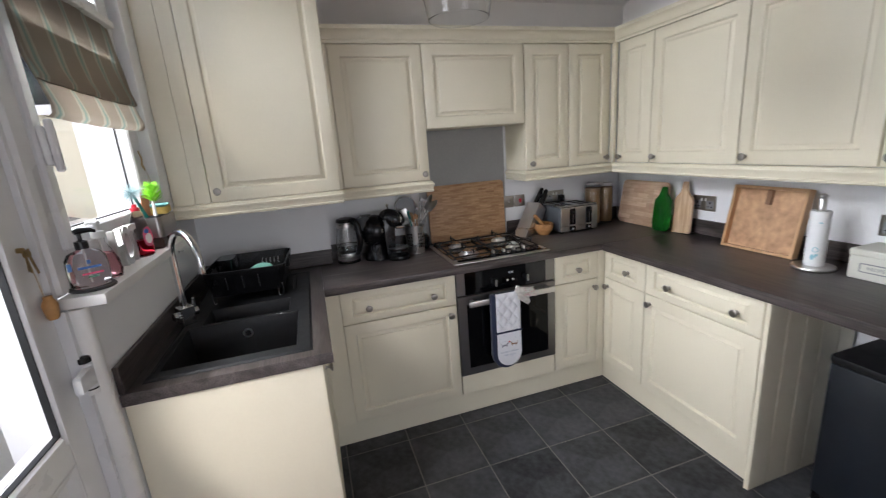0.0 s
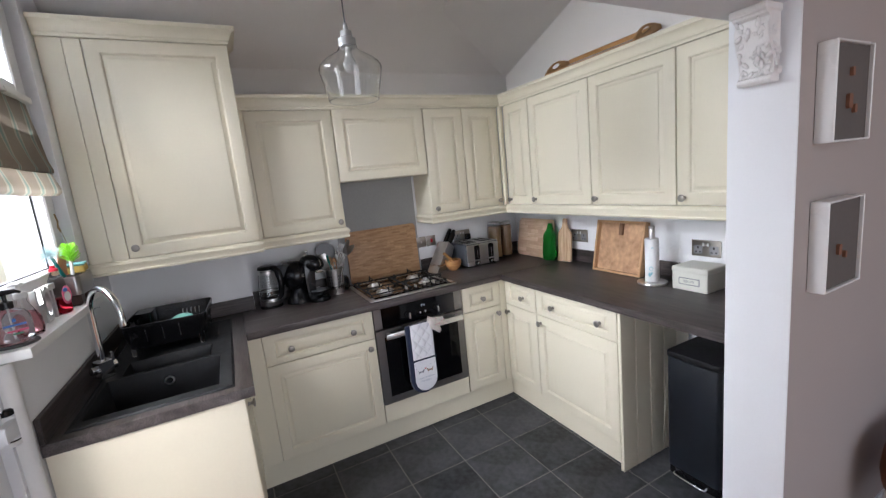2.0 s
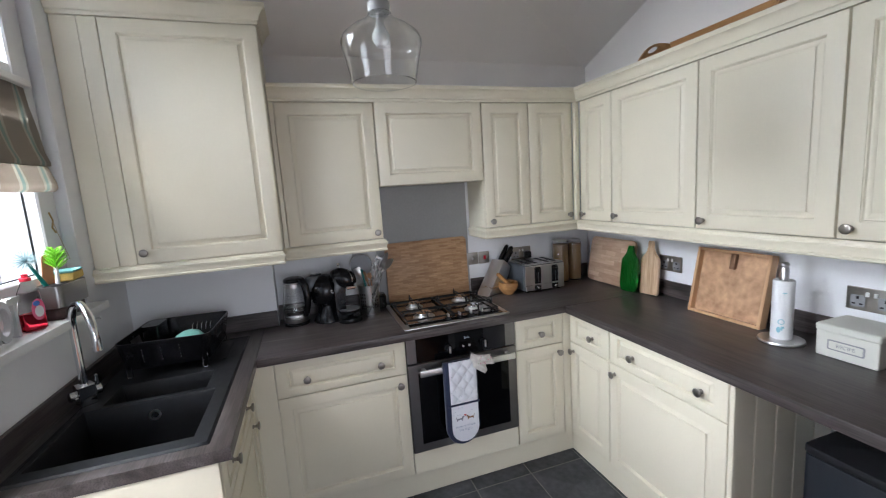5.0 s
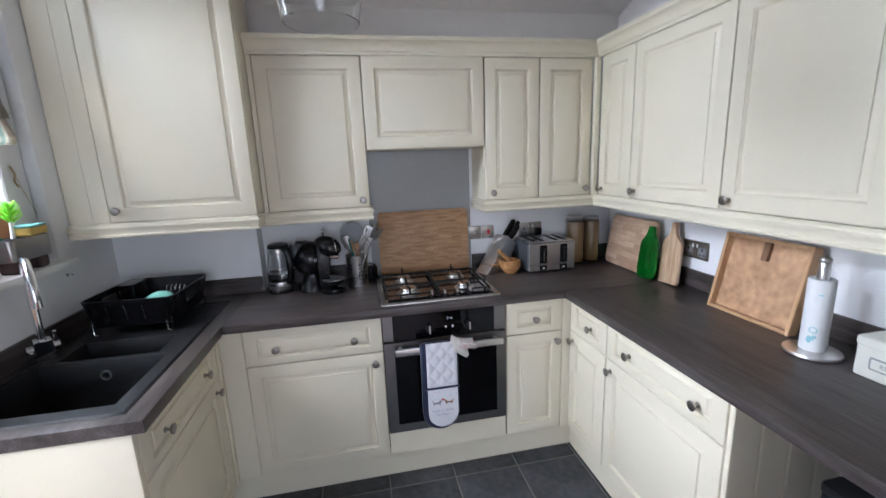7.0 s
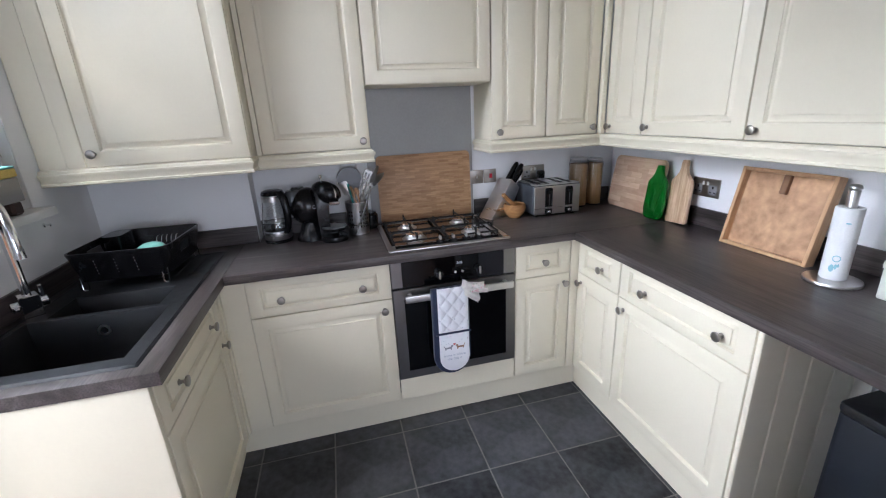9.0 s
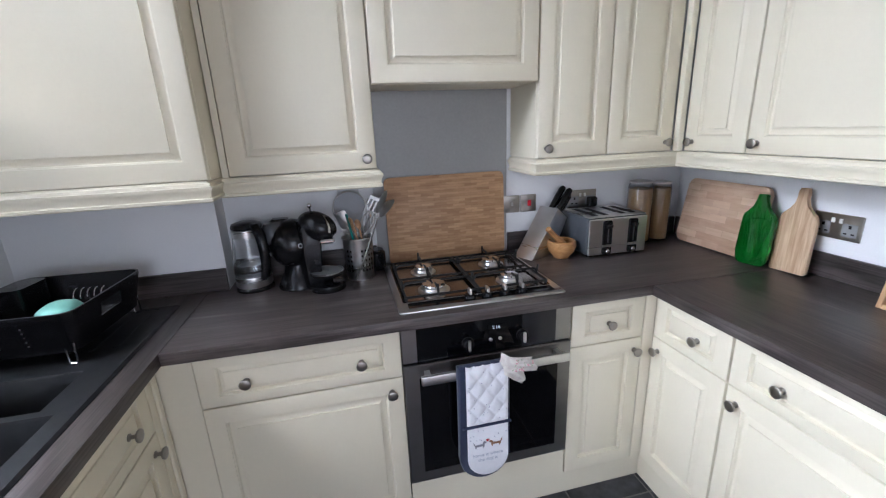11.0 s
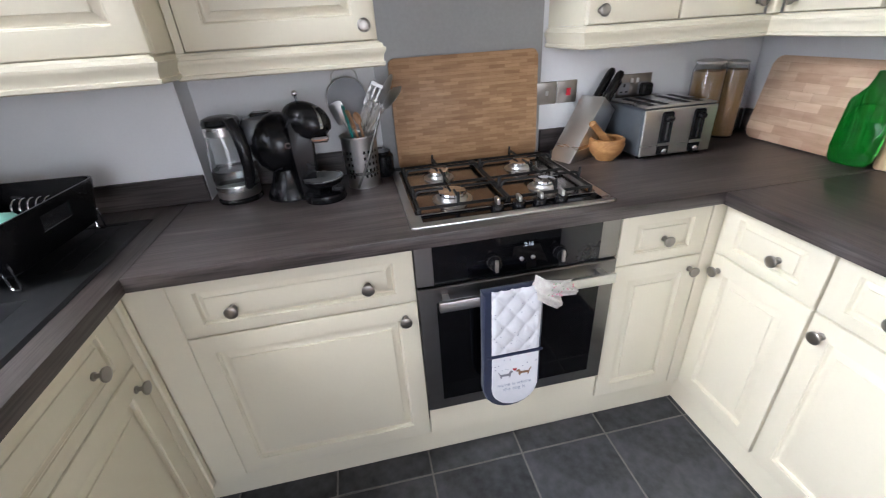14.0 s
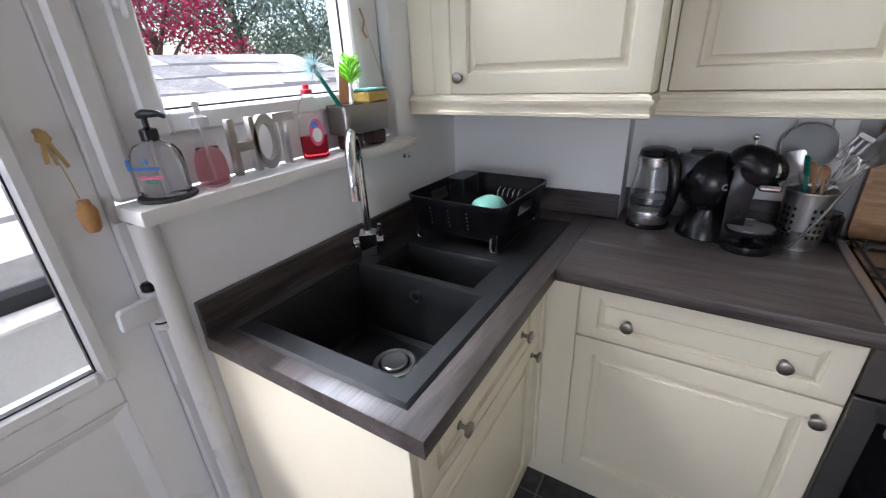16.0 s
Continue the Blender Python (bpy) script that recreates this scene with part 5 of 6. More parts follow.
outline = [(-0.050, 0.004), (-0.030, 0.0), (0.030, 0.0), (0.050, 0.004), (0.062, 0.020), (0.064, 0.05), (0.064, 0.180), (0.060, 0.195), (0.048, 0.206), (0.030, 0.213), (0.021, 0.222), (0.020, 0.266), (0.017, 0.272), (-0.017, 0.272), (-0.020, 0.266), (-0.021, 0.222), (-0.030, 0.213), (-0.048, 0.206), (-0.060, 0.195), (-0.064, 0.180), (-0.064, 0.05), (-0.062, 0.020)]
bt = solid("flattened_bottle", plate(bmesh.new(), outline, 0.017, up, bev=0.006), GREENGL, "flattened green glass bottle used as a plate", "glass bottle", lean(0, 0.035, 2.052, 9) @ pose(0, 0, 0, 0, -4, 0), smooth=60)
bm = tube(bmesh.new(), arc((0, 0.028), 0.042, 200, 340, 12, lambda u, v: (u, -0.0005, v + 0.025)), 0.0045, 8)
tube(bm, arc((0, 0.1), 0.05, 60, 120, 8, lambda u, v: (u * 1.6, -0.0005, v + 0.03)), 0.004, 8)
for zz in (0.105, 0.12, 0.135):
    tube(bm, [(-0.025, -0.0003, zz), (0.026, -0.0003, zz + 0.006)], 0.0018, 6)
part("embossing", bm, GREENGL, bt, "raised glass ridges")

tr = thing("wooden_tray", lean(0, -0.549, 2.030, 12), "square pine tray with burr base leaning on the wall", "wooden tray")
w, hh, dd = 0.172, 0.318, 0.042
for a in ((-w, -w + 0.014, 0, hh), (w - 0.014, w, 0, hh), (-w + 0.014, w - 0.014, 0, 0.014), (-w + 0.014, w - 0.014, hh - 0.014, hh)):
    part("frame_side", B(a[0], a[1], 0.0, dd, a[2], a[3], bev=0.002), TRAYWOOD, tr)
part("base", B(-w + 0.0135, w - 0.0135, dd - 0.012, dd - 0.002, 0.0135, hh - 0.0135), CORK, tr)
part("clip", B(-0.012, 0.012, 0.012, dd - 0.0125, hh - 0.085, hh - 0.0145, bev=0.002), wood("dark_clip", (0.16, 0.08, 0.04), (0.26, 0.14, 0.07), "z"), tr)

r = thing("paper_towel_holder", pose(1.990, -0.832, WT), "steel stand with a roll of white kitchen paper", "paper towel holder")
part("base", lathe(bmesh.new(), [(0.074, 0), (0.076, 0.004), (0.074, 0.010), (0.060, 0.013), (0, 0.013)], 36), STEEL, r)
part("pole", lathe(bmesh.new(), [(0.009, 0.013), (0.009, 0.240), (0.0145, 0.241), (0.0145, 0.292), (0.012, 0.296), (0, 0.296)], 20), STEEL, r)
bm = bmesh.new()
bmesh.ops.create_uvsphere(bm, u_segments=16, v_segments=10, radius=0.0165, matrix=pose(0, 0, 0.302) @ Matrix.Diagonal((1, 1, 0.72, 1)))
part("finial", bm, STEEL, r)
roll = solid("paper_roll", lathe(bmesh.new(), [(0.018, 0.0), (0.033, 0.0), (0.035, 0.004), (0.035, 0.226), (0.033, 0.230), (0.018, 0.230), (0.018, 0.0)], 36, cap=False), PAPER, "roll of white kitchen paper with blue print", "paper roll", pose(1.990, -0.832, WT + 0.0135))
bm = lathe(bmesh.new(), [(0.0105, 0), (0.0105, 0.0008), (0.0082, 0.0008), (0.0082, 0), (0.0105, 0)], 20, pose(0.0352 * math.cos(radians(208)), 0.0352 * math.sin(radians(208)), 0.072, 0, 90, 208), cap=False)
for a, z, sx, sy in ((196, 0.040, 3.6, 2.0), (211, 0.046, 2.6, 1.0), (220, 0.050, 1.6, 0.8), (219, 0.185, 0.7, 2.0)):
    lathe(bm, [(0.0034, 0), (0.0034, 0.0006), (0, 0.0006)], 10, pose(0.0351 * math.cos(radians(a)), 0.0351 * math.sin(radians(a)), z, 0, 90, a) @ Matrix.Diagonal((sx, sy, 1, 1)))
part("print", bm, mat("pale_blue_print", (0.30, 0.55, 0.62), 0.9, bump=0), roll, "pale blue printed marks")

tn = thing("recipe_tin", pose(1.968, -1.046, WT), "cream enamel recipe tin with a framed label", "storage tin")
part("box", B(0, 0.165, -0.088, 0.088, 0.0, 0.094, bev=0.008, seg=3), TIN, tn)
part("lid", B(-0.003, 0.168, -0.091, 0.091, 0.090, 0.118, bev=0.010, seg=3), TIN, tn)
fm = part("label_frame", plate(bmesh.new(), rounded(-0.052, 0.052, -0.018, 0.018, 0.005, 4), 0.0012, pose(-0.0003, 0, 0.048, 90, 0, -90)), LABEL_GREY, tn)
part("label_field", plate(bmesh.new(), rounded(-0.047, 0.047, -0.0135, 0.0135, 0.003, 3), 0.0008, pose(-0.0016, 0, 0.048, 90, 0, -90)), TIN, tn)
words("RECIPE", 0.0175, 0.0003, LABEL_GREY, tn, pose(-0.0028, 0, 0.048, 90, 0, -90))
solid("bowl", lathe(bmesh.new(), [(0.035, 0), (0.037, 0.004), (0.075, 0.045), (0.098, 0.095), (0.095, 0.096), (0.071, 0.048), (0.030, 0.010), (0, 0.008)], 32, pose(1.895, -1.372, WT) @ Matrix.Diagonal((1.1, 1.1, 1.1, 1))), mat("white_china", (0.74, 0.75, 0.77), 0.2, vary=0.02, bump=0.01), "white china mixing bowl on the worktop", "bowl")

rb = thing("round_board", lean(0, -1.305, 2.098, 8), "round two-tone wooden board with a grey painted edge", "serving board")
cut = -0.055
disc = lambda lo, hi: [(0.15 * math.cos(radians(a)), 0.151 + 0.15 * math.sin(radians(a))) for a in range(lo, hi + 1, 8)]
part("wood_part", plate(bmesh.new(), disc(-20, 200), 0.015, up, bev=0.003), wood("mahogany_board", (0.16, 0.045, 0.02), (0.42, 0.17, 0.08), "x", 0.45, 9), rb)
part("painted_part", plate(bmesh.new(), disc(204, 336), 0.015, up, bev=0.003), mat("slate_paint", (0.07, 0.075, 0.085), 0.6), rb)
# ---- bin ----
b = thing("pedal_bin", pose(1.795, -1.165, 0), "tall dark navy steel pedal bin under the worktop", "bin")
part("body", plate(bmesh.new(), rounded(0, 0.32, -0.125, 0.125, 0.02, 4), 0.575, pose(0, 0, 0.045), bev=0.004), NAVY_BIN, b)
part("base", plate(bmesh.new(), rounded(0.004, 0.316, -0.121, 0.121, 0.02, 4), 0.043, pose(0, 0, 0.001)), BLACK, b)
part("lid", plate(bmesh.new(), rounded(-0.003, 0.323, -0.128, 0.128, 0.022, 4), 0.032, pose(0, 0, 0.622), bev=0.008), BLACK_MATT, b)
part("pedal", tube(bmesh.new(), [(0.01, 0.075, 0.030), (-0.024, 0.072, 0.024), (-0.028, 0.06, 0.024), (-0.028, -0.06, 0.024), (-0.024, -0.072, 0.024), (0.01, -0.075, 0.030)], 0.006, 10), CHROME, b, "chrome pedal bar")

# ---- on the oven handle ----
mi = thing("oven_glove", pose(0.925, -0.055, 0.735), "navy-trimmed white quilted double oven glove over the oven handle", "oven glove")


def glove_outline(w, z0, z1):
    r = w
    return [(-w, z1), (-w, z0 + r)] + [(-w * math.cos(radians(a)), z0 + r - r * math.sin(radians(a))) for a in range(15, 180, 15)] + [(w, z0 + r), (w, z1)]


bm = plate(bmesh.new(), glove_outline(0.087, -0.425, 0.012), 0.030, pose(-0.006, -0.002, 0, 90), bev=0.008)
part("backing", bm, NAVY, mi)
bm = bmesh.new()
nx, nz = 44, 64
gv = {}
for i in range(nx + 1):
    for j in range(nz + 1):
        x, z = -0.069 + 0.142 * i / nx, -0.205 + 0.222 * j / nz
        u, v = (x + z * 0.82) / 0.058, (x - z * 0.82) / 0.058
        hem = min(1.0, (z + 0.205) / 0.012, (0.071 - abs(x - 0.002)) / 0.008)
        puff = 0.0085 * (abs(math.sin(math.pi * u)) * abs(math.sin(math.pi * v))) ** 0.42 * max(0.0, hem)
        gv[i, j] = bm.verts.new((x, -0.034 - puff + 0.05 * max(0, z - 0.0) ** 1.0, z))
for i in range(nx):
    for j in range(nz):
        bm.faces.new((gv[i, j], gv[i + 1, j], gv[i + 1, j + 1], gv[i, j + 1]))
part("quilting", bm, COTTON, mi, "white diamond-quilted cotton", smooth=80)
bm = plate(bmesh.new(), glove_outline(0.071, -0.408, -0.212), 0.006, pose(0.002, -0.0325, 0, 90), bev=0.003)
pk = part("pocket", bm, COTTON, mi, "white cotton pocket with dog print")
part("binding", B(-0.084, 0.084, -0.0405, -0.030, -0.214, -0.203, bev=0.004), NAVY, mi)
for sx, ink in ((-1, mat("grey_dog_ink", (0.22, 0.22, 0.26), 0.9, bump=0)), (1, mat("brown_dog_ink", (0.24, 0.13, 0.075), 0.9, bump=0))):
    bm = bmesh.new()
    cxx = 0.031 * sx
    body = [(-0.019, -0.285), (-0.017, -0.293), (-0.014, -0.293), (-0.013, -0.286), (0.008, -0.286), (0.009, -0.293), (0.012, -0.293), (0.014, -0.284), (0.020, -0.268), (0.018, -0.267), (0.012, -0.279), (-0.012, -0.278), (-0.016, -0.270), (-0.020, -0.268), (-0.026, -0.272), (-0.026, -0.275), (-0.020, -0.277)]
    plate(bm, [(cxx + x * sx, z) for x, z in body][::sx], 0.0012, pose(0, -0.0388, 0, 90))
    part("dog_print", bm, ink, pk, "small printed dog shape")
bm = plate(bmesh.new(), [(0, -0.272), (0.006, -0.265), (0.005, -0.261), (0.002, -0.261), (0, -0.263), (-0.002, -0.261), (-0.005, -0.261), (-0.006, -0.265)], 0.0012, pose(0, -0.0388, 0, 90))
part("heart_print", bm, mat("red_ink", (0.45, 0.03, 0.04), 0.9, bump=0), pk)
INK = mat("pale_ink", (0.40, 0.43, 0.52), 0.9, bump=0)
words("home is where", 0.0175, 0.0003, INK, pk, pose(0, -0.0390, -0.322, 90))
words("the dog is", 0.0175, 0.0003, INK, pk, pose(0, -0.0390, -0.341, 90))
bm = bmesh.new()
rnd = random.Random(4)
for q in range(60):
    x, z = rnd.uniform(-0.066, 0.066), rnd.uniform(-0.195, 0.005) if q < 46 else rnd.uniform(-0.262, -0.222)
    lathe(bm, [(0.0016, 0), (0.0016, 0.0005), (0, 0.0005)], 6, pose(x, -0.0398, z, 90))
tagged(part("dots", bm, mat("grey_ink", (0.25, 0.27, 0.36), 0.9, bump=0), mi), kind="stuff")
# the folded cloth
CL = mat("floral_cotton", (0.78, 0.70, 0.68), 0.92, vary=0.10, scale=70, fine=400, bump=0.3, vary2=(0.86, 0.85, 0.80))
tw = thing("tea_towel", pose(0.972, -0.066, 0.722), "folded pale floral cloth draped over the oven handle", "cloth")
rr = random.Random(21)


def flap(turn, wid, ln, out, lift):
    """One folded layer of cloth: over the bar, then down and sideways, with sharp pleats."""
    bm = bmesh.new()
    n, k = 20, 14
    g = {}
    a = radians(turn)
    for i in range(n + 1):
        for j in range(k + 1):
            u, v = i / n - 0.5, j / k
            pleat = 0.5 + 0.5 * math.cos(9.0 * u + 1.2 * v)
            x, z = u * wid * (0.80 + 0.30 * v), -ln * v * (1.0 - 0.35 * u + 0.04 * pleat)
            y = -out - 0.014 * pleat * v - 0.010 * math.sin(3.0 * v) + 0.050 * max(0.0, 0.22 - v)
            g[i, j] = bm.verts.new((x * math.cos(a) - z * math.sin(a), y, x * math.sin(a) + z * math.cos(a) + lift + 0.03 * max(0.0, 0.22 - v)))
    for i in range(n):
        for j in range(k):
            bm.faces.new((g[i, j], g[i + 1, j], g[i + 1, j + 1], g[i, j + 1]))
    bmesh.ops.solidify(bm, geom=bm.faces[:], thickness=0.003)
    return bm


part("lower_fold", flap(58, 0.055, 0.090, 0.024, 0.020), CL, tw, smooth=50)
part("upper_fold", flap(80, 0.052, 0.108, 0.034, 0.034), CL, tw, smooth=50)
for ink, cnt in ((mat("rose_ink", (0.70, 0.38, 0.42), 0.9, bump=0), 16), (mat("leaf_ink", (0.45, 0.52, 0.38), 0.9, bump=0), 9)):
    bm = bmesh.new()
    for q in range(cnt):
        d, w2 = rr.uniform(0.03, 0.095), rr.uniform(-0.02, 0.02)
        a = radians(80)
        x, z = w2 * math.cos(a) + d * math.sin(a), w2 * math.sin(a) - d * math.cos(a) + 0.034
        lathe(bm, [(rr.uniform(0.0015, 0.0035), 0), (0.0, 0.0006)], 7, pose(x, -0.0555, z, 90))
    tagged(part("flower_print", bm, ink, tw), kind="stuff")

# ---- dish rack on the drainer ----
d = thing("dish_rack", pose(-0.298, 0.130, WT + 0.0105, 0, 0, -3), "black plastic dish rack on wire legs", "dish rack")
bm = bmesh.new()
wx, wy = 0.170, 0.180
prof = [(0.86, 0.0), (0.88, 0.0), (0.935, 0.050), (0.978, 0.088), (1.0, 0.105), (1.0, 0.112), (0.97, 0.112), (0.965, 0.105), (0.945, 0.088), (0.905, 0.050), (0.86, 0.006)]


def tub_outline(q):
    """A rounded rectangle with added corners at both ends of the grip openings."""
    pts = rounded(-wx * q, wx * q, -wy * q, wy * q, 0.035 * q, 6)
    return [(wx * q, -0.05), (wx * q, 0.05)] + pts[:14] + [(-wx * q, 0.05), (-wx * q, -0.05)] + pts[14:]


loops = [[bm.verts.new((x, y, 0.035 + z)) for x, y in tub_outline(q)] for q, z in prof]
k = len(loops[0])
for lv2, (a, c2) in enumerate(zip(loops, loops[1:])):
    for i in range(k):
        j = (i + 1) % k
        if i in (0, 16) and lv2 in (2, 8):
            continue
        bm.faces.new((a[i], a[j], c2[j], c2[i]))
for i in (0, 16):
    j = i + 1
    for p, q in (((2, i), (2, j)), ((2, j), (3, j)), ((3, j), (3, i)), ((3, i), (2, i))):
        bm.faces.new((loops[p[0]][p[1]], loops[q[0]][q[1]], loops[11 - q[0]][q[1]], loops[11 - p[0]][p[1]]))
bm.faces.new(loops[0][::-1])
bm.faces.new(loops[-1])
part("tub", bm, BLACK, d)
cup = part("cutlery_cup", plate(bmesh.new(), rounded(-0.035, 0.035, -0.06, 0.06, 0.02, 5), 0.105, pose(-0.122, 0.10, 0.045)), BLACK, d)
for sx in (-1, 1):
    for sy in (-1, 1):
        x, y = sx * 0.135, sy * 0.158
        part("leg", tube(bmesh.new(), [(x - 0.010, y, 0.060), (x - 0.010, y, 0.010), (x - 0.006, y, 0.003), (x + 0.006, y, 0.003), (x + 0.010, y, 0.010), (x + 0.010, y, 0.060)], 0.0025, 8), CHROME, d, "bent steel wire leg")
for q in range(3):
    bm = bmesh.new()
    x = -0.075 + q * 0.065
    for w2 in range(5):
        lathe(bm, [(0.0022, 0), (0.0022, 0.0015), (0, 0.0015)], 8, pose(x, -0.1665 - 0.0022 * w2, 0.066 + w2 * 0.0125, 97))
    part("drain_hole", bm, STEEL, d)
for q in range(5):
    x = 0.045 + q * 0.018
    part("plate_wire", tube(bmesh.new(), arc((0, 0), 0.022, 0, 180, 8, lambda u, v: (x, 0.06 + u, 0.11 + v * 1.1)), 0.002, 6), CHROME, d)
solid("plastic_bowl", lathe(bmesh.new(), [(0.066, 0.0), (0.064, 0.004), (0.060, 0.022), (0.047, 0.045), (0.026, 0.056), (0.0, 0.058)], 32, pose(-0.250, 0.100, WT + 0.080, 6, -4, 0)), TEAL, "upturned mint green bowl in the dish rack", "bowl")

# ---- window sill ----
SZ = 1.2255


def bottle_pump(m, profile, mt, label, top_mt, pump_z, name, nozzle=0.04, neck=0.012):
    o = thing(name, m, label, "soap bottle")
    part("bottle", lathe(bmesh.new(), profile, 30, squash=0.72), mt, o)
    pm = part("pump", lathe(bmesh.new(), [(neck + 0.003, pump_z), (neck + 0.003, pump_z + 0.018), (neck - 0.004, pump_z + 0.020), (0.005, pump_z + 0.022), (0.005, pump_z + 0.040), (0, pump_z + 0.040)], 18), top_mt, o)
    bm = tube(bmesh.new(), [(-0.010, 0, pump_z + 0.042), (0.0, 0, pump_z + 0.045), (nozzle * 0.7, 0, pump_z + 0.044), (nozzle, 0, pump_z + 0.038)], [0.006, 0.008, 0.006, 0.004], 10)
    part("nozzle", bm, top_mt, pm)
    part("dip_tube", tube(bmesh.new(), [(0, 0, 0.012), (0, 0, pump_z)], 0.0025, 8), WHITE_PL, o)
    return o


solid("coaster", lathe(bmesh.new(), [(0.050, 0), (0.052, 0.003), (0.050, 0.007), (0.044, 0.006), (0, 0.006)], 30, pose(-0.566, -0.664, SZ)), mat("dark_slate", (0.03, 0.03, 0.032), 0.6, vary=0.2), "dark slate coaster under the hand gel", "coaster")
o = bottle_pump(pose(-0.566, -0.664, SZ + 0.0072, 0, 0, 38), [(0.040, 0), (0.045, 0.005), (0.046, 0.05), (0.044, 0.076), (0.034, 0.091), (0.016, 0.098), (0.014, 0.101), (0, 0.101)], glass_mat("clear_gel", (0.94, 0.96, 0.99), 0.04, 1.30), "clear hand gel bottle with black pump", BLACK, 0.1013, "hand_gel_bottle", 0.036)
rot = pose(0, 0, 0, 0, 0, -8)
lb = part("label", B(-0.024, 0.024, -0.0362, -0.0354, 0.052, 0.058), LABEL_BLUE, o, m=rot)
bm = B(-0.018, 0.026, -0.0360, -0.0352, 0.036, 0.041)
part("label_stripe", bm, LABEL_PINK, o, m=rot)
part("label_stripe", B(-0.008, 0.014, -0.0358, -0.0350, 0.028, 0.032), mat("label_green", (0.05, 0.25, 0.15), 0.5, bump=0), o, m=rot)
part("label_patch", B(-0.0425, -0.034, -0.0260, -0.0250, 0.050, 0.070), LABEL_BLUE, o, m=rot)
part("label_mark", B(-0.003, 0.005, -0.0350, -0.0342, 0.064, 0.074), LABEL_BLUE, o, m=rot)
o = bottle_pump(pose(-0.566, -0.567, SZ, 0, 0, 150) @ Matrix.Diagonal((1.12, 1.12, 1, 1)), [(0.030, 0), (0.035, 0.004), (0.039, 0.025), (0.036, 0.055), (0.022, 0.085), (0.013, 0.104), (0.012, 0.118), (0, 0.118)], glass_mat("clear_bottle", (0.98, 0.97, 0.97), 0.02, 1.08), "pink hand soap in a clear pump bottle", WHITE_PL, 0.1185, "hand_soap_bottle", 0.03)
part("soap", lathe(bmesh.new(), [(0.028, 0.004), (0.033, 0.007), (0.0368, 0.026), (0.034, 0.054), (0.0255, 0.074), (0, 0.074)], 28, squash=0.70), PINKLIQ, o, "pink liquid soap")

ht = thing("letter_ornament", pose(-0.557, -0.438, SZ, 0, 0, 90), "standing mirror-finish metal letters spelling HOT", "ornament")
MIR = mat("polished_steel", (0.50, 0.49, 0.47), 0.30, 1.0, vary=0.05, bump=0.01)
for ch, x in (("H", -0.052), ("O", 0.004), ("T", 0.058)):
    words(ch, 0.165, 0.008, MIR, ht, pose(x, 0, 0.060, 90) @ Matrix.Diagonal((0.62 if ch != "O" else 0.54, 1, 1, 1)), bold=0.0025)

o = thing("washing_up_bottle", pose(-0.560, -0.290, SZ, 0, 0, 60), "half-full red washing-up liquid bottle", "bottle")
part("bottle", lathe(bmesh.new(), [(0.030, 0), (0.034, 0.004), (0.034, 0.06), (0.030, 0.10), (0.028, 0.125), (0.016, 0.150), (0.011, 0.158), (0, 0.158)], 28, squash=0.6), glass_mat("bottle_plastic", (0.98, 0.97, 0.97), 0.06, 1.08), o)
part("liquid", lathe(bmesh.new(), [(0.028, 0.003), (0.0322, 0.006), (0.0322, 0.058), (0, 0.058)], 28, squash=0.575), REDLIQ, o)
part("cap", lathe(bmesh.new(), [(0.014, 0.1585), (0.014, 0.168), (0.008, 0.170), (0.008, 0.180), (0, 0.181)], 18), RED, o)
part("label", plate(bmesh.new(), [(0.018 * math.cos(radians(a)), 0.068 + 0.034 * math.sin(radians(a))) for a in range(0, 360, 18)], 0.001, pose(0.004, -0.0206, 0, 92)), LABEL_PINK, o)
part("label_badge", plate(bmesh.new(), [(0.009 * math.cos(radians(a)), 0.088 + 0.008 * math.sin(radians(a))) for a in range(0, 360, 24)], 0.001, pose(0.000, -0.0218, 0, 92)), LABEL_BLUE, o)
part("label_field", plate(bmesh.new(), [(0.012 * math.cos(radians(a)), 0.062 + 0.018 * math.sin(radians(a))) for a in range(0, 360, 24)], 0.001, pose(0.005, -0.0217, 0, 92)), WHITE_PL, o)

cd = thing("sink_caddy", pose(-0.560, -0.100, SZ, 0, 0, 0), "brushed steel sink caddy on the window sill", "caddy")
bm = plate(bmesh.new(), rounded(-0.042, 0.042, -0.104, 0.080, 0.018, 5), 0.075, pose(0, 0, 0.045), bev=0.003)
part("bin", bm, mat("caddy_steel", (0.26, 0.25, 0.24), 0.3, 1.0, vary=0.08, stretch=(1, 0.1, 5), bump=0.02), cd)
part("well", plate(bmesh.new(), rounded(-0.038, 0.038, -0.104, -0.02, 0.015, 5), 0.001, pose(0, 0, 0.1202)), BLACK_MATT, cd)
part("foot", B(-0.030, 0.030, -0.085, -0.03, 0.0, 0.046, bev=0.008), mat("dark_bronze", (0.07, 0.045, 0.04), 0.4, 0.6), cd)
part("foot", B(-0.030, 0.030, 0.02, 0.070, 0.0, 0.046, bev=0.008), mat("dark_bronze_foot", (0.07, 0.045, 0.04), 0.4, 0.6), cd)
CZ = SZ + 0.1213
sp = thing("sponge", pose(-0.558, -0.062, CZ, 0, 0, 8), "yellow sponge with green scouring face on the caddy", "sponge")
part("foam", B(-0.034, 0.034, -0.052, 0.052, 0, 0.028, bev=0.004), SPONGE, sp)
part("scourer", B(-0.034, 0.034, -0.052, 0.052, 0.0282, 0.036, bev=0.003), SCOUR, sp)


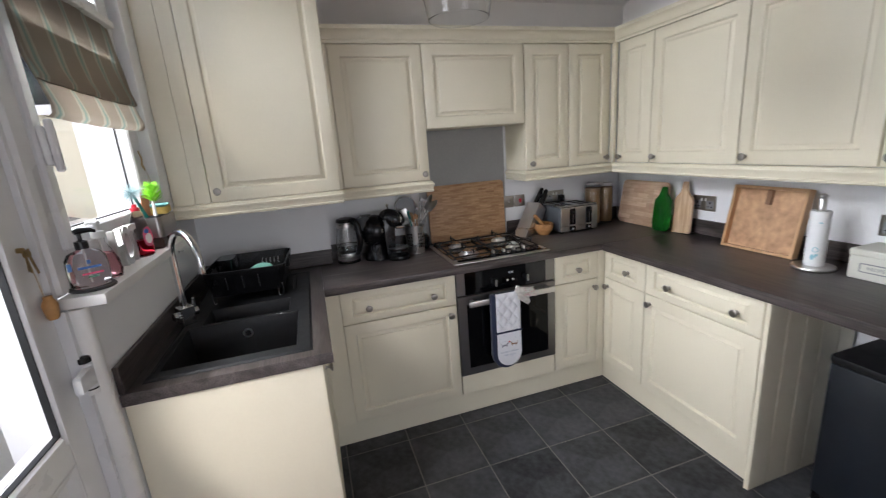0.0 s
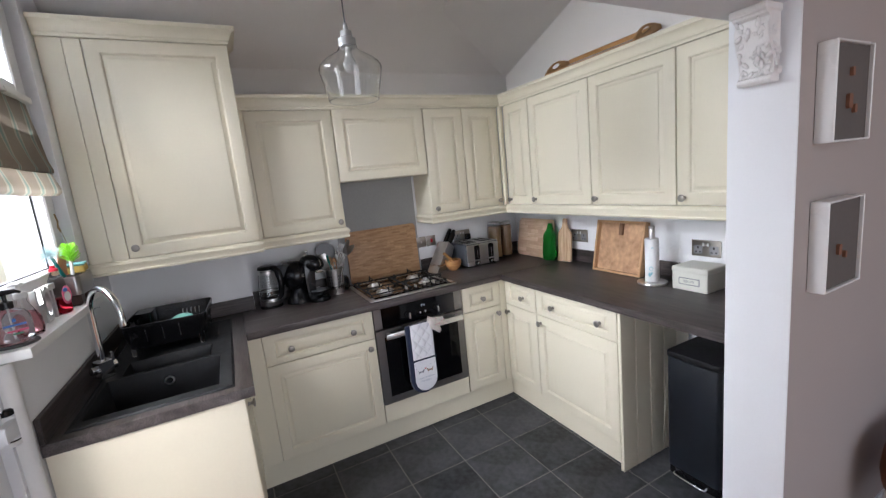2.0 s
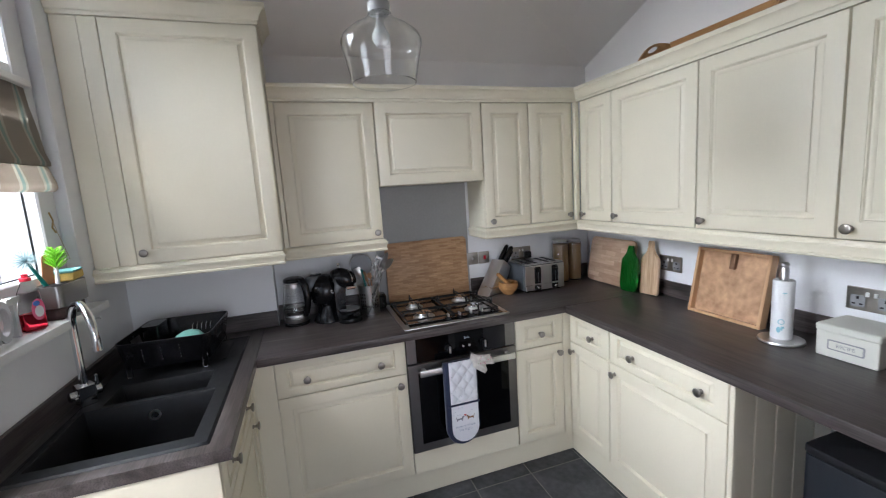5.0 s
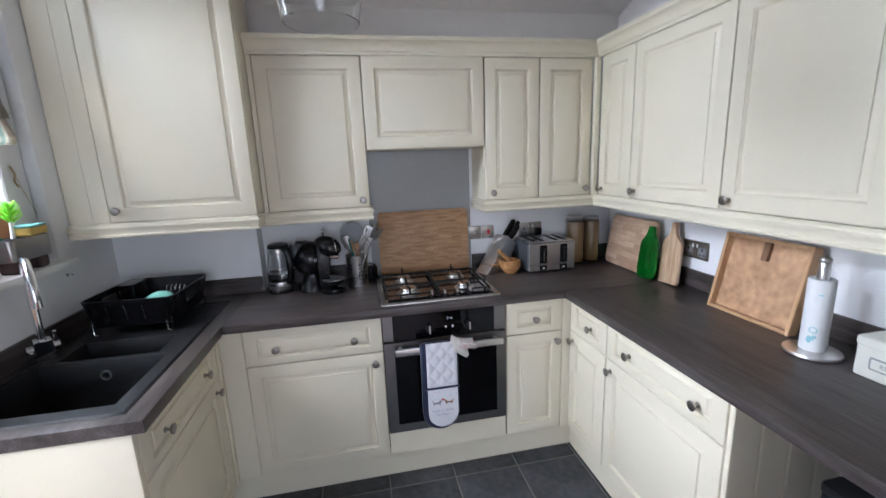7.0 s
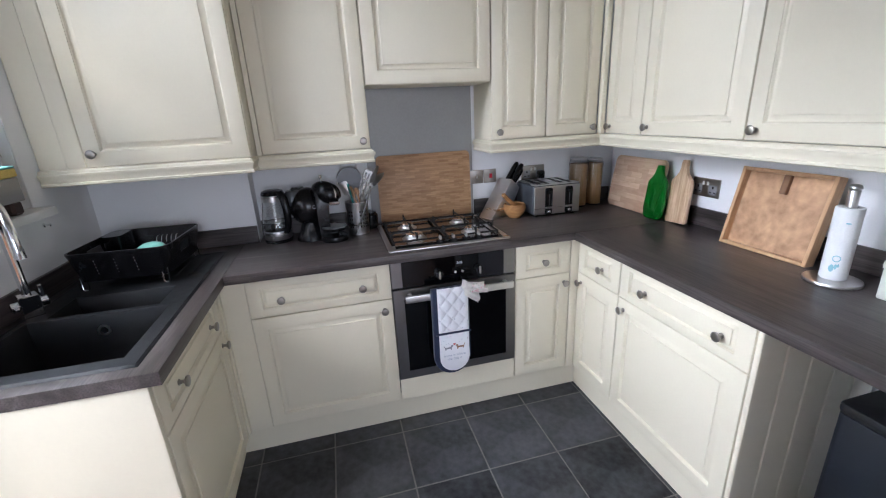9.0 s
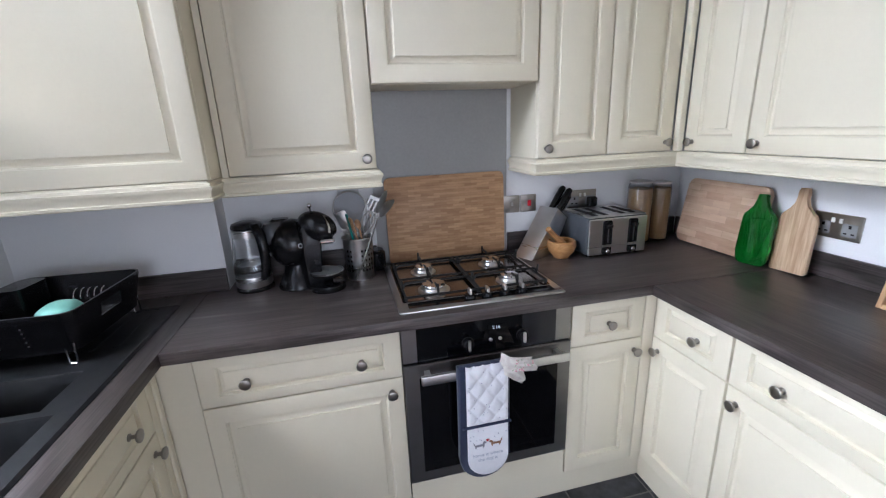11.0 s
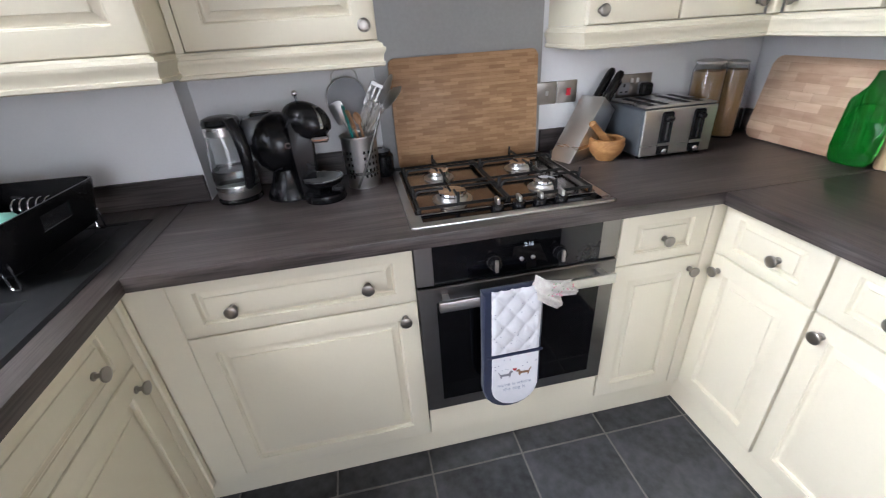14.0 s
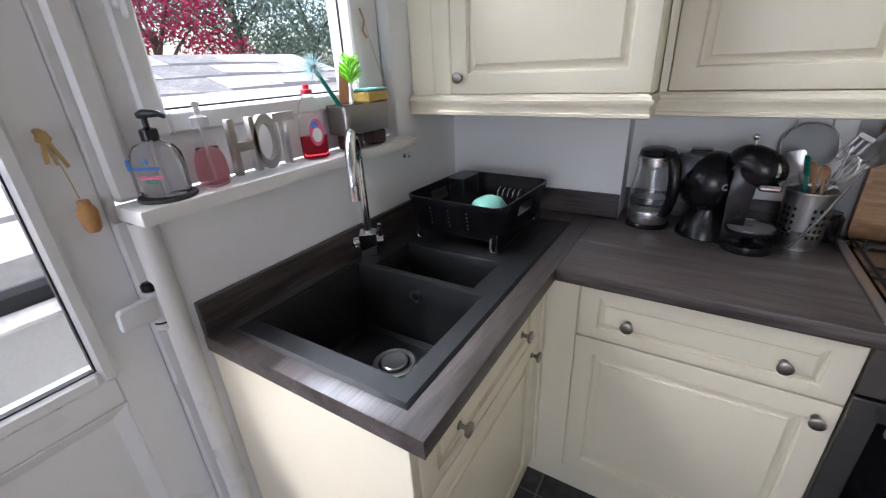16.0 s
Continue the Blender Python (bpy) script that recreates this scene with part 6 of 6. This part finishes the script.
def brush(m, head_mt, stick_mt, length, label, spread, n, hl, hr):
    o = thing("dish_brush", m, label, "brush", "brushes in the caddy")
    part("handle", tube(bmesh.new(), [(0, 0, 0), (0, 0, length * 0.5), (0, 0, length)], [0.007, 0.0055, 0.005], 10), stick_mt, o)
    bm = bmesh.new()
    rr = random.Random(n)
    for i in range(n):
        a, t = i * 2.39996, (i + 0.5) / n
        if spread:
            th = math.acos(1 - 1.75 * t)
            d2 = Vector((math.sin(th) * math.cos(a), math.sin(th) * math.sin(a), math.cos(th)))
            p = Vector((0, 0, length + 0.004))
            tube(bm, [p, p + d2 * hr * rr.uniform(0.85, 1.05)], [0.0009, 0.0006], 4)
        else:
            z = length - 0.01 + hl * t
            d2 = Vector((math.cos(a), math.sin(a), 0.75)).normalized()
            p = Vector((0, 0, z))
            tube(bm, [p, p + d2 * hr * (1.0 - 0.45 * t ** 3) * rr.uniform(0.9, 1.0)], [0.0022, 0.0015], 5)
    part("bristles", bm, head_mt, o)
    return o


brush(pose(-0.548, -0.148, CZ - 0.003, -2, 3, 0), LIME, WHITE_PL, 0.062, "bright green bottle brush on a white stick", False, 60, 0.066, 0.042)
brush(pose(-0.566, -0.176, CZ - 0.003, 34, -4, 0), mat("pale_bristle", (0.35, 0.50, 0.52), 0.5, vary=0.1), TEAL2, 0.115, "teal dish brush with a ball of pale bristles", True, 110, 0.0, 0.038)
brush(pose(-0.575, -0.112, CZ - 0.003, 6, -6, 0), WHITE_PL, mat("orange_plastic", (0.50, 0.16, 0.05), 0.4), 0.085, "orange-handled washing-up brush in the caddy", True, 60, 0.0, 0.026)
solid("scraper", plate(bmesh.new(), rounded(-0.020, 0.020, 0, 0.105, 0.015, 4), 0.003, pose(0, 0, 0, 90), bev=0.001), mat("terracotta_plastic", (0.46, 0.20, 0.10), 0.5), "orange-brown pan scraper standing in the caddy", "scraper", pose(-0.580, -0.140, CZ - 0.003, 0, 8, 70))
words("2:16", 0.016, 0.0002, CLK, cp, pose(0.315, -0.0115, 0.832, 90))

# ---- blind, hooks and hanging things ----
def striped(name):
    """Woven blind cloth: taupe ground with cream and teal upright stripes."""
    m, n, l, b = nodes_of(name)
    tc, sep = n.new("ShaderNodeTexCoord"), n.new("ShaderNodeSeparateXYZ")
    l.new(tc.outputs["Object"], sep.inputs[0])
    mul, fr = n.new("ShaderNodeMath"), n.new("ShaderNodeMath")
    mul.operation, fr.operation = "MULTIPLY_ADD", "FRACT"
    mul.inputs[1].default_value, mul.inputs[2].default_value = 1 / 0.135, 10.15
    l.new(sep.outputs[1], mul.inputs[0])
    l.new(mul.outputs[0], fr.inputs[0])
    ramp = n.new("ShaderNodeValToRGB")
    ramp.color_ramp.interpolation = "CONSTANT"
    cols = [(0.0, (0.37, 0.325, 0.275)), (0.46, (0.50, 0.48, 0.42)), (0.55, (0.30, 0.39, 0.36)), (0.66, (0.50, 0.48, 0.42)), (0.74, (0.37, 0.325, 0.275))]
    while len(ramp.color_ramp.elements) < len(cols):
        ramp.color_ramp.elements.new(0.5)
    for e, (p, c) in zip(ramp.color_ramp.elements, cols):
        e.position, e.color = p, (*c, 1)
    l.new(fr.outputs[0], ramp.inputs[0])
    no = n.new("ShaderNodeTexNoise")
    no.inputs["Scale"].default_value = 500
    bp = n.new("ShaderNodeBump")
    bp.inputs["Strength"].default_value, bp.inputs["Distance"].default_value = 0.4, 0.001
    l.new(no.outputs["Fac"], bp.inputs["Height"])
    l.new(bp.outputs[0], b.inputs["Normal"])
    l.new(ramp.outputs[0], b.inputs["Base Color"])
    b.inputs["Roughness"].default_value = 0.95
    b.inputs["Subsurface Weight"].default_value = 0.0
    return m


CLOTH = striped("striped_blind_cloth")
bl = thing("roman_blind", pose(-0.594, 0, 0), "taupe roman blind with teal and cream stripes, half raised", "roman blind")


def drape(name, prof, y0, y1, lab=""):
    bm = bmesh.new()
    n = 24
    rows2 = [[bm.verts.new((x + 0.003 * math.sin(i * 1.1 + z * 30), y0 + (y1 - y0) * i / n, z + 0.006 * math.sin(math.pi * i / n) * (-1 if z < 1.9 else 0))) for i in range(n + 1)] for x, z in prof]
    for a, b in zip(rows2, rows2[1:]):
        for i in range(n):
            bm.faces.new((a[i], a[i + 1], b[i + 1], b[i]))
    bmesh.ops.solidify(bm, geom=bm.faces[:], thickness=0.002)
    return part(name, bm, CLOTH, bl, lab, smooth=60)


drape("upper_fold", [(0.0, 2.02), (0.004, 1.96), (0.012, 1.88), (0.026, 1.80), (0.036, 1.765), (0.034, 1.752), (0.022, 1.752)], -0.652, -0.018)
drape("lower_fold", [(0.006, 1.90), (0.014, 1.80), (0.028, 1.74), (0.040, 1.69), (0.040, 1.672), (0.030, 1.662), (0.018, 1.668)], -0.648, -0.022)
part("headrail", B(-0.004, 0.020, -0.652, -0.018, 2.0205, 2.045, bev=0.003), WHITE_GLOSS, bl)

kr = thing("key_bunch", pose(-0.6245, -0.800, 1.345), "bunch of small brass keys with a cork float on the door", "keys")
bm = lathe(bmesh.new(), [(0.006, 0), (0.006, 0.012), (0, 0.013)], 10, pose(0, 0, 0.02, 0, 90))
part("hook", bm, BRASS, kr)
for i, (a, ln) in enumerate(((8, 0.055), (-7, 0.050), (17, 0.062))):
    part("key", plate(bmesh.new(), [(-0.007, 0), (0.007, 0), (0.008, -0.014), (0.003, -0.018), (0.003, -ln), (-0.003, -ln), (-0.003, -0.018), (-0.008, -0.014)], 0.002, pose(0.010 + 0.003 * i, 0, 0.02, 90, 0, 90) @ pose(0, 0, 0, 0, 0, a)), BRASS, kr)
fl = part("string", tube(bmesh.new(), [(0.012, 0.0, 0.02), (0.012, 0.012, -0.05), (0.012, 0.016, -0.095)], 0.0012, 6), STRING, kr)
part("cork_float", lathe(bmesh.new(), [(0.009, -0.155), (0.013, -0.148), (0.016, -0.118), (0.013, -0.110), (0.010, -0.106), (0.009, -0.097), (0, -0.096)], 16, pose(0.018, 0.017, 0)), mat("turned_cork", (0.42, 0.22, 0.08), 0.55, vary=0.2, scale=50), fl)
pg = thing("hanging_peg", pose(-0.584, -0.012, 1.53), "small metal twist peg hung on string by the window", "ornament")
part("string", tube(bmesh.new(), [(-0.012, 0, 0.05), (-0.008, 0.02, -0.02), (0.0, 0.05, -0.12)], 0.0010, 6), STRING, pg)
part("peg", tube(bmesh.new(), [(-0.01, -0.008, 0.06), (-0.008, 0.004, 0.03), (-0.01, -0.004, 0.005), (-0.006, 0.006, -0.015)], 0.003, 6), BRASS, pg)
hk = solid("wall_hook", lathe(bmesh.new(), [(0.008, 0), (0.008, 0.003), (0.003, 0.005), (0.003, 0.02), (0.006, 0.022), (0, 0.024)], 12, pose(XL, 0.105, 1.155, 0, 90)), CHROME, "small chrome wall hook under the sill", "hook")

# ---- pendant lamp ----
pn = thing("pendant_lamp", pose(0.556, -0.565, 0), "clear glass bell pendant lamp with grey cap, unlit", "pendant lamp")
part("flex", tube(bmesh.new(), [(0, 0, 2.205), (0, 0, SL(-0.565) + 0.004)], 0.0028, 8), mat("grey_flex", (0.10, 0.10, 0.10), 0.6), pn)
part("cap", lathe(bmesh.new(), [(0.030, 2.118), (0.034, 2.122), (0.034, 2.150), (0.024, 2.156), (0.022, 2.178), (0.010, 2.184), (0.008, 2.206), (0, 2.207)], 28), mat("grey_enamel", (0.36, 0.36, 0.35), 0.35, vary=0.03, bump=0.01), pn)
out = [(0.100, 1.918), (0.104, 1.945), (0.113, 1.985), (0.123, 2.025), (0.1245, 2.038), (0.118, 2.055), (0.090, 2.078), (0.055, 2.098), (0.040, 2.110), (0.036, 2.121)]
part("shade", lathe(bmesh.new(), out + [(r - 0.0025, z - 0.001) for r, z in out[::-1]] + [out[0]], 40, cap=False), GLASS, pn, "clear blown glass shade")
part("bulb", lathe(bmesh.new(), [(0, 2.022), (0.016, 2.027), (0.026, 2.045), (0.026, 2.062), (0.014, 2.088), (0.012, 2.105), (0.012, 2.117)], 24), mat("opal_bulb", (0.80, 0.79, 0.76), 0.35, vary=0.01, bump=0), pn, "white opal bulb")

# ---- tray on top of the wall cabinets ----
tt = thing("serving_tray", pose(1.950, -0.150, 2.126, 0, -25, 0), "long wooden serving tray with cut handles on top of the cabinets", "serving tray")
part("base", B(0.0, 0.225, -0.62, -0.01, 0.0, 0.006), mat("whitewashed_board", (0.50, 0.46, 0.42), 0.6, vary=0.1), tt)
for y in (0.0, -0.64):
    bm = bmesh.new()
    n = 16
    outer = [(0.232 * i / n - 0.004, 0.022 + 0.040 * math.sin(math.pi * i / n)) for i in range(n + 1)]
    inner = [(0.112 + 0.040 * math.cos(radians(180 - 180 * i / n)), 0.040 + 0.011 * math.sin(radians(180 - 180 * i / n))) for i in range(n + 1)]
    lowi = [(0.112 + 0.040 * math.cos(radians(180 + 180 * i / n)), 0.040 + 0.011 * math.sin(radians(180 + 180 * i / n))) for i in range(n + 1)]
    lowo = [(0.232 * i / n - 0.004, 0.0) for i in range(n + 1)]
    V = lambda q, yy: bm.verts.new((q[0], yy, q[1]))
    for A, Bq in ((outer, inner), (lowi, lowo)):
        fa, fb = [V(q, y) for q in A], [V(q, y) for q in Bq]
        ba, bb = [V(q, y + 0.014) for q in A], [V(q, y + 0.014) for q in Bq]
        for i in range(n):
            for quad in ((fa[i], fa[i + 1], fb[i + 1], fb[i]), (ba[i], bb[i], bb[i + 1], ba[i + 1]), (fa[i], ba[i], ba[i + 1], fa[i + 1]), (fb[i], fb[i + 1], bb[i + 1], bb[i])):
                bm.faces.new(quad)
    for s, e in ((0, 0), (n, n)):
        a = [outer[s], inner[s], lowi[s], lowo[s]]
        bm.faces.new([V((a[0][0], a[0][1]), y), V(a[3], y), V(a[3], y + 0.014), V(a[0], y + 0.014)])
        bm.faces.new([V(a[0], y), V(a[1], y), V(a[3], y)])
    part("end_handle", bm, OAK, tt)
part("rail", B(-0.006, 0.006, -0.626, 0.0, 0.0005, 0.030, bev=0.003), OAK, tt)
part("rail", B(0.219, 0.231, -0.626, 0.0, 0.0005, 0.030, bev=0.003), OAK, tt)

# ---- corbel and pictures on the dividing wall ----
cb = thing("corbel", pose(1.435, -1.590, -0.012) @ Matrix.Diagonal((0.92, 0.74, 1, 1)), "white plaster scroll corbel with acanthus leaves", "corbel")
prof = [(0, 1.757), (-0.045, 1.757), (-0.052, 1.764), (-0.050, 1.772), (-0.034, 1.780), (-0.030, 1.795), (-0.036, 1.815), (-0.052, 1.845), (-0.066, 1.875), (-0.070, 1.900), (-0.062, 1.920), (-0.060, 1.925), (-0.078, 1.930), (-0.084, 1.940), (-0.084, 1.956), (0, 1.956)]
part("block", plate(bmesh.new(), prof, 0.115, pose(0, 0.0575, 0, 90), bev=0.002), PLASTER, cb)
part("cap", B(-0.092, 0, -0.064, 0.064, 1.936, 1.9565, bev=0.004), PLASTER, cb)
rr = random.Random(7)
bm = bmesh.new()
for i in range(44):
    z = rr.uniform(1.775, 1.925)
    xo = -0.034 - 0.036 * max(0, min(1, (z - 1.79) / 0.10))
    bmesh.ops.create_icosphere(bm, subdivisions=1, radius=rr.uniform(0.006, 0.013), matrix=Matrix.LocRotScale((xo + rr.uniform(-0.004, 0.006), rr.uniform(-0.052, 0.052), z), Euler((rr.uniform(-1, 1), rr.uniform(-1, 1), rr.uniform(-1, 1))), (0.7, 0.8, 1.6)))
tagged(part("leaf_carving", bm, PLASTER, cb, smooth=80), kind="stuff")
bm = bmesh.new()
for i in range(22):
    z = rr.uniform(1.775, 1.925)
    xo = -0.030 * max(0.3, min(1, (z - 1.76) / 0.12))
    bmesh.ops.create_icosphere(bm, subdivisions=1, radius=rr.uniform(0.005, 0.010), matrix=Matrix.LocRotScale((xo + rr.uniform(-0.015, 0.012), -0.0585, z), Euler((rr.uniform(-1, 1), 0, rr.uniform(-1, 1))), (1.2, 0.45, 1.4)))
tagged(part("side_carving", bm, PLASTER, cb, smooth=80), kind="stuff")


def picture(z0, label, marks):
    p = thing("picture_frame", pose(1.520, Y0, z0), label, "picture frame", "pictures")
    w, h, d = 0.235, 0.270, 0.046
    for a in ((0, 0.006, 0, h), (w - 0.006, w, 0, h), (0.006, w - 0.006, 0, 0.006), (0.006, w - 0.006, h - 0.006, h)):
        part("moulding", B(a[0], a[1], -d, -0.001, a[2], a[3], bev=0.002), WHITE_GLOSS, p)
    # mount colour is darkened to stand for the shade in the deep frame
    part("mount", B(0.0055, w - 0.0055, -0.036, -0.030, 0.0055, h - 0.0055), mat("shaded_mount", (0.12, 0.105, 0.095), 0.8), p)
    for x, z, s in marks:
        part("collage_shape", plate(bmesh.new(), rounded(x - s * 0.6, x + s * 0.6, z - s, z + s, s * 0.4, 3), 0.008, pose(0, -0.0365, 0, 90)), BROWN_INK, p, "small brown shape")


picture(1.563, "white box frame with a small brown collage", ((0.11, 0.19, 0.012), (0.10, 0.11, 0.02), (0.135, 0.09, 0.012)))
picture(1.130, "white box frame with a small dark collage", ((0.09, 0.12, 0.016), (0.13, 0.10, 0.01)))

# ---- stool at the foot of the dividing wall ----
st = thing("wire_stool", pose(2.085, -1.955, 0), "brown leather seat on white wire rods", "stool")
part("seat", lathe(bmesh.new(), [(0.20, 0.29), (0.225, 0.31), (0.232, 0.36), (0.224, 0.44), (0.19, 0.50), (0, 0.53)], 36), LEATHER, st, "domed brown leather seat")
part("floor_ring", tube(bmesh.new(), arc((0, 0), 0.235, 0, 350, 35, lambda u, v: (u, v, 0.008)), 0.006, 8, closed=True), WHITE_GLOSS, st)
for i in range(28):
    a = 2 * math.pi * i / 28
    part("rod", tube(bmesh.new(), [(0.205 * math.cos(a), 0.205 * math.sin(a), 0.30), (0.235 * math.cos(a + 0.12), 0.235 * math.sin(a + 0.12), 0.010)], 0.0055, 6), WHITE_GLOSS, st)

# ---- outside: yard, low slate-roofed outbuilding, rendered house, trees ----
GROUND = mat("paving", (0.28, 0.26, 0.24), 0.9, vary=0.2, scale=1.5, fine=30, bump=0.2)
RENDER_W = mat("cream_render", (0.72, 0.66, 0.50), 0.9, vary=0.08, scale=1.5, fine=80, bump=0.3)
RENDER_WHITE = mat("white_render", (0.74, 0.73, 0.68), 0.9, vary=0.10, scale=2, fine=80, bump=0.3)
SLATE = mat("roof_slate", (0.40, 0.38, 0.35), 0.75, vary=0.22, scale=3, fine=30, bump=0.3, vary2=(0.62, 0.58, 0.53), pieces=0.35)
setting("ground", B(-60, 60, -60, 60, -0.35, -0.15), GROUND, "paved yard and ground beyond")
ob = thing("outbuilding", pose(-1.25, -2.2, 0), "low white-rendered outbuilding with a worn slate roof", "outbuilding")
LEN, RISE, RUN = 4.6, 0.62, 2.4
part("wall", B(-RUN, 0.0, 0, LEN, -0.15, 0.92), RENDER_WHITE, ob)
slope = math.degrees(math.atan2(RISE, RUN))
rf = part("roof", plate(bmesh.new(), [(-0.10, -0.06), (RUN + 0.1, -0.06), (RUN + 0.1, LEN + 0.06), (-0.10, LEN + 0.06)], 0.03, pose(0, 0, 0.93) @ Matrix.Diagonal((-1, 1, 1, 1)) @ pose(0, 0, 0, 0, -slope, 0)), GROUT, ob)
gut = part("gutter", tube(bmesh.new(), [(0.10, -0.06, 0.92), (0.10, LEN + 0.06, 0.92)], 0.045, 10), BLACK_MATT, ob, "dark gutter full of moss")
rr = random.Random(11)
SM = {}
L = math.hypot(RISE, RUN)
n_course, w_s = 7, 0.52
for ci in range(n_course):
    off = (ci % 2) * w_s / 2
    y = -off
    while y < LEN:
        y0, y1 = max(y, -0.02), min(y + w_s, LEN + 0.02)
        key = round(y1 - y0, 2)
        if y1 - y0 > 0.06:
            if key not in SM:
                q = part("slate", B(-0.25, 0.25, -key / 2 + 0.004, key / 2 - 0.004, 0, 0.009), SLATE, ob, smooth=0)
                SM[key] = q.data
            else:
                q = new("slate", SM[key])
                q.parent = ob
            dist = -0.06 + ci * 0.38
            q.matrix_basis = Matrix.Translation((-dist * math.cos(radians(slope)) - 0.1, (y0 + y1) / 2, 0.975 + dist * math.sin(radians(slope)) + rr.uniform(0, 0.006))) @ pose(0, 0, 0, 0, slope + 2.2 + rr.uniform(-0.8, 0.8), rr.uniform(-1.2, 1.2))
        y += w_s
hs = thing("neighbour_house", pose(-2.75, 2.6, 0), "cream-rendered gable of the house next door", "house")
part("wall", B(0, 2.1, 0, 4, -0.15, 4.6), RENDER_W, hs)
part("roof", plate(bmesh.new(), [(-0.2, 4.6), (2.3, 4.6), (2.3, 4.75), (1.05, 5.9), (-0.2, 4.75)], 4.3, pose(0, 4.2, 0, 90)), SLATE, hs)
part("downpipe", tube(bmesh.new(), [(0.12, -0.05, -0.15), (0.12, -0.05, 4.5)], 0.035, 10), WHITE_GLOSS, hs)
w1 = part("window", B(0.55, 1.15, -0.012, 0.02, 2.1, 3.1), BLACK_GLASS, hs)
part("window_surround", B(0.48, 1.22, -0.03, -0.0125, 2.02, 2.10), WHITE_GLOSS, w1)
gw = setting("garden_wall", B(-13, -12.7, -8, 22, -0.15, 1.6), RENDER_WHITE, "far white garden wall")


def tree(x, y, h, crown_r, colour, label, seed, n=6500):
    rr = random.Random(seed)
    o = thing("tree", pose(x, y, -0.15), label, "tree")
    bark = mat("bark", (0.10, 0.07, 0.05), 0.9, vary=0.3, scale=20, bump=0.5)
    bm = tube(bmesh.new(), [(0, 0, 0), (0.05, 0.02, h * 0.25), (0.0, 0.08, h * 0.55)], [0.16, 0.12, 0.06], 9)
    tips = []
    for i in range(11):
        a, z = i * 2.4, h * (0.12 + 0.045 * i)
        tip = (crown_r * 0.75 * math.cos(a) * rr.uniform(0.6, 1), crown_r * 0.75 * math.sin(a) * rr.uniform(0.6, 1), z + crown_r * rr.uniform(0.2, 0.7))
        tips.append(tip)
        tube(bm, [(0.02, 0.03, z * 0.9), (tip[0] * 0.5, tip[1] * 0.5, (z + tip[2]) / 2), tip], [0.05, 0.03, 0.012], 6)
    part("trunk", bm, bark, o)
    verts, faces = [], []
    for i in range(n):
        t = tips[rr.randrange(len(tips))]
        d2 = Vector((rr.gauss(0, 1), rr.gauss(0, 1), rr.gauss(0, 1))).normalized() * crown_r * 0.42 * rr.random() ** 0.4
        c = Vector(t) + Vector((d2.x, d2.y, d2.z * 0.8))
        e = Euler((rr.uniform(-1.2, 1.2), rr.uniform(-1.2, 1.2), rr.uniform(0, 6.3))).to_matrix()
        s = rr.uniform(0.035, 0.075)
        k0 = len(verts)
        for q in ((-s, 0, 0), (0, -s * 0.45, 0.01), (s, 0, 0), (0, s * 0.45, 0.01)):
            verts.append(c + e @ Vector(q))
        faces.append((k0, k0 + 1, k0 + 2, k0 + 3))
    me = bpy.data.meshes.new("crown")
    me.from_pydata([tuple(v) for v in verts], [], faces)
    me.materials.append(mat("leaves", colour, 0.6, vary=0.5, scale=2, bump=0.0))
    cr = new("crown", me)
    cr.parent = o
    return o


tree(-8.6, 3.4, 4.3, 1.7, (0.42, 0.025, 0.08), "red-leaved maple beyond the low roof", 3)
tree(-10.4, 6.4, 6.0, 2.6, (0.15, 0.21, 0.14), "leafy green tree beyond the low roof", 5, 10000)
tree(-11.0, 9.5, 5.2, 2.2, (0.15, 0.21, 0.14), "leafy green tree beyond the low roof", 8, 8000)

# ---- wooden block floor of the next room ----
BLK = wood("parquet_block", (0.17, 0.058, 0.02), (0.44, 0.19, 0.07), "x", 0.35, 20, pieces=0.3, contrast=0.6)
bw, blen = 0.075, 0.30
me0 = part("parquet_block", B(-blen / 2 + 0.0006, blen / 2 - 0.0006, -bw / 2 + 0.0006, bw / 2 - 0.0006, -0.0035, 0.0, bev=0.0008), BLK, floor2, smooth=0)
first, count = True, 0
for i in range(-26, 60):
    for j in range(-40, 30):
        for kind in (0, 1):
            # herringbone: pairs of blocks at right angles, turned 45 degrees
            u = i * bw + j * blen + (blen / 2 if kind == 0 else bw / 2)
            v = i * bw - j * 0 + (bw / 2 if kind == 0 else blen / 2 + bw)
            if kind == 1:
                u = i * bw + j * blen + bw / 2
            a = radians(45)
            x, y = 1.6 + u * math.cos(a) - v * math.sin(a), -2.6 + u * math.sin(a) + v * math.cos(a)
            if not (-0.4 < x < 4.8 and -5.1 < y < Y0 - 0.12):
                continue
            near = 1.4 < x < 3.0 and y > -2.45
            m = pose(x, y, 0.0, 0, 0, 45 + 90 * kind)
            if near and count < 290:
                if first:
                    q, first = me0, False
                else:
                    q = new("parquet_block", me0.data)
                    q.parent = floor2
                q.matrix_basis = m
                count += 1
setting("floor_dining_boards", B(-0.57, 4.99, -5.29, Y0 - 0.002, -0.0039, -0.0020), BLK, "warm brown wooden floor of the next room")
